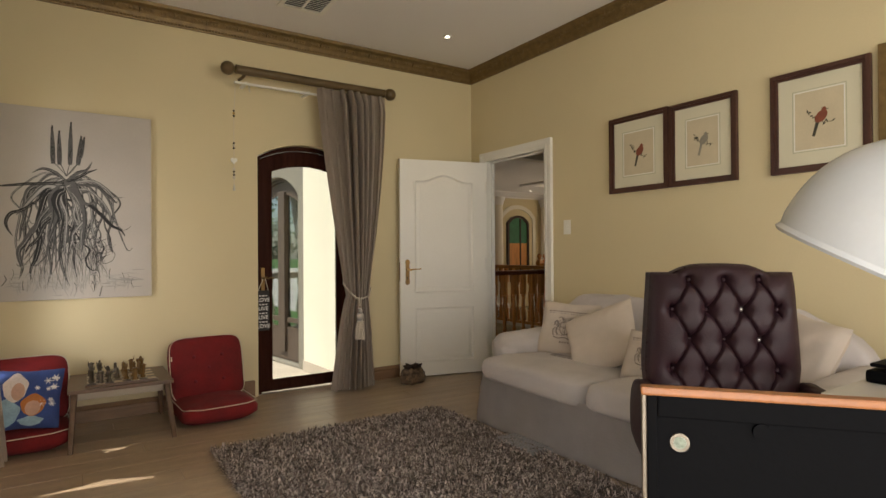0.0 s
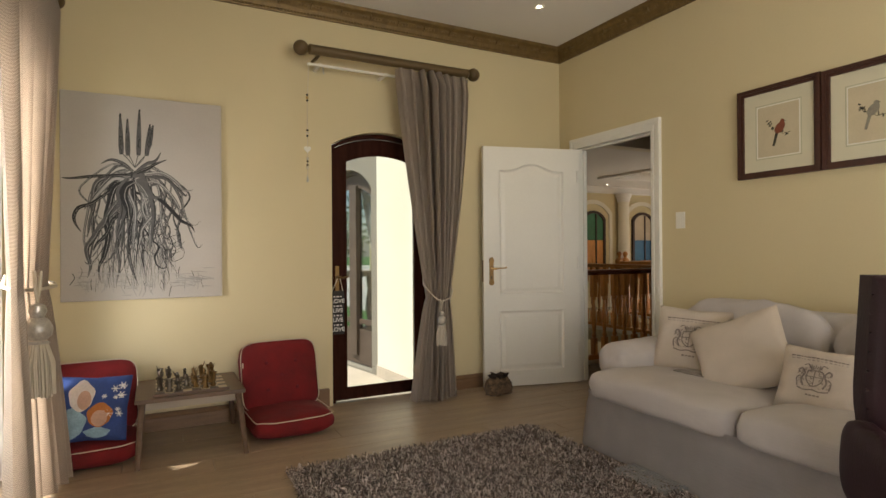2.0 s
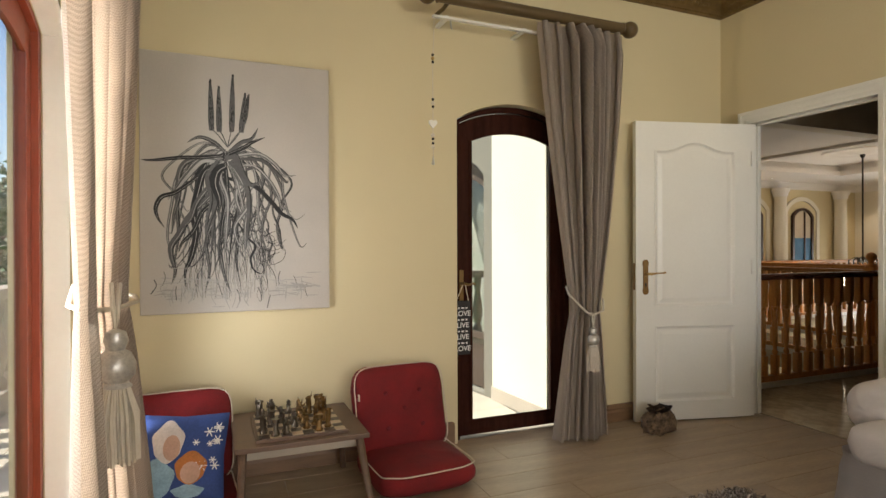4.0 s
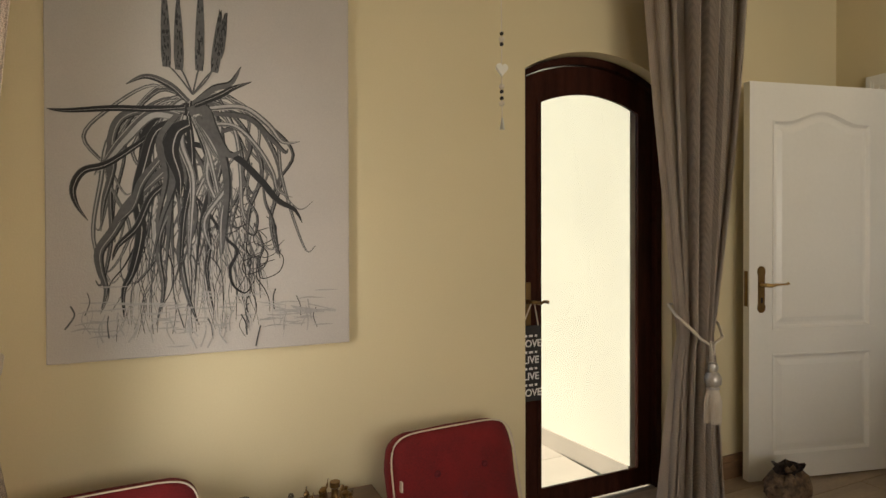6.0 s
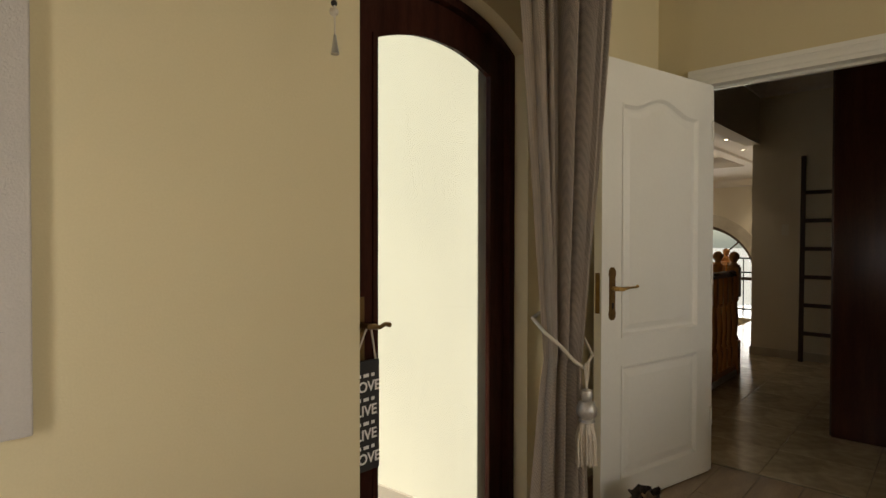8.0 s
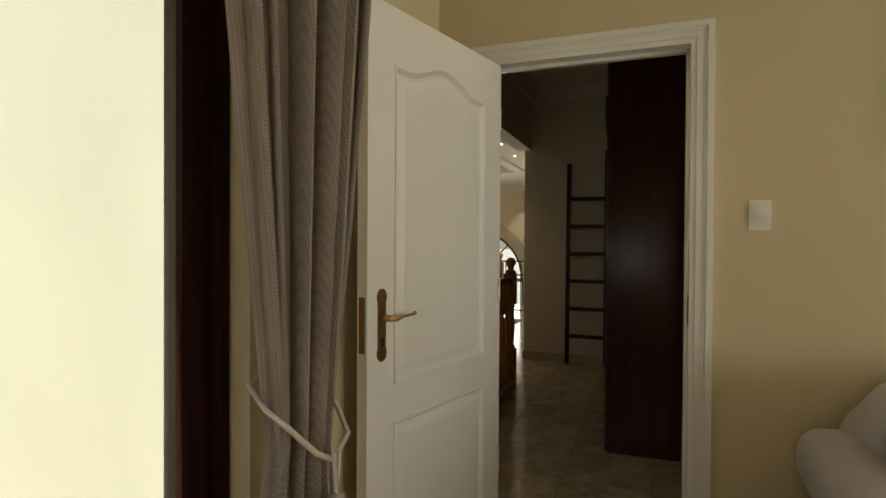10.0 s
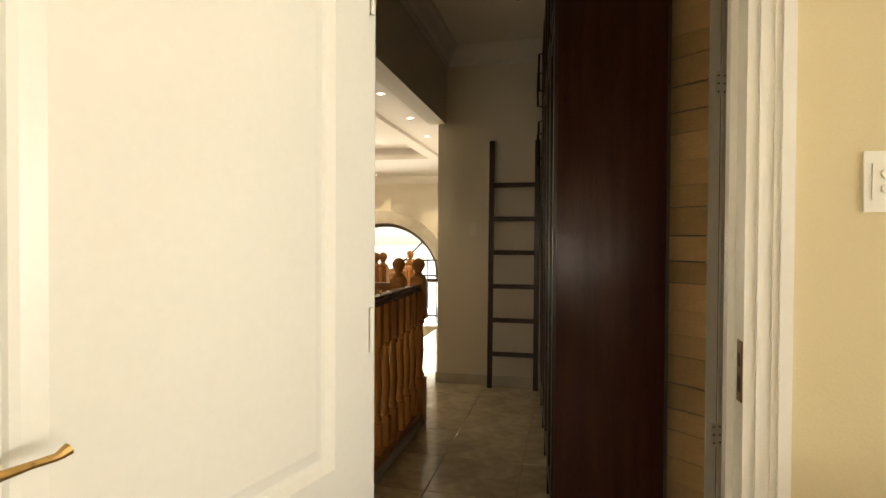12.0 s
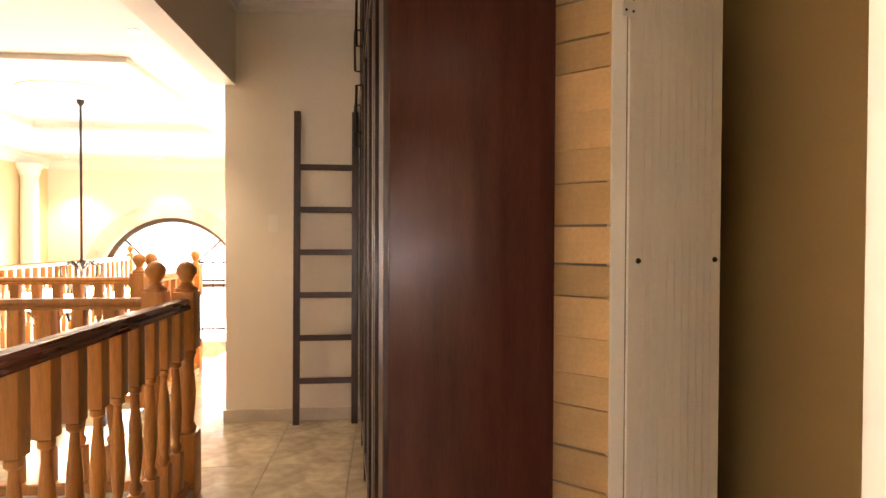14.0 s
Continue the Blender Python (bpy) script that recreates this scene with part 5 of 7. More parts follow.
for k in range(9):
    u0 = OX + rnd.uniform(0.1, 0.25)
    z0 = rnd.uniform(1.18, 1.4)
    r = rnd.uniform(0.02, 0.045)
    ctrl = [(u0, z0), (u0 + r, z0 - r), (u0 + r * 0.6, z0 - 2.4 * r), (u0 - r, z0 - 3 * r), (u0 - r * 1.2, z0 - 1.8 * r), (u0 + r * 0.2, z0 - 1.2 * r)]
    ribbon(ink, curve_pts(ctrl, 30), rnd.uniform(0.002, 0.004))
# drooping leaves, back ones first
def droop(reach, drop, rise, wide, tone, curl, sway):
    s = 1 if reach > 0 else -1
    a = abs(reach)
    leaf_stroke([(OX + s * 0.01, OZ - 0.03), (OX + s * a * 0.42, OZ + rise), (OX + s * a * 0.85, OZ + rise * 0.3 - drop * 0.22), (OX + s * (a + sway), OZ - drop * 0.5), (OX + s * (a - sway), OZ - drop * 0.78), (OX + s * (a - sway + curl), OZ - drop), (OX + s * (a - sway + 1.7 * curl), OZ - drop + 0.4 * abs(curl))], wide, tone)
for k in range(22):
    s = 1 if k % 2 else -1
    droop(s * rnd.uniform(0.08, 0.30), rnd.uniform(0.3, 0.62), rnd.uniform(-0.08, 0.01), rnd.uniform(0.007, 0.014), rnd.choice(("pale", "pale", "mid")), rnd.uniform(-0.07, 0.08), rnd.uniform(-0.035, 0.04))
for k in range(14):
    s = 1 if k % 2 else -1
    droop(s * rnd.uniform(0.03, 0.17), rnd.uniform(0.2, 0.5), rnd.uniform(-0.12, -0.03), rnd.uniform(0.012, 0.026), rnd.choice(("mid", "pale", "ink")), rnd.uniform(-0.06, 0.06), rnd.uniform(-0.03, 0.03))
leaf_stroke([(OX - 0.024, OZ - 0.066), (OX - 0.12, OZ - 0.068), (OX - 0.2, OZ - 0.10), (OX - 0.23, OZ - 0.17), (OX - 0.228, OZ - 0.26), (OX - 0.253, OZ - 0.366), (OX - 0.26, OZ - 0.457)], 0.026, "mid")
leaf_stroke([(OX - 0.04, OZ - 0.086), (OX - 0.12, OZ - 0.084), (OX - 0.193, OZ - 0.166), (OX - 0.237, OZ - 0.23), (OX - 0.277, OZ - 0.286)], 0.034, "pale")
leaf_stroke([(OX - 0.12, OZ - 0.15), (OX - 0.237, OZ - 0.245), (OX - 0.305, OZ - 0.273), (OX - 0.332, OZ - 0.326), (OX - 0.323, OZ - 0.377), (OX - 0.294, OZ - 0.424)], 0.02, "ink")
leaf_stroke([(OX - 0.06, OZ - 0.232), (OX - 0.135, OZ - 0.315), (OX - 0.188, OZ - 0.38), (OX - 0.227, OZ - 0.456), (OX - 0.264, OZ - 0.517), (OX - 0.262, OZ - 0.577), (OX - 0.247, OZ - 0.637), (OX - 0.26, OZ - 0.697)], 0.03, "mid")
leaf_stroke([(OX - 0.03, OZ - 0.10), (OX - 0.107, OZ - 0.134), (OX - 0.141, OZ - 0.238), (OX - 0.162, OZ - 0.347), (OX - 0.152, OZ - 0.455), (OX - 0.176, OZ - 0.58), (OX - 0.2, OZ - 0.64), (OX - 0.2, OZ - 0.724)], 0.032, "ink")
leaf_stroke([(OX - 0.094, OZ - 0.22), (OX - 0.148, OZ - 0.3), (OX - 0.175, OZ - 0.38), (OX - 0.22, OZ - 0.433)], 0.024, "mid")
leaf_stroke([(OX - 0.067, OZ - 0.295), (OX - 0.122, OZ - 0.345), (OX - 0.162, OZ - 0.44), (OX - 0.214, OZ - 0.5), (OX - 0.23, OZ - 0.547)], 0.02, "ink")
leaf_stroke([(OX - 0.04, OZ - 0.342), (OX - 0.034, OZ - 0.454), (OX - 0.041, OZ - 0.534), (OX - 0.02, OZ - 0.663), (OX + 0.015, OZ - 0.763)], 0.022, "mid")
leaf_stroke([(OX - 0.054, OZ - 0.358), (OX - 0.096, OZ - 0.454), (OX - 0.103, OZ - 0.533), (OX - 0.09, OZ - 0.644), (OX - 0.11, OZ - 0.753)], 0.016, "mid")
leaf_stroke([(OX + 0.017, OZ - 0.355), (OX + 0.046, OZ - 0.485), (OX + 0.038, OZ - 0.584), (OX + 0.059, OZ - 0.717)], 0.014, "ink")
leaf_stroke([(OX - 0.02, OZ - 0.309), (OX + 0.046, OZ - 0.395), (OX + 0.09, OZ - 0.47), (OX + 0.133, OZ - 0.519), (OX + 0.11, OZ - 0.577), (OX + 0.12, OZ - 0.636), (OX + 0.159, OZ - 0.663), (OX + 0.183, OZ - 0.63)], 0.009, "ink")
leaf_stroke([(OX + 0.182, OZ - 0.22), (OX + 0.165, OZ - 0.332), (OX + 0.197, OZ - 0.4), (OX + 0.188, OZ - 0.464), (OX + 0.152, OZ - 0.434), (OX + 0.145, OZ - 0.375)], 0.007, "mid")
leaf_stroke([(OX + 0.217, OZ - 0.244), (OX + 0.224, OZ - 0.347), (OX + 0.249, OZ - 0.415), (OX + 0.265, OZ - 0.502), (OX + 0.273, OZ - 0.546)], 0.008, "mid")
leaf_stroke([(OX + 0.189, OZ - 0.425), (OX + 0.216, OZ - 0.502), (OX + 0.204, OZ - 0.554), (OX + 0.215, OZ - 0.614)], 0.006, "ink")
leaf_stroke([(OX + 0.048, OZ - 0.052), (OX + 0.154, OZ - 0.038), (OX + 0.234, OZ - 0.088), (OX + 0.283, OZ - 0.144), (OX + 0.343, OZ - 0.138)], 0.02, "pale")
leaf_stroke([(OX + 0.063, OZ - 0.066), (OX + 0.17, OZ - 0.07), (OX + 0.242, OZ - 0.131), (OX + 0.291, OZ - 0.178), (OX + 0.303, OZ - 0.165)], 0.018, "mid")
leaf_stroke([(OX + 0.019, OZ - 0.112), (OX + 0.123, OZ - 0.101), (OX + 0.2, OZ - 0.169), (OX + 0.249, OZ - 0.251), (OX + 0.266, OZ - 0.311), (OX + 0.316, OZ - 0.334)], 0.016, "pale")
leaf_stroke([(OX, OZ - 0.17), (OX + 0.122, OZ - 0.2), (OX + 0.209, OZ - 0.279), (OX + 0.265, OZ - 0.345), (OX + 0.324, OZ - 0.378), (OX + 0.35, OZ - 0.422)], 0.022, "ink")
for k in range(16):
    u = rnd.uniform(-0.12, 0.12)
    leaf_stroke([(OX + 0.3 * u - 0.02, OZ - 0.08), (OX + 0.9 * u - 0.02, OZ - 0.17), (OX + u + rnd.uniform(-0.04, 0.03), OZ - 0.28), (OX + u * 0.9 + rnd.uniform(-0.05, 0.04), OZ - 0.42), (OX + u + rnd.uniform(-0.06, 0.05), OZ - rnd.uniform(0.5, 0.66))], rnd.uniform(0.010, 0.024), rnd.choice(("mid", "ink", "pale", "mid")))
leaf_stroke([(OX - 0.013, OZ - 0.107), (OX - 0.05, OZ - 0.135), (OX - 0.064, OZ - 0.2), (OX - 0.042, OZ - 0.278), (OX - 0.04, OZ - 0.35)], 0.044, "ink")
leaf_stroke([(OX - 0.013, OZ - 0.067), (OX + 0.033, OZ - 0.054), (OX + 0.055, OZ - 0.108), (OX + 0.085, OZ - 0.171), (OX + 0.115, OZ - 0.2), (OX + 0.153, OZ - 0.18)], 0.036, "mid")
leaf_stroke([(OX - 0.024, OZ - 0.053), (OX - 0.12, OZ - 0.068), (OX - 0.224, OZ - 0.075), (OX - 0.344, OZ - 0.094), (OX - 0.395, OZ - 0.094)], 0.018, "ink")
# upright leaves
leaf_stroke([(OX - 0.013, OZ - 0.035), (OX - 0.065, OZ + 0.013), (OX - 0.133, OZ + 0.034), (OX - 0.19, OZ + 0.002)], 0.018, "mid")
leaf_stroke([(OX, OZ - 0.042), (OX + 0.063, OZ + 0.016), (OX + 0.116, OZ + 0.04), (OX + 0.149, OZ + 0.1)], 0.019, "mid")
leaf_stroke([(OX + 0.005, OZ - 0.046), (OX + 0.078, OZ - 0.007), (OX + 0.124, OZ + 0.024), (OX + 0.183, OZ + 0.053)], 0.018, "ink")
# flower spikes
for du, lean_u, zb, zt in ((-0.076, -0.006, 1.80, 2.06), (-0.04, -0.002, 1.795, 2.03), (0.02, 0.006, 1.80, 2.095), (0.066, 0.02, 1.80, 2.005), (0.078, 0.025, 1.85, 2.0)):
    ribbon(mid, curve_pts([(OX, OZ - 0.01), (OX + du * 0.6, OZ + 0.05), (OX + du, zb)], 12), 0.005)
    pts = [(OX + du + lean_u * k / 14, zb - 0.01 + (zt - zb) * k / 14) for k in range(15)]
    ribbon(mid, pts, [0.03 * min(1, 0.75 + k / 10) * (1 - (k / 14) ** 2.5 * 0.75) for k in range(15)])
    for k in range(60):
        t = rnd.random()
        u, z = OX + du + lean_u * t + rnd.uniform(-0.012, 0.012) * (1 - 0.6 * t), zb + 0.005 + (zt - zb - 0.01) * t
        ribbon(rnd.choice((ink, ink, ink, mid)), [(u, z), (u + rnd.uniform(-0.002, 0.002), z - 0.012)], 0.003)
# ground scribble
for k in range(110):
    u = rnd.uniform(AX0 + 0.06, AX1 - 0.12)
    z = rnd.gauss(1.0, 0.035)
    if rnd.random() < 0.5:
        ribbon(rnd.choice((mid, pale, pale)), curve_pts([(u, z), (u + rnd.uniform(-0.015, 0.015), z - 0.03), (u + rnd.uniform(-0.02, 0.02), z - 0.07)], 8), rnd.uniform(0.0015, 0.005))
    else:
        ribbon(pale, curve_pts([(u, z), (u + 0.04, z + rnd.uniform(-0.008, 0.008)), (u + rnd.uniform(0.06, 0.11), z)], 8), [0.001 + 0.004 * math.sin(math.pi * j / 9) for j in range(12)][:len(curve_pts([(u, z), (u + 0.04, z), (u + 0.1, z)], 8))])
for k in range(16):
    u = 0.3 + rnd.uniform(0, 0.14)
    ribbon(pale, [(u, 0.985 + rnd.uniform(-0.01, 0.03)), (u + 0.1, 0.985 + rnd.uniform(-0.006, 0.006))], 0.004)
for name, bm, mat in (("pale_wash", pale, PALE), ("grey_wash", mid, MID), ("ink_wash", ink, INK)):
    tagged(part(name, bm, mat, painting), kind="stuff")


# ---- bird prints ----
LEAFDARK = material("dark painted leaf", (0.05, 0.045, 0.03), 0.85, spots=0.3, scale=30)
BIRD_RED = material("painted red", (0.21, 0.06, 0.03), 0.85, spots=0.25, scale=30)
BIRD_BLUE = material("painted slate grey", (0.24, 0.22, 0.17), 0.85, spots=0.25, scale=30)
SAGE_LINE = material("sage mount line", (0.45, 0.44, 0.30), 0.85, spots=0.05)
def bird_print(y0, y1, z0, z1, color, label, tail=1):
    x = X1 - 0.002
    def at(u, v, z):
        return (x - v, u, z)
    ob = thing("framed_print", (x, (y0 + y1) / 2, z0), label, "picture", "bird prints")
    w = 0.038
    outer = [(y0, z0), (y1, z0), (y1, z1), (y0, z1)]
    def inset(g):
        return [(y0 + g, z0 + g), (y1 - g, z0 + g), (y1 - g, z1 - g), (y0 + g, z1 - g)]
    bm = ring(bmesh.new(), outer, inset(w * 0.55), at, 0.0, 0.028, True)
    ring(bm, inset(w * 0.5), inset(w), at, 0.0, 0.02, True)
    part("frame", bm, PICTURE_WOOD, ob)
    part("mount", solid(bmesh.new(), inset(w - 0.004), at, 0.002, 0.008), MOUNT, ob)
    part("mount_line", ring(bmesh.new(), inset(0.112), inset(0.116), at, 0.006, 0.0085, True), SAGE_LINE, ob)
    part("mount_bevel", ring(bmesh.new(), inset(0.12), inset(0.125), at, 0.006, 0.0095, True), GLOSS_WHITE, ob)
    part("print", solid(bmesh.new(), inset(0.126), at, 0.006, 0.0088), PRINT_PAPER, ob)
    cy, cz, s = (y0 + y1) / 2, (z0 + z1) / 2, (y1 - y0) / 0.5
    def blob(name, pts, mat, v):
        part(name, solid(bmesh.new(), [(cy - s * a * tail, cz + s * b) for a, b in pts], at, 0.0085, v), mat, ob)
    blob("bird_tail", [(-0.012, -0.005), (0.004, -0.015), (-0.02, -0.095), (-0.034, -0.092)], LEAFDARK if color is BIRD_RED else color, 0.0096)
    blob("bird_body", [(0.02 * math.cos(q) * 1.5 + 0.012 + 0.012 * math.sin(q), 0.012 + 0.034 * math.sin(q)) for q in [k * 0.45 for k in range(14)]], color, 0.0098)
    blob("bird_head", [(0.027 + 0.013 * math.cos(q), 0.048 + 0.014 * math.sin(q)) for q in [k * 0.63 for k in range(10)]], color, 0.01)
    blob("bird_beak", [(0.038, 0.052), (0.038, 0.044), (0.05, 0.046)], LEAFDARK, 0.0101)
    bm = bmesh.new()
    rnd = random.Random(int(y0 * 100))
    twig = [(-0.062, 0.065), (-0.045, 0.03), (-0.02, 0.005), (0.03, -0.025), (0.075, -0.022)]
    for (a, b), (c, d) in zip(twig, twig[1:]):
        solid(bm, [(cy - s * a * tail, cz + s * b), (cy - s * c * tail, cz + s * d), (cy - s * c * tail, cz + s * (d - 0.003)), (cy - s * a * tail, cz + s * (b - 0.003))], at, 0.0086, 0.0092)
    for k in range(16):
        i = rnd.randrange(4)
        t = rnd.random()
        a = twig[i][0] + (twig[i + 1][0] - twig[i][0]) * t + rnd.uniform(-0.012, 0.012)
        b = twig[i][1] + (twig[i + 1][1] - twig[i][1]) * t + rnd.uniform(-0.014, 0.014)
        q = rnd.uniform(0, 6.28)
        l, h = 0.011, 0.004
        solid(bm, [(cy - s * (a + l * math.cos(q)) * tail, cz + s * (b + l * math.sin(q))), (cy - s * (a - h * math.sin(q)) * tail, cz + s * (b + h * math.cos(q))), (cy - s * (a - l * math.cos(q)) * tail, cz + s * (b - l * math.sin(q))), (cy - s * (a + h * math.sin(q)) * tail, cz + s * (b - h * math.cos(q)))], at, 0.0086, 0.0094)
    part("twig", bm, LEAFDARK, ob)
bird_print(2.442, 2.945, 1.60, 2.158, BIRD_RED, "dark-framed print of a red bird on a twig")
bird_print(1.966, 2.434, 1.60, 2.152, BIRD_BLUE, "dark-framed print of a blue-grey bird on a twig")
bird_print(1.272, 1.765, 1.60, 2.17, BIRD_RED, "dark-framed print of a red bird on a twig")
ob = thing("framed_print", (X1, 1.0, 1.6), "gilt-framed picture on the cream wall", "picture")
part("frame", ring(bmesh.new(), [(0.74, 1.58), (1.24, 1.58), (1.24, 2.2), (0.74, 2.2)], [(0.79, 1.63), (1.19, 1.63), (1.19, 2.15), (0.79, 2.15)], west, X1 - 0.03, X1 - 0.001, True), GOLD, ob)
part("print", boxed(X1 - 0.012, X1 - 0.004, 0.78, 1.2, 1.62, 2.16), PRINT_PAPER, ob)


# ---- soft things ----
def puff(bm, w, d, h, m, e=5.0, crown=0.25, ez=2.6, nu=28, nv=16, wrinkle=0.0, seed=0):
    """A stuffed block of the outer sizes w, d, h: rounded edges, a bulging top."""
    rows = []
    for j in range(nv + 1):
        ph = -math.pi / 2 + math.pi * j / nv
        cz, sz = math.cos(ph), math.sin(ph)
        row = []
        for i in range(nu * 2):
            th = math.pi * i / nu
            def pw(v, k):
                return math.copysign(abs(v) ** k, v)
            x = pw(cz, 2 / e) * pw(math.cos(th), 2 / e)
            y = pw(cz, 2 / e) * pw(math.sin(th), 2 / e)
            z = pw(sz, 2 / ez)
            z *= (1 - crown) + crown * (1 - x * x) * (1 - y * y)
            p = Vector((x * w / 2, y * d / 2, z * h / 2))
            if wrinkle:
                p += Vector((0, 0, 1)) * wrinkle * noise.noise(Vector((x * 2.2 + seed, y * 2.2, z)))
                p += p.normalized() * wrinkle * 0.6 * noise.noise(Vector((x * 5 + seed, y * 5, z * 4)))
            row.append(m @ p)
        rows.append(row)
    grid_sheet(bm, rows, True)
    bmesh.ops.remove_doubles(bm, verts=bm.verts, dist=0.0004)
    return bm


def cushion(bm, w, h, thick, m, n=22, seed=0):
    """A square scatter cushion standing in the local x, z plane, its front to -y."""
    for side in (-1, 1):
        rows = []
        for j in range(n + 1):
            b = -1 + 2 * j / n
            row = []
            for i in range(n + 1):
                a = -1 + 2 * i / n
                full = ((1 - a ** 4) * (1 - b ** 4)) ** 0.55
                pull = 1 - 0.07 * (1 - abs(b)) * abs(a) ** 3
                pull2 = 1 - 0.07 * (1 - abs(a)) * abs(b) ** 3
                crease = 0.012 * noise.noise(Vector((a * 1.8 + seed, b * 1.8, side))) + 0.006 * noise.noise(Vector((a * 5 + seed, b * 5, side)))
                row.append(m @ Vector((a * w / 2 * pull, side * (thick / 2 * full + crease * full), b * h / 2 * pull2)))
            rows.append(row)
        grid_sheet(bm, rows)
    bmesh.ops.remove_doubles(bm, verts=bm.verts, dist=0.0006)
    return bm


sofa = thing("sofa", (2.95, 2.2, 0), "beige slipcovered two-seat sofa with rolled arms", "sofa")
bm = bmesh.new()
puff(bm, 0.94, 2.08, 0.33, Matrix.Translation((2.955, 2.18, 0.165)), 14, 0.0, 8, wrinkle=0.006)
part("base", bm, SOFA_CLOTH, sofa, smooth=True)
# slipcover front, wrapped round both corners
outline = [(3.40 - 0.86 * k / 20, 3.238) for k in range(20)] + [(2.54 - 0.085 * math.sin(q * 0.157), 3.153 + 0.085 * math.cos(q * 0.157)) for q in range(11)] + [(2.455, 3.153 - 1.926 * k / 70) for k in range(1, 70)] + [(2.54 - 0.085 * math.cos(q * 0.157), 1.227 - 0.085 * math.sin(q * 0.157)) for q in range(11)] + [(2.54 + 0.86 * k / 20, 1.142) for k in range(1, 21)]
bm = bmesh.new()
rows = []
for q in range(13):
    t = q / 12
    row = []
    for k, (x, y) in enumerate(outline):
        out = Vector((x - 2.95, (y - 2.19) * 0.45, 0)).normalized()
        fold = 0.012 * t * noise.noise(Vector((x * 5, y * 5, 0.6 * t))) + 0.008 * noise.noise(Vector((x * 2.5, y * 2.5, 4 * t))) - 0.012 * math.exp(-((t - 0.08) / 0.09) ** 2) + 0.028 * t
        row.append((x + out.x * fold, y + out.y * fold, 0.325 - 0.318 * t))
    rows.append(row)
grid_sheet(bm, rows)
bmesh.ops.solidify(bm, geom=bm.faces[:], thickness=0.005)
part("skirt", bm, SOFA_CLOTH, sofa, "loose slipcover skirt reaching the floor", smooth=True)
for y in (3.17, 1.22):
    bm = bmesh.new()
    puff(bm, 0.82, 0.18, 0.46, Matrix.Translation((3.04, y, 0.25)), 10, 0.05, 6, wrinkle=0.006)
    m = Matrix.Translation((3.04, y + (0.02 if y > 2 else -0.02), 0.485)) @ Matrix.Rotation(-0.03, 4, "Y") @ Matrix.Rotation(radians(90), 4, "Y")
    puff(bm, 0.235, 0.25, 0.85, m, 2.4, 0.02, 14, wrinkle=0.008, seed=y)
    part("arm", bm, SOFA_CLOTH, sofa, "padded rolled arm", smooth=True)
bm = bmesh.new()
puff(bm, 0.24, 2.0, 0.78, Matrix.Translation((3.385, 2.19, 0.43)) @ Matrix.Rotation(0.08, 4, "Y"), 6, 0.05, wrinkle=0.01)
part("backrest", bm, SOFA_CLOTH, sofa, smooth=True)
for k, y in enumerate((2.715, 1.79)):
    bm = bmesh.new()
    puff(bm, 0.86, 0.93 if k == 0 else 0.9, 0.215, Matrix.Translation((2.85, y + 0.015, 0.362)) @ Matrix.Rotation(0.03, 4, "Y"), 9, 0.22, 4.5, wrinkle=0.016, seed=3 * k)
    part("seat_cushion", bm, SOFA_CLOTH, sofa, smooth=True)
    bm = bmesh.new()
    puff(bm, 0.2, 0.90, 0.42, Matrix.Translation((3.275, y - 0.01, 0.655)) @ Matrix.Rotation(0.2, 4, "Y"), 4.5, 0.2, wrinkle=0.025, seed=7 * k)
    part("back_cushion", bm, SOFA_CLOTH, sofa, smooth=True)


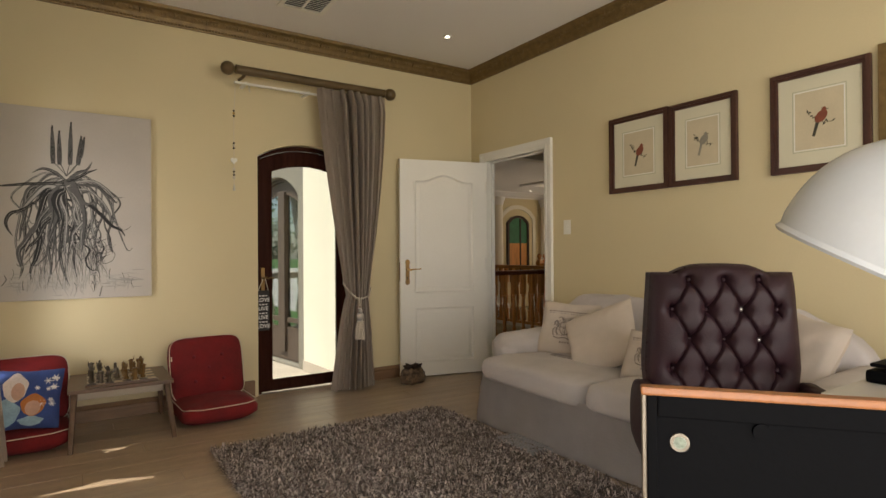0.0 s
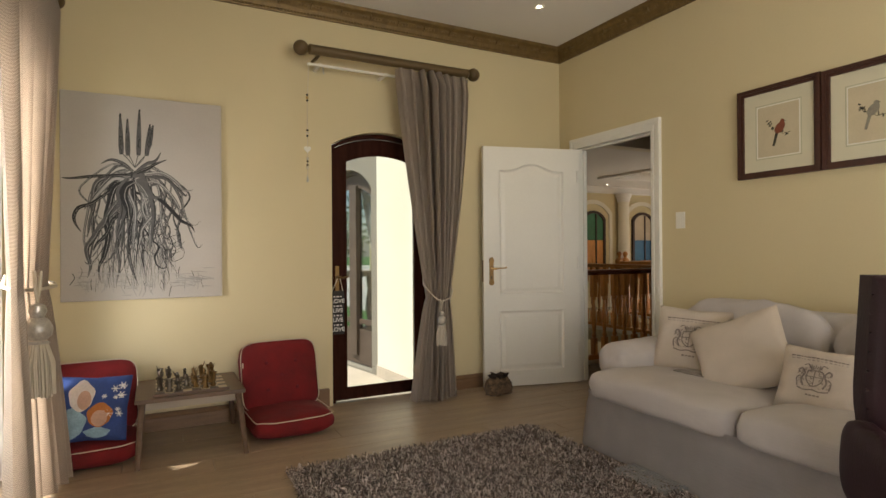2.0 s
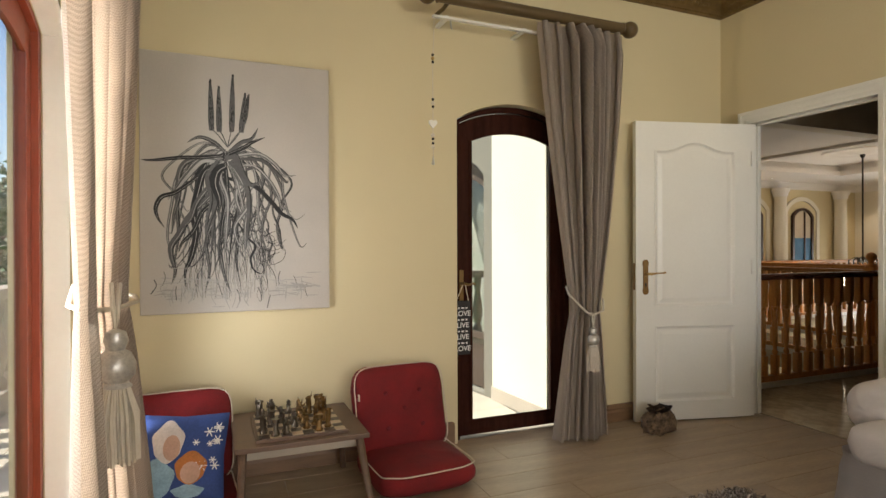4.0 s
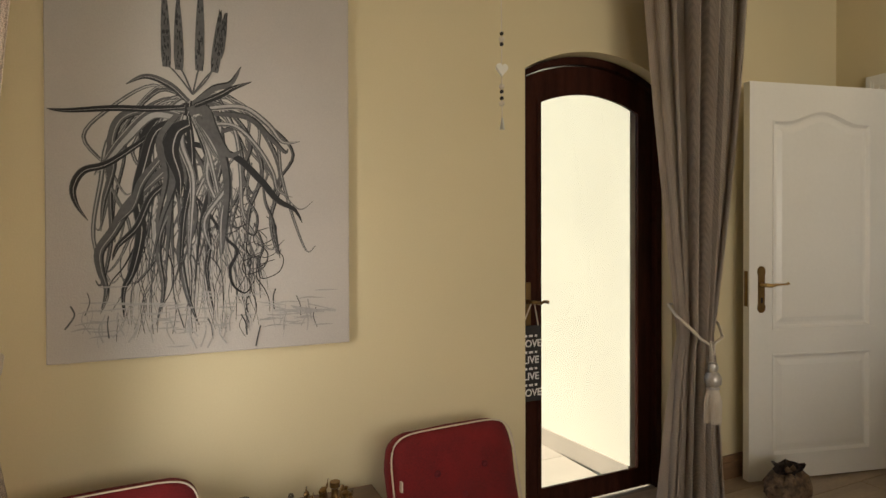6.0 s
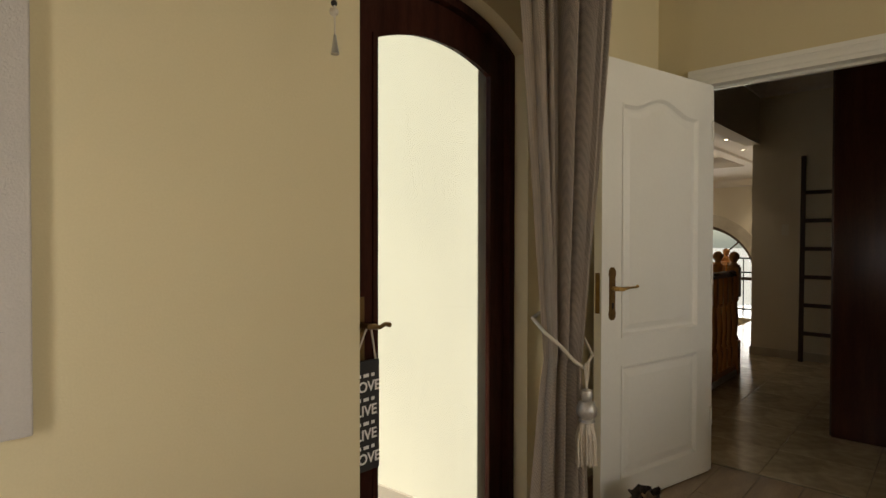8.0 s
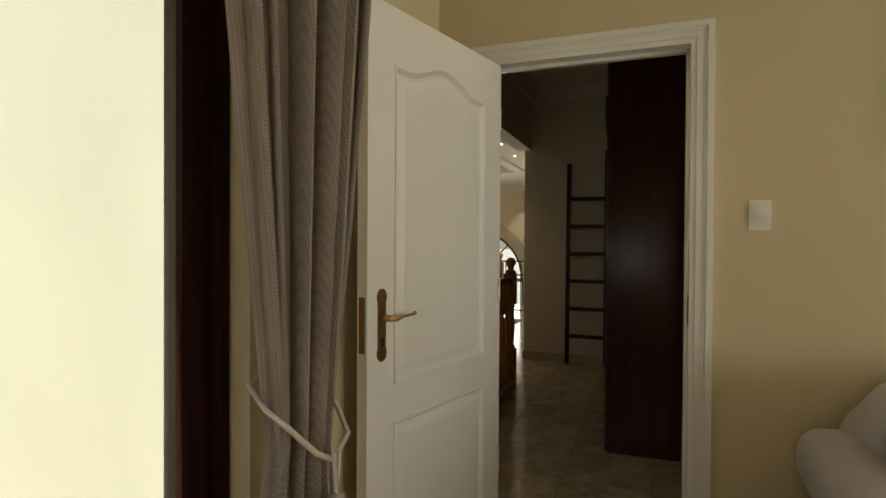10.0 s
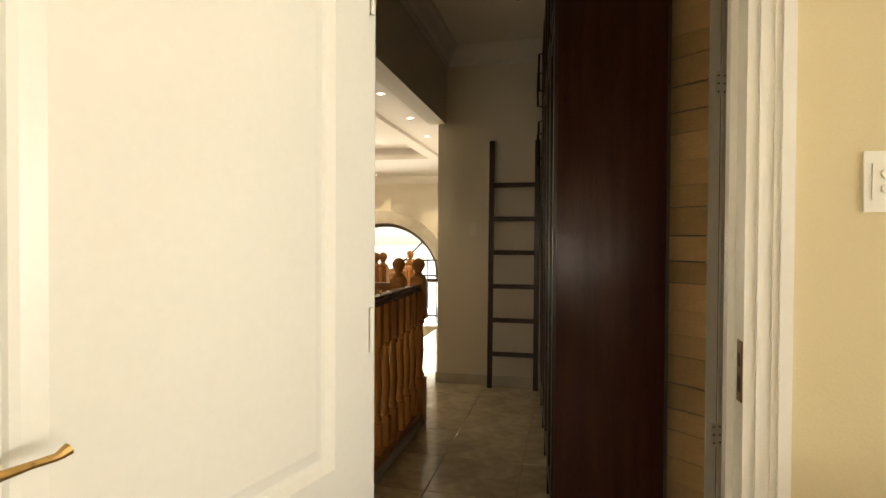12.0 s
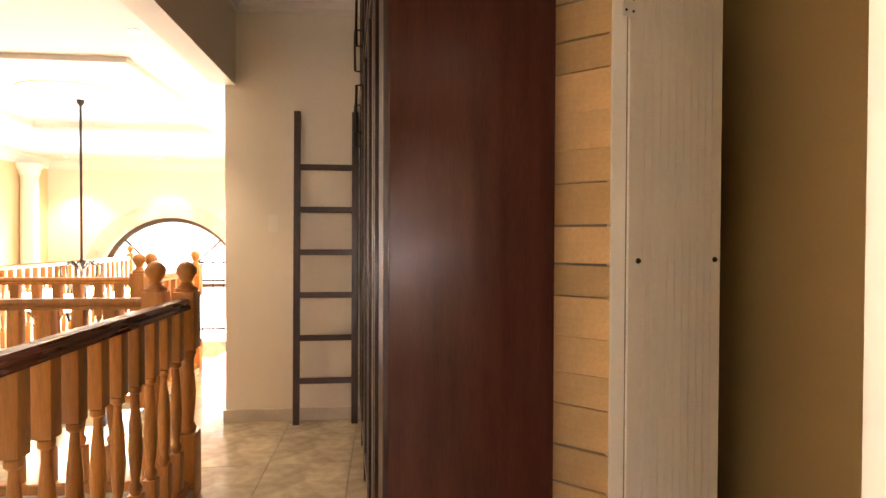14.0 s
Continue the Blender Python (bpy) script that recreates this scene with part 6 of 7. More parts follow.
def crest(parent, m, s, off):
    """A printed crest: shield, two supporters, crown and a line of small writing, as raised print."""
    bm = bmesh.new()
    def stroke(pts, w):
        rows = []
        for k, (a, b) in enumerate(pts):
            p, q = pts[max(0, k - 1)], pts[min(len(pts) - 1, k + 1)]
            d = Vector((q[0] - p[0], q[1] - p[1]))
            d = d.normalized() if d.length else Vector((1, 0))
            rows.append([m @ Vector(((a - d.y * w / 2) * s, off(a * s, b * s), (b + d.x * w / 2) * s)), m @ Vector(((a + d.y * w / 2) * s, off(a * s, b * s), (b - d.x * w / 2) * s))])
        grid_sheet(bm, rows)
    stroke(curve_pts([(-0.2, 0.2), (-0.2, -0.1), (0, -0.28), (0.2, -0.1), (0.2, 0.2), (-0.2, 0.2)], 30), 0.035)
    stroke([(0, 0.2), (0, -0.26)], 0.025)
    stroke([(-0.2, 0.02), (0.2, 0.02)], 0.025)
    for sg in (-1, 1):
        stroke(curve_pts([(sg * 0.26, -0.3), (sg * 0.34, -0.1), (sg * 0.27, 0.1), (sg * 0.36, 0.25), (sg * 0.44, 0.18), (sg * 0.4, 0.1)], 26), 0.05)
        stroke(curve_pts([(sg * 0.42, -0.32), (sg * 0.46, -0.1), (sg * 0.36, 0.0)], 14), 0.04)
        stroke(curve_pts([(sg * 0.1, 0.26), (sg * 0.2, 0.4), (sg * 0.32, 0.36)], 14), 0.03)
    rnd = random.Random(6)
    for k in range(60):
        a, b = rnd.uniform(-0.4, 0.4), rnd.uniform(-0.3, 0.3)
        c = rnd.uniform(0, 6.28)
        stroke(curve_pts([(a, b), (a + 0.04 * math.cos(c), b + 0.04 * math.sin(c)), (a + 0.07 * math.cos(c + 0.9), b + 0.07 * math.sin(c + 0.9))], 6), rnd.uniform(0.008, 0.022))
    for k in range(7):
        a = -0.15 + 0.05 * k
        stroke([(a, 0.27), (a * 1.2, 0.37 + 0.03 * (k % 2))], 0.028)
    stroke(curve_pts([(-0.42, -0.36), (-0.2, -0.42), (0, -0.38), (0.2, -0.42), (0.42, -0.36)], 20), 0.04)
    rnd = random.Random(2)
    x = -0.75
    while x < 0.75:
        w = rnd.uniform(0.04, 0.12)
        stroke([(x, 0.62), (x + w, 0.625)], 0.045)
        stroke([(x + 0.02, 0.54), (x + w, 0.545)], 0.02)
        x += w + 0.03
    x = -0.15
    while x < 0.2:
        stroke([(x, -0.56), (x + 0.07, -0.555)], 0.05)
        x += 0.1
    part("printed_crest", bm, PRINT, parent, "faded charcoal crest print")


def scatter_cushion(x, y, z, w, h, thick, lean, turn, spin, label, printed=False, mat=None, name="cushion"):
    m = pose(x, y, z) @ Matrix.Rotation(radians(-90 + turn), 4, "Z") @ Matrix.Rotation(radians(-lean), 4, "X") @ Matrix.Rotation(radians(spin), 4, "Y")
    ob = thing(name, (x, y, z - h / 2), label, "cushion", "scatter cushions")
    sd = x * 7 + y * 3
    part("cover", cushion(bmesh.new(), w, h, thick, m, seed=sd), mat or PILLOW_CLOTH, ob, smooth=True)
    if printed:
        def off(a, b):
            a, b = a / (w / 2), b / (h / 2)
            full = (max(0, 1 - a ** 4) * max(0, 1 - b ** 4)) ** 0.55
            crease = 0.012 * noise.noise(Vector((a * 1.8 + sd, b * 1.8, -1))) + 0.006 * noise.noise(Vector((a * 5 + sd, b * 5, -1)))
            return -(thick / 2 * full + crease * full) - 0.003
        crest(ob, m, w * 0.44, off)
    return ob, m
scatter_cushion(3.045, 2.93, 0.605, 0.43, 0.42, 0.14, 24, 26, 3, "natural linen cushion printed with a dark crest on sofa", True)
scatter_cushion(2.96, 2.55, 0.60, 0.48, 0.46, 0.15, 34, 10, -28, "plain natural linen cushion leaning on the sofa back")
scatter_cushion(2.87, 2.11, 0.55, 0.33, 0.31, 0.15, 24, 14, 4, "small linen cushion printed with a crest on sofa", True)
scatter_cushion(3.04, 1.80, 0.62, 0.47, 0.47, 0.15, 26, -6, -18, "plain natural linen cushion leaning on the sofa back")
scatter_cushion(3.12, 1.45, 0.64, 0.42, 0.42, 0.14, 20, -20, 10, "plain natural linen cushion leaning on the sofa back")
MAGAZINE = material("printed paper", (0.30, 0.27, 0.25), 0.5, spots=0.5, scale=30)
bm = boxed(2.80, 2.86, 2.66, 2.86, 0.468, 0.476, 0.002)
single("magazine", bm, MAGAZINE, "thin folded magazine lying on the sofa seat", "magazine")

# Grey ribbed floor grille beside the sofa.
GRILLE = material("grey painted metal", (0.32, 0.32, 0.33), 0.5, 0.2, spots=0.1)
grille = thing("floor_grille", (2.42, 2.62, 0.0), "grey slatted floor grille in front of the sofa", "grille")
part("frame", boxed(2.27, 2.43, 2.46, 2.80, -0.006, 0.03, 0.002), GRILLE, grille)
for k in range(5):
    part("slat", boxed(2.28 + 0.03 * k, 2.302 + 0.03 * k, 2.47, 2.79, 0.029, 0.036, 0.002), GRILLE, grille)

# Red floor chairs.
TUFT = material("dark tuft", (0.12, 0.006, 0.009), 0.9)
def floor_chair(x, y, turn, group="red floor chairs", label="low red velvet floor chair with cream piping"):
    ob = thing("floor_chair", (0, 0, 0), label, "chair", group)
    bm = puff(bmesh.new(), 0.52, 0.49, 0.17, Matrix.Translation((0, 0.035, 0.085)), 6.5, 0.2, wrinkle=0.012, seed=1)
    seat = part("seat", bm, RED_CLOTH, ob, smooth=True)
    line = []
    for k in range(41):
        a = 2 * math.pi * k / 40
        c, s_ = math.cos(a), math.sin(a)
        line.append((math.copysign(abs(c) ** (2 / 6.5), c) * 0.255, 0.035 + math.copysign(abs(s_) ** (2 / 6.5), s_) * 0.24, 0.138 + 0.004 * math.sin(5 * a)))
    part("piping", tube(bmesh.new(), line, 0.0032, 6), PIPING, seat, "cream piping")
    m = Matrix.Translation((0, 0.245, 0.345)) @ Matrix.Rotation(radians(-14), 4, "X") @ Matrix.Rotation(radians(90), 4, "X")
    bm = puff(bmesh.new(), 0.53, 0.50, 0.15, m, 6.0, 0.25, wrinkle=0.012, seed=4)
    back = part("backrest", bm, RED_CLOTH, ob, smooth=True)
    line = []
    for k in range(41):
        a = 2 * math.pi * k / 40
        c, s_ = math.cos(a), math.sin(a)
        line.append(m @ Vector((math.copysign(abs(c) ** (2 / 6), c) * 0.262, math.copysign(abs(s_) ** (2 / 6), s_) * 0.247, 0.042)))
    part("piping", tube(bmesh.new(), line, 0.0032, 6), PIPING, back, "cream piping")
    for u, v in ((-0.1, 0.09), (0.1, 0.09), (0, 0), (-0.1, -0.1), (0.1, -0.1)):
        bm = bmesh.new()
        bmesh.ops.create_uvsphere(bm, u_segments=10, v_segments=6, radius=0.013, matrix=m @ Matrix.Translation((u, v, 0.072)) @ Matrix.Scale(0.5, 4, (0, 0, 1)))
        part("button", bm, TUFT, back, smooth=True)
    part("tag", boxed(-0.268, -0.262, 0.14, 0.155, 0.44, 0.475), PIPING, back)
    return ob
red = floor_chair(0, 0, 0)
red.matrix_basis = pose(0.95, 4.31, 0, 0, 0, 4) @ Matrix.Diagonal((0.98, 1, 0.93, 1))
left_red = copy_thing(red, pose(-0.155, 4.31, 0, 0, 0, 4) @ Matrix.Diagonal((0.98, 1, 0.93, 1)))
tagged(left_red, "low red velvet floor chair holding a blue cushion")
# Blue printed cushion with plain shapes on it.
BLUE_CLOTH = material("deep blue cushion cloth", (0.03, 0.06, 0.20), 0.85, spots=0.35, scale=9)
PALE_CLOTH = material("pale cushion print", (0.62, 0.55, 0.50), 0.85, spots=0.2, scale=14)
ORANGE_CLOTH = material("orange cushion print", (0.42, 0.15, 0.04), 0.85, spots=0.3, scale=14)
blue, bmx = scatter_cushion(-0.13, 4.24, 0.31, 0.36, 0.36, 0.12, 24, 88, 4, "deep blue printed cushion standing on red chair", False, BLUE_CLOTH)
def on_blue(a, b, lift):
    u, v, sd = a / 0.18, b / 0.18, -0.13 * 7 + 4.24 * 3
    full = (max(0, 1 - u ** 4) * max(0, 1 - v ** 4)) ** 0.55
    crease = 0.012 * noise.noise(Vector((u * 1.8 + sd, v * 1.8, -1))) + 0.006 * noise.noise(Vector((u * 5 + sd, v * 5, -1)))
    return bmx @ Vector((a, -full * (0.06 + crease) - lift, b))
def print_shape(cx, cz, rx, rz, mat, lift, wave=0.0):
    bm = bmesh.new()
    rows = [[on_blue(cx + rx * q / 5 * math.cos(a) * (1 + wave * math.sin(5 * a)), cz + rz * q / 5 * math.sin(a) * (1 + wave * math.cos(4 * a)), lift) for a in [2 * math.pi * k / 28 for k in range(28)]] for q in (0.05, 1, 2, 3, 4, 5)]
    grid_sheet(bm, rows, True)
    part("print_shape", bm, mat, blue, smooth=True)
SKIN_CLOTH = material("beige cushion print", (0.50, 0.31, 0.22), 0.85, spots=0.2, scale=14)
ICE_CLOTH = material("ice blue cushion print", (0.25, 0.38, 0.46), 0.85, spots=0.3, scale=14)
print_shape(-0.085, -0.085, 0.07, 0.075, ICE_CLOTH, 0.0015, 0.08)
print_shape(-0.05, 0.06, 0.06, 0.08, PALE_CLOTH, 0.0025, 0.08)
print_shape(-0.035, 0.035, 0.032, 0.05, SKIN_CLOTH, 0.0035)
print_shape(0.045, -0.045, 0.06, 0.062, ORANGE_CLOTH, 0.0045, 0.06)
print_shape(0.045, -0.065, 0.038, 0.042, SKIN_CLOTH, 0.0055)
print_shape(0.04, -0.135, 0.06, 0.025, ICE_CLOTH, 0.0035, 0.1)
rnd = random.Random(4)
for k in range(13):
    cx, cz, r = rnd.uniform(0.03, 0.15), rnd.uniform(-0.06, 0.15), rnd.uniform(0.010, 0.022)
    bm = bmesh.new()
    for a in range(3):
        q = a * math.pi / 3
        tube(bm, [on_blue(cx + r * f * math.cos(q), cz + r * f * math.sin(q), 0.003) for f in (-1, 0, 1)], 0.0024, 4)
    part("snowflake", bm, WHITE_PAINT, blue)

# Low table between the chairs, chess board and men.
table = thing("low_table", (0.365, 4.4, 0), "low brown wooden table on splayed metal legs", "table")
part("tabletop", boxed(0.075, 0.655, 4.13, 4.68, 0.325, 0.347, 0.003), TABLE_WOOD, table)
# Added pale board, standing in for the wall strip visible below the tabletop.
part("wall_strip", boxed(0.11, 0.62, 4.2, 4.66, 0.27, 0.326, 0.003), material("pale wall strip board", (0.42, 0.36, 0.28), 0.7, spots=0.1), table)
for x, fx in ((0.11, 0.09), (0.62, 0.645)):
    for y, fy in ((4.19, 4.02), (4.62, 4.66)):
        part("leg", tube(bmesh.new(), [(x, y, 0.325), (fx, fy, 0.0)], [0.02, 0.014], 8), TABLE_WOOD, table, smooth=True)
board = thing("chess_board", (0.365, 4.38, 0.347), "wooden chess board on the low table", "chess board")
BX, BY, SQ = 0.178, 4.185, 0.0475
part("frame", boxed(BX - 0.012, BX + 8 * SQ + 0.012, BY - 0.012, BY + 8 * SQ + 0.012, 0.347, 0.361, 0.002), TABLE_WOOD, board)
LIGHT_SQ = material("pale inlay", (0.50, 0.40, 0.28), 0.4, spots=0.15)
for i in range(8):
    for j in range(8):
        part("square", boxed(BX + SQ * i + 0.0005, BX + SQ * (i + 1) - 0.0005, BY + SQ * j + 0.0005, BY + SQ * (j + 1) - 0.0005, 0.36, 0.364), LIGHT_SQ if (i + j) % 2 else DARK_WOOD, board)
MAN = {"pawn": [(0.014, 0), (0.015, 0.006), (0.009, 0.012), (0.007, 0.03), (0.011, 0.034), (0.006, 0.038), (0.009, 0.046), (0.006, 0.053), (0.001, 0.055)],
       "bishop": [(0.016, 0), (0.017, 0.007), (0.010, 0.014), (0.008, 0.05), (0.013, 0.055), (0.007, 0.06), (0.010, 0.072), (0.004, 0.086), (0.001, 0.088)],
       "rook": [(0.016, 0), (0.017, 0.007), (0.011, 0.014), (0.010, 0.045), (0.015, 0.05), (0.015, 0.064), (0.01, 0.064)],
       "king": [(0.017, 0), (0.018, 0.008), (0.011, 0.016), (0.009, 0.05), (0.016, 0.06), (0.008, 0.066), (0.013, 0.082), (0.003, 0.09), (0.006, 0.097), (0.001, 0.1)]}
def chessman(kind, mat):
    bm = lathe(bmesh.new(), MAN.get(kind, MAN["pawn"]), None, 10)
    if kind in ("pawn", "knight", "king"):
        rnd = random.Random(len(kind))
        top = 0.05 if kind == "pawn" else 0.075
        tube(bm, [(-0.012, 0, top * 0.62), (0, 0.004, top * 0.75), (0.014, 0, top * 0.95), (0.02, 0, top * 1.2)], [0.004, 0.005, 0.004, 0.002], 5)
        if kind == "knight":
            tube(bm, [(0, 0, 0.02), (0, 0.003, 0.05), (-0.006, 0.0, 0.068), (-0.02, 0, 0.066)], [0.011, 0.012, 0.01, 0.005], 7)
    return mesh_of(kind, bm, mat, True)
rnd = random.Random(17)
order = ("rook", "knight", "bishop", "king", "king", "bishop", "knight", "rook")
for side, mat, cols in ((0, PEWTER, (0, 2)), (1, BRASS, (6, 4))):
    meshes = {k: chessman(k, mat) for k in ("pawn", "rook", "knight", "bishop", "king")}
    for row in range(8):
        for c, kind in ((cols[0], order[row]), (cols[1], "pawn")):
            c += rnd.choice((-1, 0, 0, 1)) if kind == "pawn" else rnd.choice((0, 0, 1)) * (1 - 2 * side)
            o = new("chess_man", meshes[kind])
            tagged(o, ("dark pewter" if not side else "worn gilt metal") + " figure chess man on the board", "chess piece", "chess men")
            o.matrix_basis = pose(BX + SQ * (c + 0.5), BY + SQ * (row + 0.5 + rnd.uniform(-0.15, 0.15)), 0.364, 0, 0, 37 * row + 180 * side) @ Matrix.Scale(1.15, 4)

# Patterned cloth door stop.
SPOTTED = material("spotted brown cloth", (0.13, 0.085, 0.05), 0.9, spots=0.9, scale=28, grain=60)
stop = thing("door_stop", (2.67, 4.42, 0), "spotted brown cloth bag door stop by white door", "door stop")
bm = puff(bmesh.new(), 0.23, 0.15, 0.15, Matrix.Translation((2.645, 4.445, 0.06)), 2.6, 0.0, wrinkle=0.03, seed=5)
part("bag", bm, SPOTTED, stop, smooth=True)
bm = bmesh.new()
rows = []
for q in range(5):
    rows.append([(2.645 + (0.03 + 0.012 * q) * (1 + 0.3 * math.sin(7 * a)) * math.cos(a), 4.445 + (0.024 + 0.009 * q) * math.sin(a), 0.118 + 0.011 * q + 0.010 * math.sin(5 * a + q)) for a in [2 * math.pi * k / 36 for k in range(36)]])
grid_sheet(bm, rows, True)
bmesh.ops.solidify(bm, geom=bm.faces[:], thickness=0.004)
part("gathered_neck", bm, material("dark spotted cloth", (0.05, 0.035, 0.028), 0.9, spots=0.9, scale=40), stop, smooth=True)

# ---- the shaggy rug ----
RX0, RX1, RY0, RY1 = 0.79, 2.36, 1.05, 3.60
RUG_BASE = material("grey rug backing", (0.10, 0.085, 0.08), 0.95, spots=0.3, scale=20)
SHAG = material("grey brown rug strands", (0.33, 0.28, 0.255), 0.7, spots=0.25, scale=12, island=0.8, bump=0)
SHAG_PALE = material("pale rug strands", (0.52, 0.45, 0.41), 0.6, spots=0.15, scale=12, island=0.4, bump=0)
SHAG_DARK = material("dark brown rug strands", (0.15, 0.115, 0.10), 0.8, spots=0.25, scale=12, island=0.6, bump=0)
rug = thing("rug", ((RX0 + RX1) / 2, (RY0 + RY1) / 2, 0), "shaggy grey-brown rug with long mixed strands", "rug")
part("backing", boxed(RX0, RX1, RY0, RY1, -0.001, 0.012, 0.004), RUG_BASE, rug)
rnd = random.Random(21)
verts, faces = [], []
for k in range(46000):
    x, y = rnd.uniform(RX0 - 0.012, RX1 + 0.012), rnd.uniform(RY0 - 0.012, RY1 + 0.012)
    if y < 2.0 and rnd.random() < 0.6:
        continue
    a = rnd.uniform(0, 6.283)
    reach = rnd.uniform(0.018, 0.06)
    h = rnd.uniform(0.015, 0.042)
    w = rnd.uniform(0.002, 0.0042)
    dx, dy = math.cos(a), math.sin(a)
    n = len(verts)
    verts += [(x - dy * w, y + dx * w, 0.008), (x + dy * w, y - dx * w, 0.008),
              (x + dx * reach * 0.4 - dy * w, y + dy * reach * 0.4 + dx * w, h), (x + dx * reach * 0.4 + dy * w, y + dy * reach * 0.4 - dx * w, h),
              (x + dx * reach, y + dy * reach, h * rnd.uniform(0.5, 1.0))]
    faces += [(n, n + 1, n + 3, n + 2), (n + 2, n + 3, n + 4)]
me = bpy.data.meshes.new("shag")
me.from_pydata(verts, [], faces)
for mat in (SHAG, SHAG_PALE, SHAG_DARK):
    me.materials.append(mat)
tones = [rnd.choice((0, 0, 1, 2, 2)) for _ in range(len(faces) // 2)]
me.polygons.foreach_set("material_index", [v for v in tones for _ in (0, 1)])
o = new("shag", me)
o.parent, o.matrix_parent_inverse = rug, rug.matrix_basis.inverted()
tagged(o, "long grey and brown strands", kind="stuff")

# ---- buttoned office chair ----
chair = thing("office_chair", (2.25, 1.36, 0), "aubergine leather office chair with deep buttoned back", "chair")
CHM = pose(2.235, 1.338, 0, 0, 0, -41)
BUT = []
for r in range(5):
    z = 0.60 + 0.114 * r
    for c in range(4 if r % 2 else 3):
        BUT.append(((c - (1.5 if r % 2 else 1.0)) * 0.126, z))
def back_edge(z):
    return lerp(0.255, 0.285, (z - 0.42) / 0.3) if z < 0.72 else lerp(0.285, 0.262, (z - 0.72) / 0.36)
def top_edge(a):
    return 1.082 + 0.035 * max(0, 1 - (a / 0.62) ** 4)
rows = []
N = 120
for j in range(N + 1):
    row = []
    for i in range(N + 1):
        a = -1 + 2 * i / N
        zt = 0.42 + (top_edge(a) - 0.42) * j / N
        x = a * back_edge(zt)
        bulge = 0.085 * (max(0, 1 - abs(a) ** 5) * max(0, 1 - abs(2 * j / N - 1) ** 8)) ** 0.5
        dent = 0
        for bx, bz in BUT:
            d2 = (x - bx) ** 2 + (zt - bz) ** 2
            dent += 0.03 * math.exp(-d2 / 0.0005) + 0.012 * math.exp(-d2 / 0.003)
        if abs(x) < 0.2 and 0.58 < zt < 1.07:
            u, v = x / 0.126, (zt - 0.60) / 0.114
            for q in ((u + v * 0.5), (u - v * 0.5)):
                f = abs(q - round(q))
                dent += 0.016 * math.exp(-(f / 0.035) ** 2)
        row.append(CHM @ Vector((x, -bulge + dent - 0.02, zt)))
    rows.append(row)
bm = bmesh.new()
grid_sheet(bm, rows)
back_rows = [[CHM @ Vector((a * back_edge(0.42 + (top_edge(a) - 0.42) * j / 12), 0.055, 0.42 + (top_edge(a) - 0.42) * j / 12)) for a in [-1 + 2 * i / 12 for i in range(13)]] for j in range(13)]
grid_sheet(bm, back_rows)
for front, rear in ((rows[0], back_rows[0]), (rows[-1], back_rows[-1]), ([r[0] for r in rows], [r[0] for r in back_rows]), ([r[-1] for r in rows], [r[-1] for r in back_rows])):
    fv, rv = [bm.verts.new(p) for p in front[:: N // 12]], [bm.verts.new(p) for p in rear]
    for k in range(12):
        bm.faces.new((fv[k], fv[k + 1], rv[k + 1], rv[k]))
bmesh.ops.remove_doubles(bm, verts=bm.verts, dist=0.0005)
backrest = part("backrest", bm, LEATHER, chair, "deep buttoned leather backrest", smooth=True)
for k, (bx, bz) in enumerate(BUT):
    bm = bmesh.new()
    bmesh.ops.create_uvsphere(bm, u_segments=10, v_segments=6, radius=0.0085, matrix=CHM @ Matrix.Translation((bx, -0.052, bz)))
    part("button", bm, STEEL if k in (1, 12, 9) else LEATHER, backrest, smooth=True)
bm = puff(bmesh.new(), 0.58, 0.56, 0.16, CHM @ Matrix.Translation((0, -0.22, 0.42)), 5, 0.3)
part("seat", bm, LEATHER, chair, smooth=True)
for sg in (-1, 1):
    m = CHM @ Matrix.Translation((sg * 0.30, -0.13, 0.53)) @ Matrix.Rotation(0.1, 4, "X")
    arm = part("armrest", puff(bmesh.new(), 0.085, 0.34, 0.27, m, 4, 0.1, 4, wrinkle=0.006), LEATHER, chair, "padded leather armrest", smooth=True)
    scroll = CHM @ Matrix.Translation((sg * 0.305, -0.315, 0.0))
    bm = boxed(-0.03, 0.03, -0.016, 0.016, 0.22, 0.585, 0.006, m=scroll)
    lathe(bm, [(0.030, -0.017), (0.038, -0.012), (0.038, 0.012), (0.030, 0.017)], scroll @ Matrix.Translation((0, 0, 0.60)) @ Matrix.Rotation(radians(90), 4, "X"), 20)
    part("arm_post", bm, DARK_WOOD, arm, "dark wooden arm front with scrolled top", smooth=True)
    part("arm_post_inlay", boxed(-0.016, 0.016, -0.021, -0.015, 0.25, 0.56, 0.003, m=scroll), LEATHER, arm)
part("column", lathe(bmesh.new(), [(0.03, 0.09), (0.03, 0.36)], CHM @ Matrix.Translation((0, -0.2, 0)), 12), IRON, chair)
for k in range(5):
    q = 2 * math.pi * k / 5 + 0.3
    leg = part("leg", tube(bmesh.new(), [CHM @ Vector((0, -0.2, 0.1)), CHM @ Vector((0.29 * math.cos(q), -0.2 + 0.29 * math.sin(q), 0.065))], [0.028, 0.02], 8), MAHOGANY, chair)
    bm = bmesh.new()
    bmesh.ops.create_uvsphere(bm, u_segments=12, v_segments=8, radius=0.03, matrix=CHM @ Matrix.Translation((0.29 * math.cos(q), -0.2 + 0.29 * math.sin(q), 0.03)))
    part("castor", bm, IRON, leg, smooth=True)

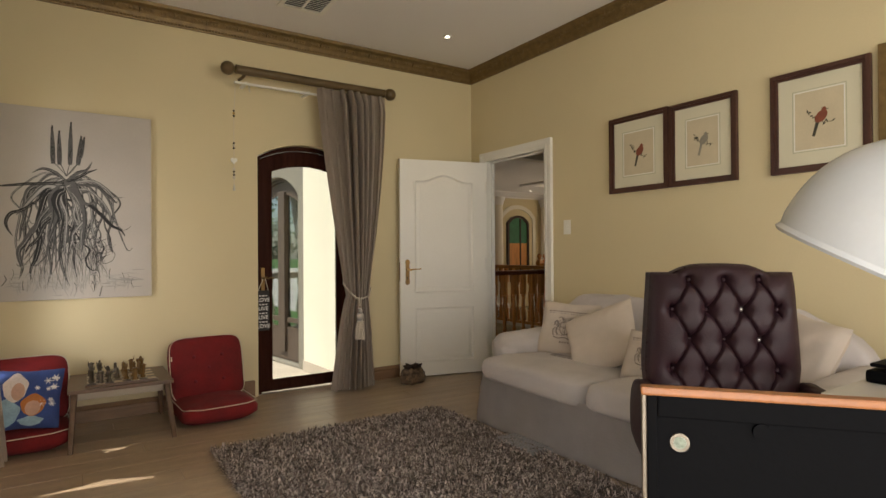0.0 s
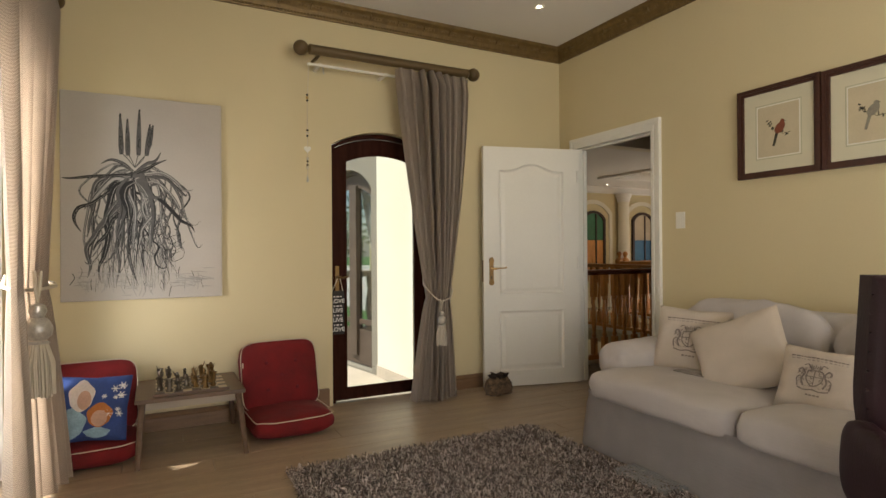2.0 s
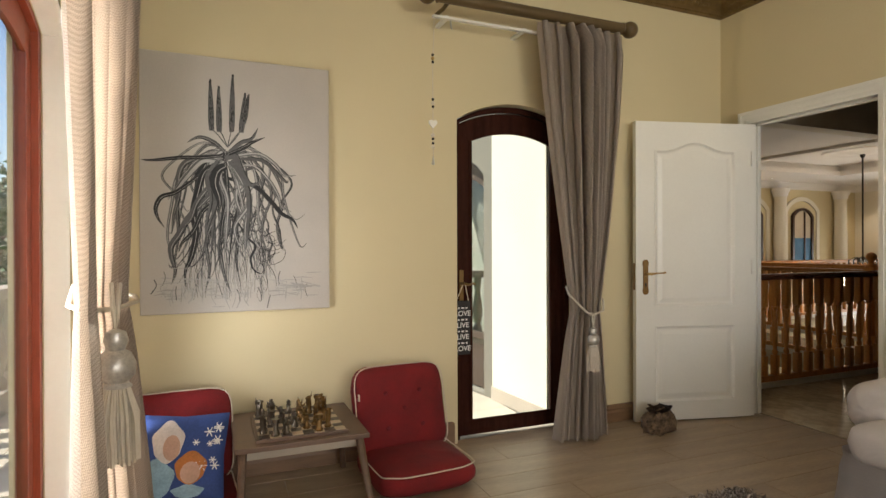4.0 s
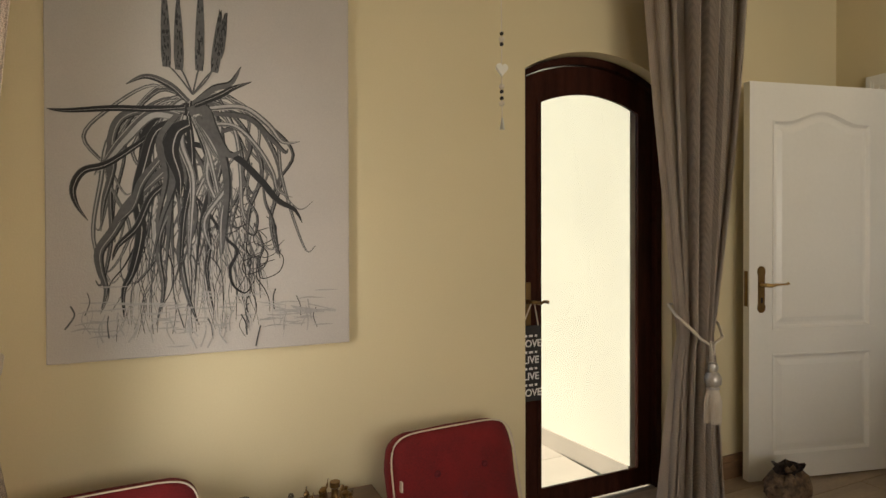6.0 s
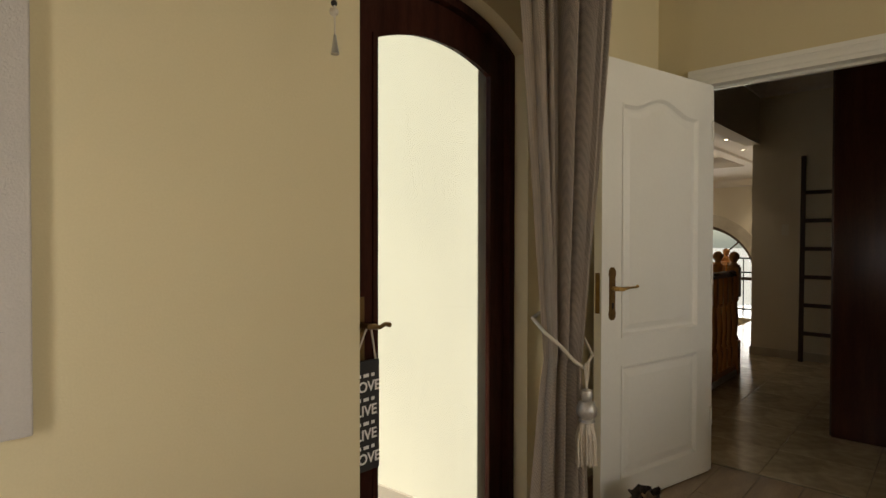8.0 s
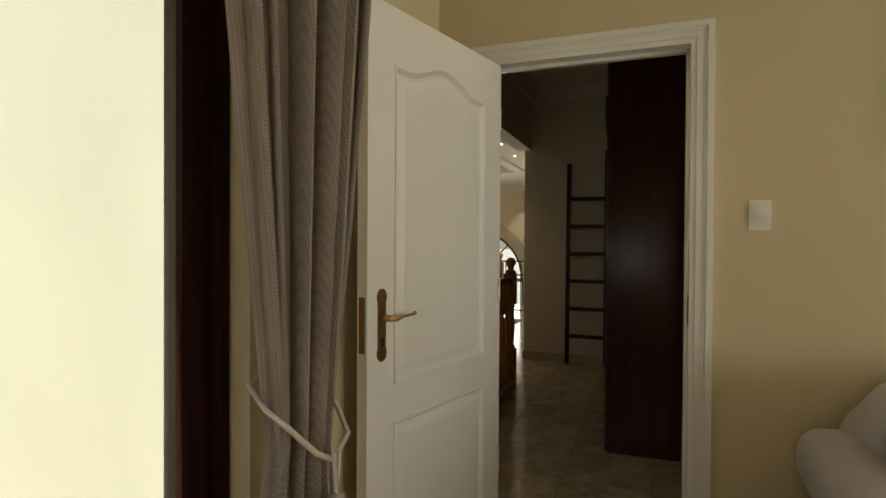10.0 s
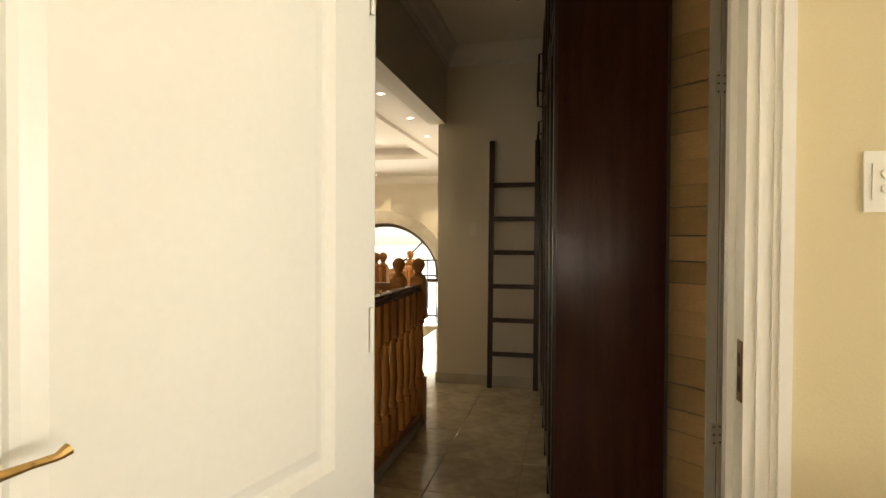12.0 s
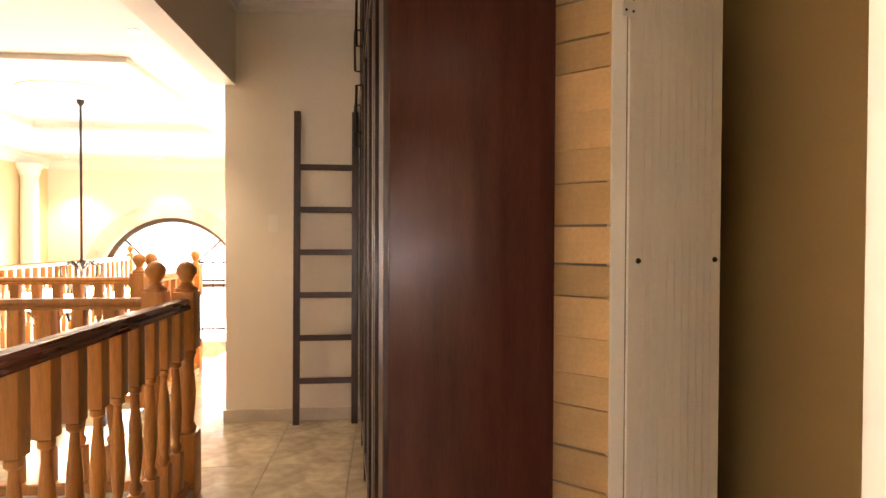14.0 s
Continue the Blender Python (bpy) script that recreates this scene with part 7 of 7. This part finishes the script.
# ---- desk corner ----
DESK = material("pale desk laminate", (0.50, 0.47, 0.42), 0.45, spots=0.05)
desk = thing("desk", (2.35, 0.5, 0), "pale topped desk with dark legs by the wall", "desk")
part("desktop", boxed(1.95, 2.75, 0.0, 0.86, 0.722, 0.75, 0.004), DESK, desk)
for x in (1.99, 2.71):
    for y in (0.04, 0.82):
        part("leg", boxed(x - 0.025, x + 0.025, y - 0.025, y + 0.025, 0, 0.723, 0.003), IRON, desk)
BLACK_PLASTIC = material("black plastic", (0.0025, 0.0025, 0.003), 0.6, spots=0.2, scale=20, gloss=0.05)
printer = thing("paper_tray", (2.38, 0.7, 0.75), "black plastic paper tray lying on the desk", "tray")
part("tray", boxed(2.2, 2.56, 0.52, 0.84, 0.75, 0.79, 0.01), BLACK_PLASTIC, printer)
part("lid", boxed(2.21, 2.55, 0.55, 0.83, 0.80, 0.812, 0.004), BLACK_PLASTIC, printer)
part("post", boxed(2.24, 2.5, 0.76, 0.8, 0.785, 0.802), BLACK_PLASTIC, printer)

CB = Vector((0.546, 0.408, 0))
CBW = Vector((0.638, -0.770, 0)).normalized()
CBN = Vector((0.770, 0.638, 0)).normalized()
def cab(u, v, z):
    p = CB + CBW * u + CBN * v
    return (p.x, p.y, z)
def cab_box(u0, u1, v0, v1, z0, z1, bevel=0.0):
    m = Matrix.Translation(CB) @ Matrix(((CBW.x, CBN.x, 0, 0), (CBW.y, CBN.y, 0, 0), (0, 0, 1, 0), (0, 0, 0, 1)))
    return boxed(u0, u1, v0, v1, z0, z1, bevel, m=m)
ORANGE_WOOD = material("orange varnished trim wood", (0.32, 0.12, 0.035), 0.4, spots=0.2, scale=6, grain=50, stretch=(1, 6, 6))
work_desk = thing("desk", (0.8, 0.0, 0), "brown wooden writing desk with straight legs", "desk")
part("desktop", cab_box(0.0, 0.95, -0.22, 0.06, 0.715, 0.745, 0.004), TABLE_WOOD, work_desk)
for u in (0.04, 0.91):
    for v in (-0.18, 0.02):
        part("leg", cab_box(u - 0.03, u + 0.03, v - 0.03, v + 0.03, 0, 0.716, 0.003), TABLE_WOOD, work_desk)
cabinet = thing("desk_screen", CB + Vector((0, 0, 0.745)), "black panelled screen with orange wood top trim on desk", "screen")
part("body", cab_box(0.003, 0.42, 0.004, 0.012, 0.745, 1.042, 0.002), BLACK_PLASTIC, cabinet)
part("top_trim", cab_box(-0.002, 0.422, -0.003, 0.011, 1.0415, 1.049, 0.002), ORANGE_WOOD, cabinet, "orange varnished wooden top trim")
part("side_edge", cab_box(-0.0015, 0.0028, -0.001, 0.010, 0.745, 1.0415, 0.001), PEWTER, cabinet, "pale metal edge strip")
bm = bmesh.new()
for u0, u1, z0, z1 in ((0.003, 0.012, 0.745, 1.041), (0.405, 0.42, 0.745, 1.041), (0.012, 0.405, 1.022, 1.041)):
    box(bm, u0, u1, 0.001, 0.007, z0, z1, 0.0015, m=Matrix.Translation(CB) @ Matrix(((CBW.x, CBN.x, 0, 0), (CBW.y, CBN.y, 0, 0), (0, 0, 1, 0), (0, 0, 0, 1))))
part("front_frame", bm, BLACK_PLASTIC, cabinet)
def disc(bm, u, z, r, v0, v1, seg=28):
    solid(bm, [(u + r * math.cos(2 * math.pi * k / seg), z + r * math.sin(2 * math.pi * k / seg)) for k in range(seg)], cab, v0, v1)
    return bm
badge = part("badge", disc(bmesh.new(), 0.030, 1.001, 0.008, 0.002, 0.0045), PEWTER, cabinet, "round silver badge")
part("badge_centre", disc(bmesh.new(), 0.030, 1.001, 0.0054, 0.0015, 0.0025), material("badge green", (0.14, 0.16, 0.12), 0.4, 0.5, spots=0.4, scale=300), badge)
part("lock", disc(bmesh.new(), 0.0934, 1.016, 0.007, 0.0, 0.0045), BLACK_PLASTIC, cabinet)
lamp = thing("desk_lamp", (0.9, -0.03, 0.745), "white enamelled dome desk lamp standing on the desk", "desk lamp")
LC, LUP = Vector((0.888, 0.338, 1.142)), Vector((0.13, -0.44, 0.88)).normalized()
LM = Matrix.Translation(LC) @ LUP.to_track_quat("Z", "Y").to_matrix().to_4x4() @ Matrix.Scale(0.88, 4)
ENAMEL = material("white enamel", (0.55, 0.57, 0.58), 0.15, spots=0.03, scale=8, bump=0.0, gloss=0.5)
bm = bmesh.new()
prof = [(0.139, -0.004), (0.143, 0.0), (0.139, 0.006)] + [(0.141 * (1 - (k / 12) ** 2.6) ** 0.5, 0.006 + 0.165 * k / 12) for k in range(1, 12)] + [(0.03, 0.1705)]
inner = [(r - 0.004, z - 0.003) for r, z in prof[3:]][::-1] + [(0.132, -0.003)]
rings = []
for r, z in prof + inner:
    rings.append([LM @ Vector((max(0.002, r) * math.cos(2 * math.pi * k / 48), max(0.002, r) * math.sin(2 * math.pi * k / 48), z)) for k in range(48)])
grid_sheet(bm, rings + [rings[0]], True)
part("shade", bm, ENAMEL, lamp, "white enamelled dome shade", smooth=True)
part("socket", lathe(bmesh.new(), [(0.03, 0.125), (0.03, 0.18), (0.022, 0.19)], LM, 16), STEEL, lamp, smooth=True)
tip = LM @ Vector((0, 0, 0.18))
part("stem", tube(bmesh.new(), [tip, tip + Vector((0.06, -0.03, 0.03)), (0.96, 0.06, 1.27), (0.9, -0.03, 0.77)], 0.008, 8), STEEL, lamp, smooth=True)
part("foot", lathe(bmesh.new(), [(0.07, 0.745), (0.07, 0.753), (0.02, 0.763), (0.008, 0.8)], Matrix.Translation((0.9, -0.03, 0)), 20), ENAMEL, lamp, smooth=True)

# ---- pieces of floors and pier, last ----
rnd = random.Random(9)
PLANK = mesh_of("plank", boxed(0, 1.20, 0, 0.192, -0.012, 0.0, 0.0012), LAMINATE)
y = Y0
row = 0
while y < Y1 + 0.05:
    x = X0 - 0.1 - 1.203 * ((row * 0.37) % 1)
    while x < X1:
        start, stop = max(x, X0 - 0.06), min(x + 1.2, X1 + 0.06)
        if stop - start > 0.02:
            o = new("plank", PLANK)
            o.parent = floor
            o.matrix_basis = pose(start, y, 0.0) @ Matrix.Diagonal(((stop - start) / 1.2, 1, 1, 1))
        x += 1.203
    y += 0.1945
    row += 1
TILE = mesh_of("tile", boxed(-0.2235, 0.2235, -0.2235, 0.2235, -0.012, 0.0, 0.0015), MARBLE)
x = X1 + WT + 0.226
while x < HX + 0.1:
    for k in range(6):
        yy = 4.24 - 0.45 * 3 + 0.45 * k + 0.226
        if yy > 5.1:
            continue
        o = new("tile", TILE)
        o.parent = hall_floor
        short = min(1.0, (HX - x + 0.2235) / 0.447)
        if short < 0.1:
            continue
        o.matrix_basis = pose(x - 0.2235 * (1 - short), yy, 0.0) @ Matrix.Diagonal((short, 1, 1, 1))
    x += 0.45
LTILE = mesh_of("tile", boxed(-0.198, 0.198, -0.198, 0.198, -0.012, 0.0, 0.002), BALCONY_TILE)
for i in range(9):
    for j in range(7):
        o = new("tile", LTILE)
        o.parent = balcony_floor
        o.matrix_basis = pose(1.85 - 0.4 * i, 5.19 + 0.4 * j, -0.02)
WIDE = (PB - PA).length
z, k = 0.0, 0
turn = math.atan2(PW.y, PW.x)
while z < 2.8:
    h = 0.098 + 0.014 * math.sin(k * 2.1)
    bm = boxed(0.0, WIDE, 0, 0.02, 0.0015, h - 0.0015, 0.0025)
    for v in bm.verts:
        v.co.z += 0.004 * math.sin(v.co.x * 40 + k) * (1 if v.co.z > h / 2 else 0.6)
    o = new("brick", mesh_of("brick", bm, SANDSTONE))
    o.parent = pier
    p = PA + PN * (0.004 + 0.002 * rnd.random())
    o.matrix_basis = Matrix.Translation((p.x, p.y, z)) @ Matrix.Rotation(turn, 4, "Z") @ Matrix.Translation((0, -0.0 if PN.dot(Vector((-PW.y, PW.x, 0))) < 0 else -0.02, 0))
    z += h
    k += 1
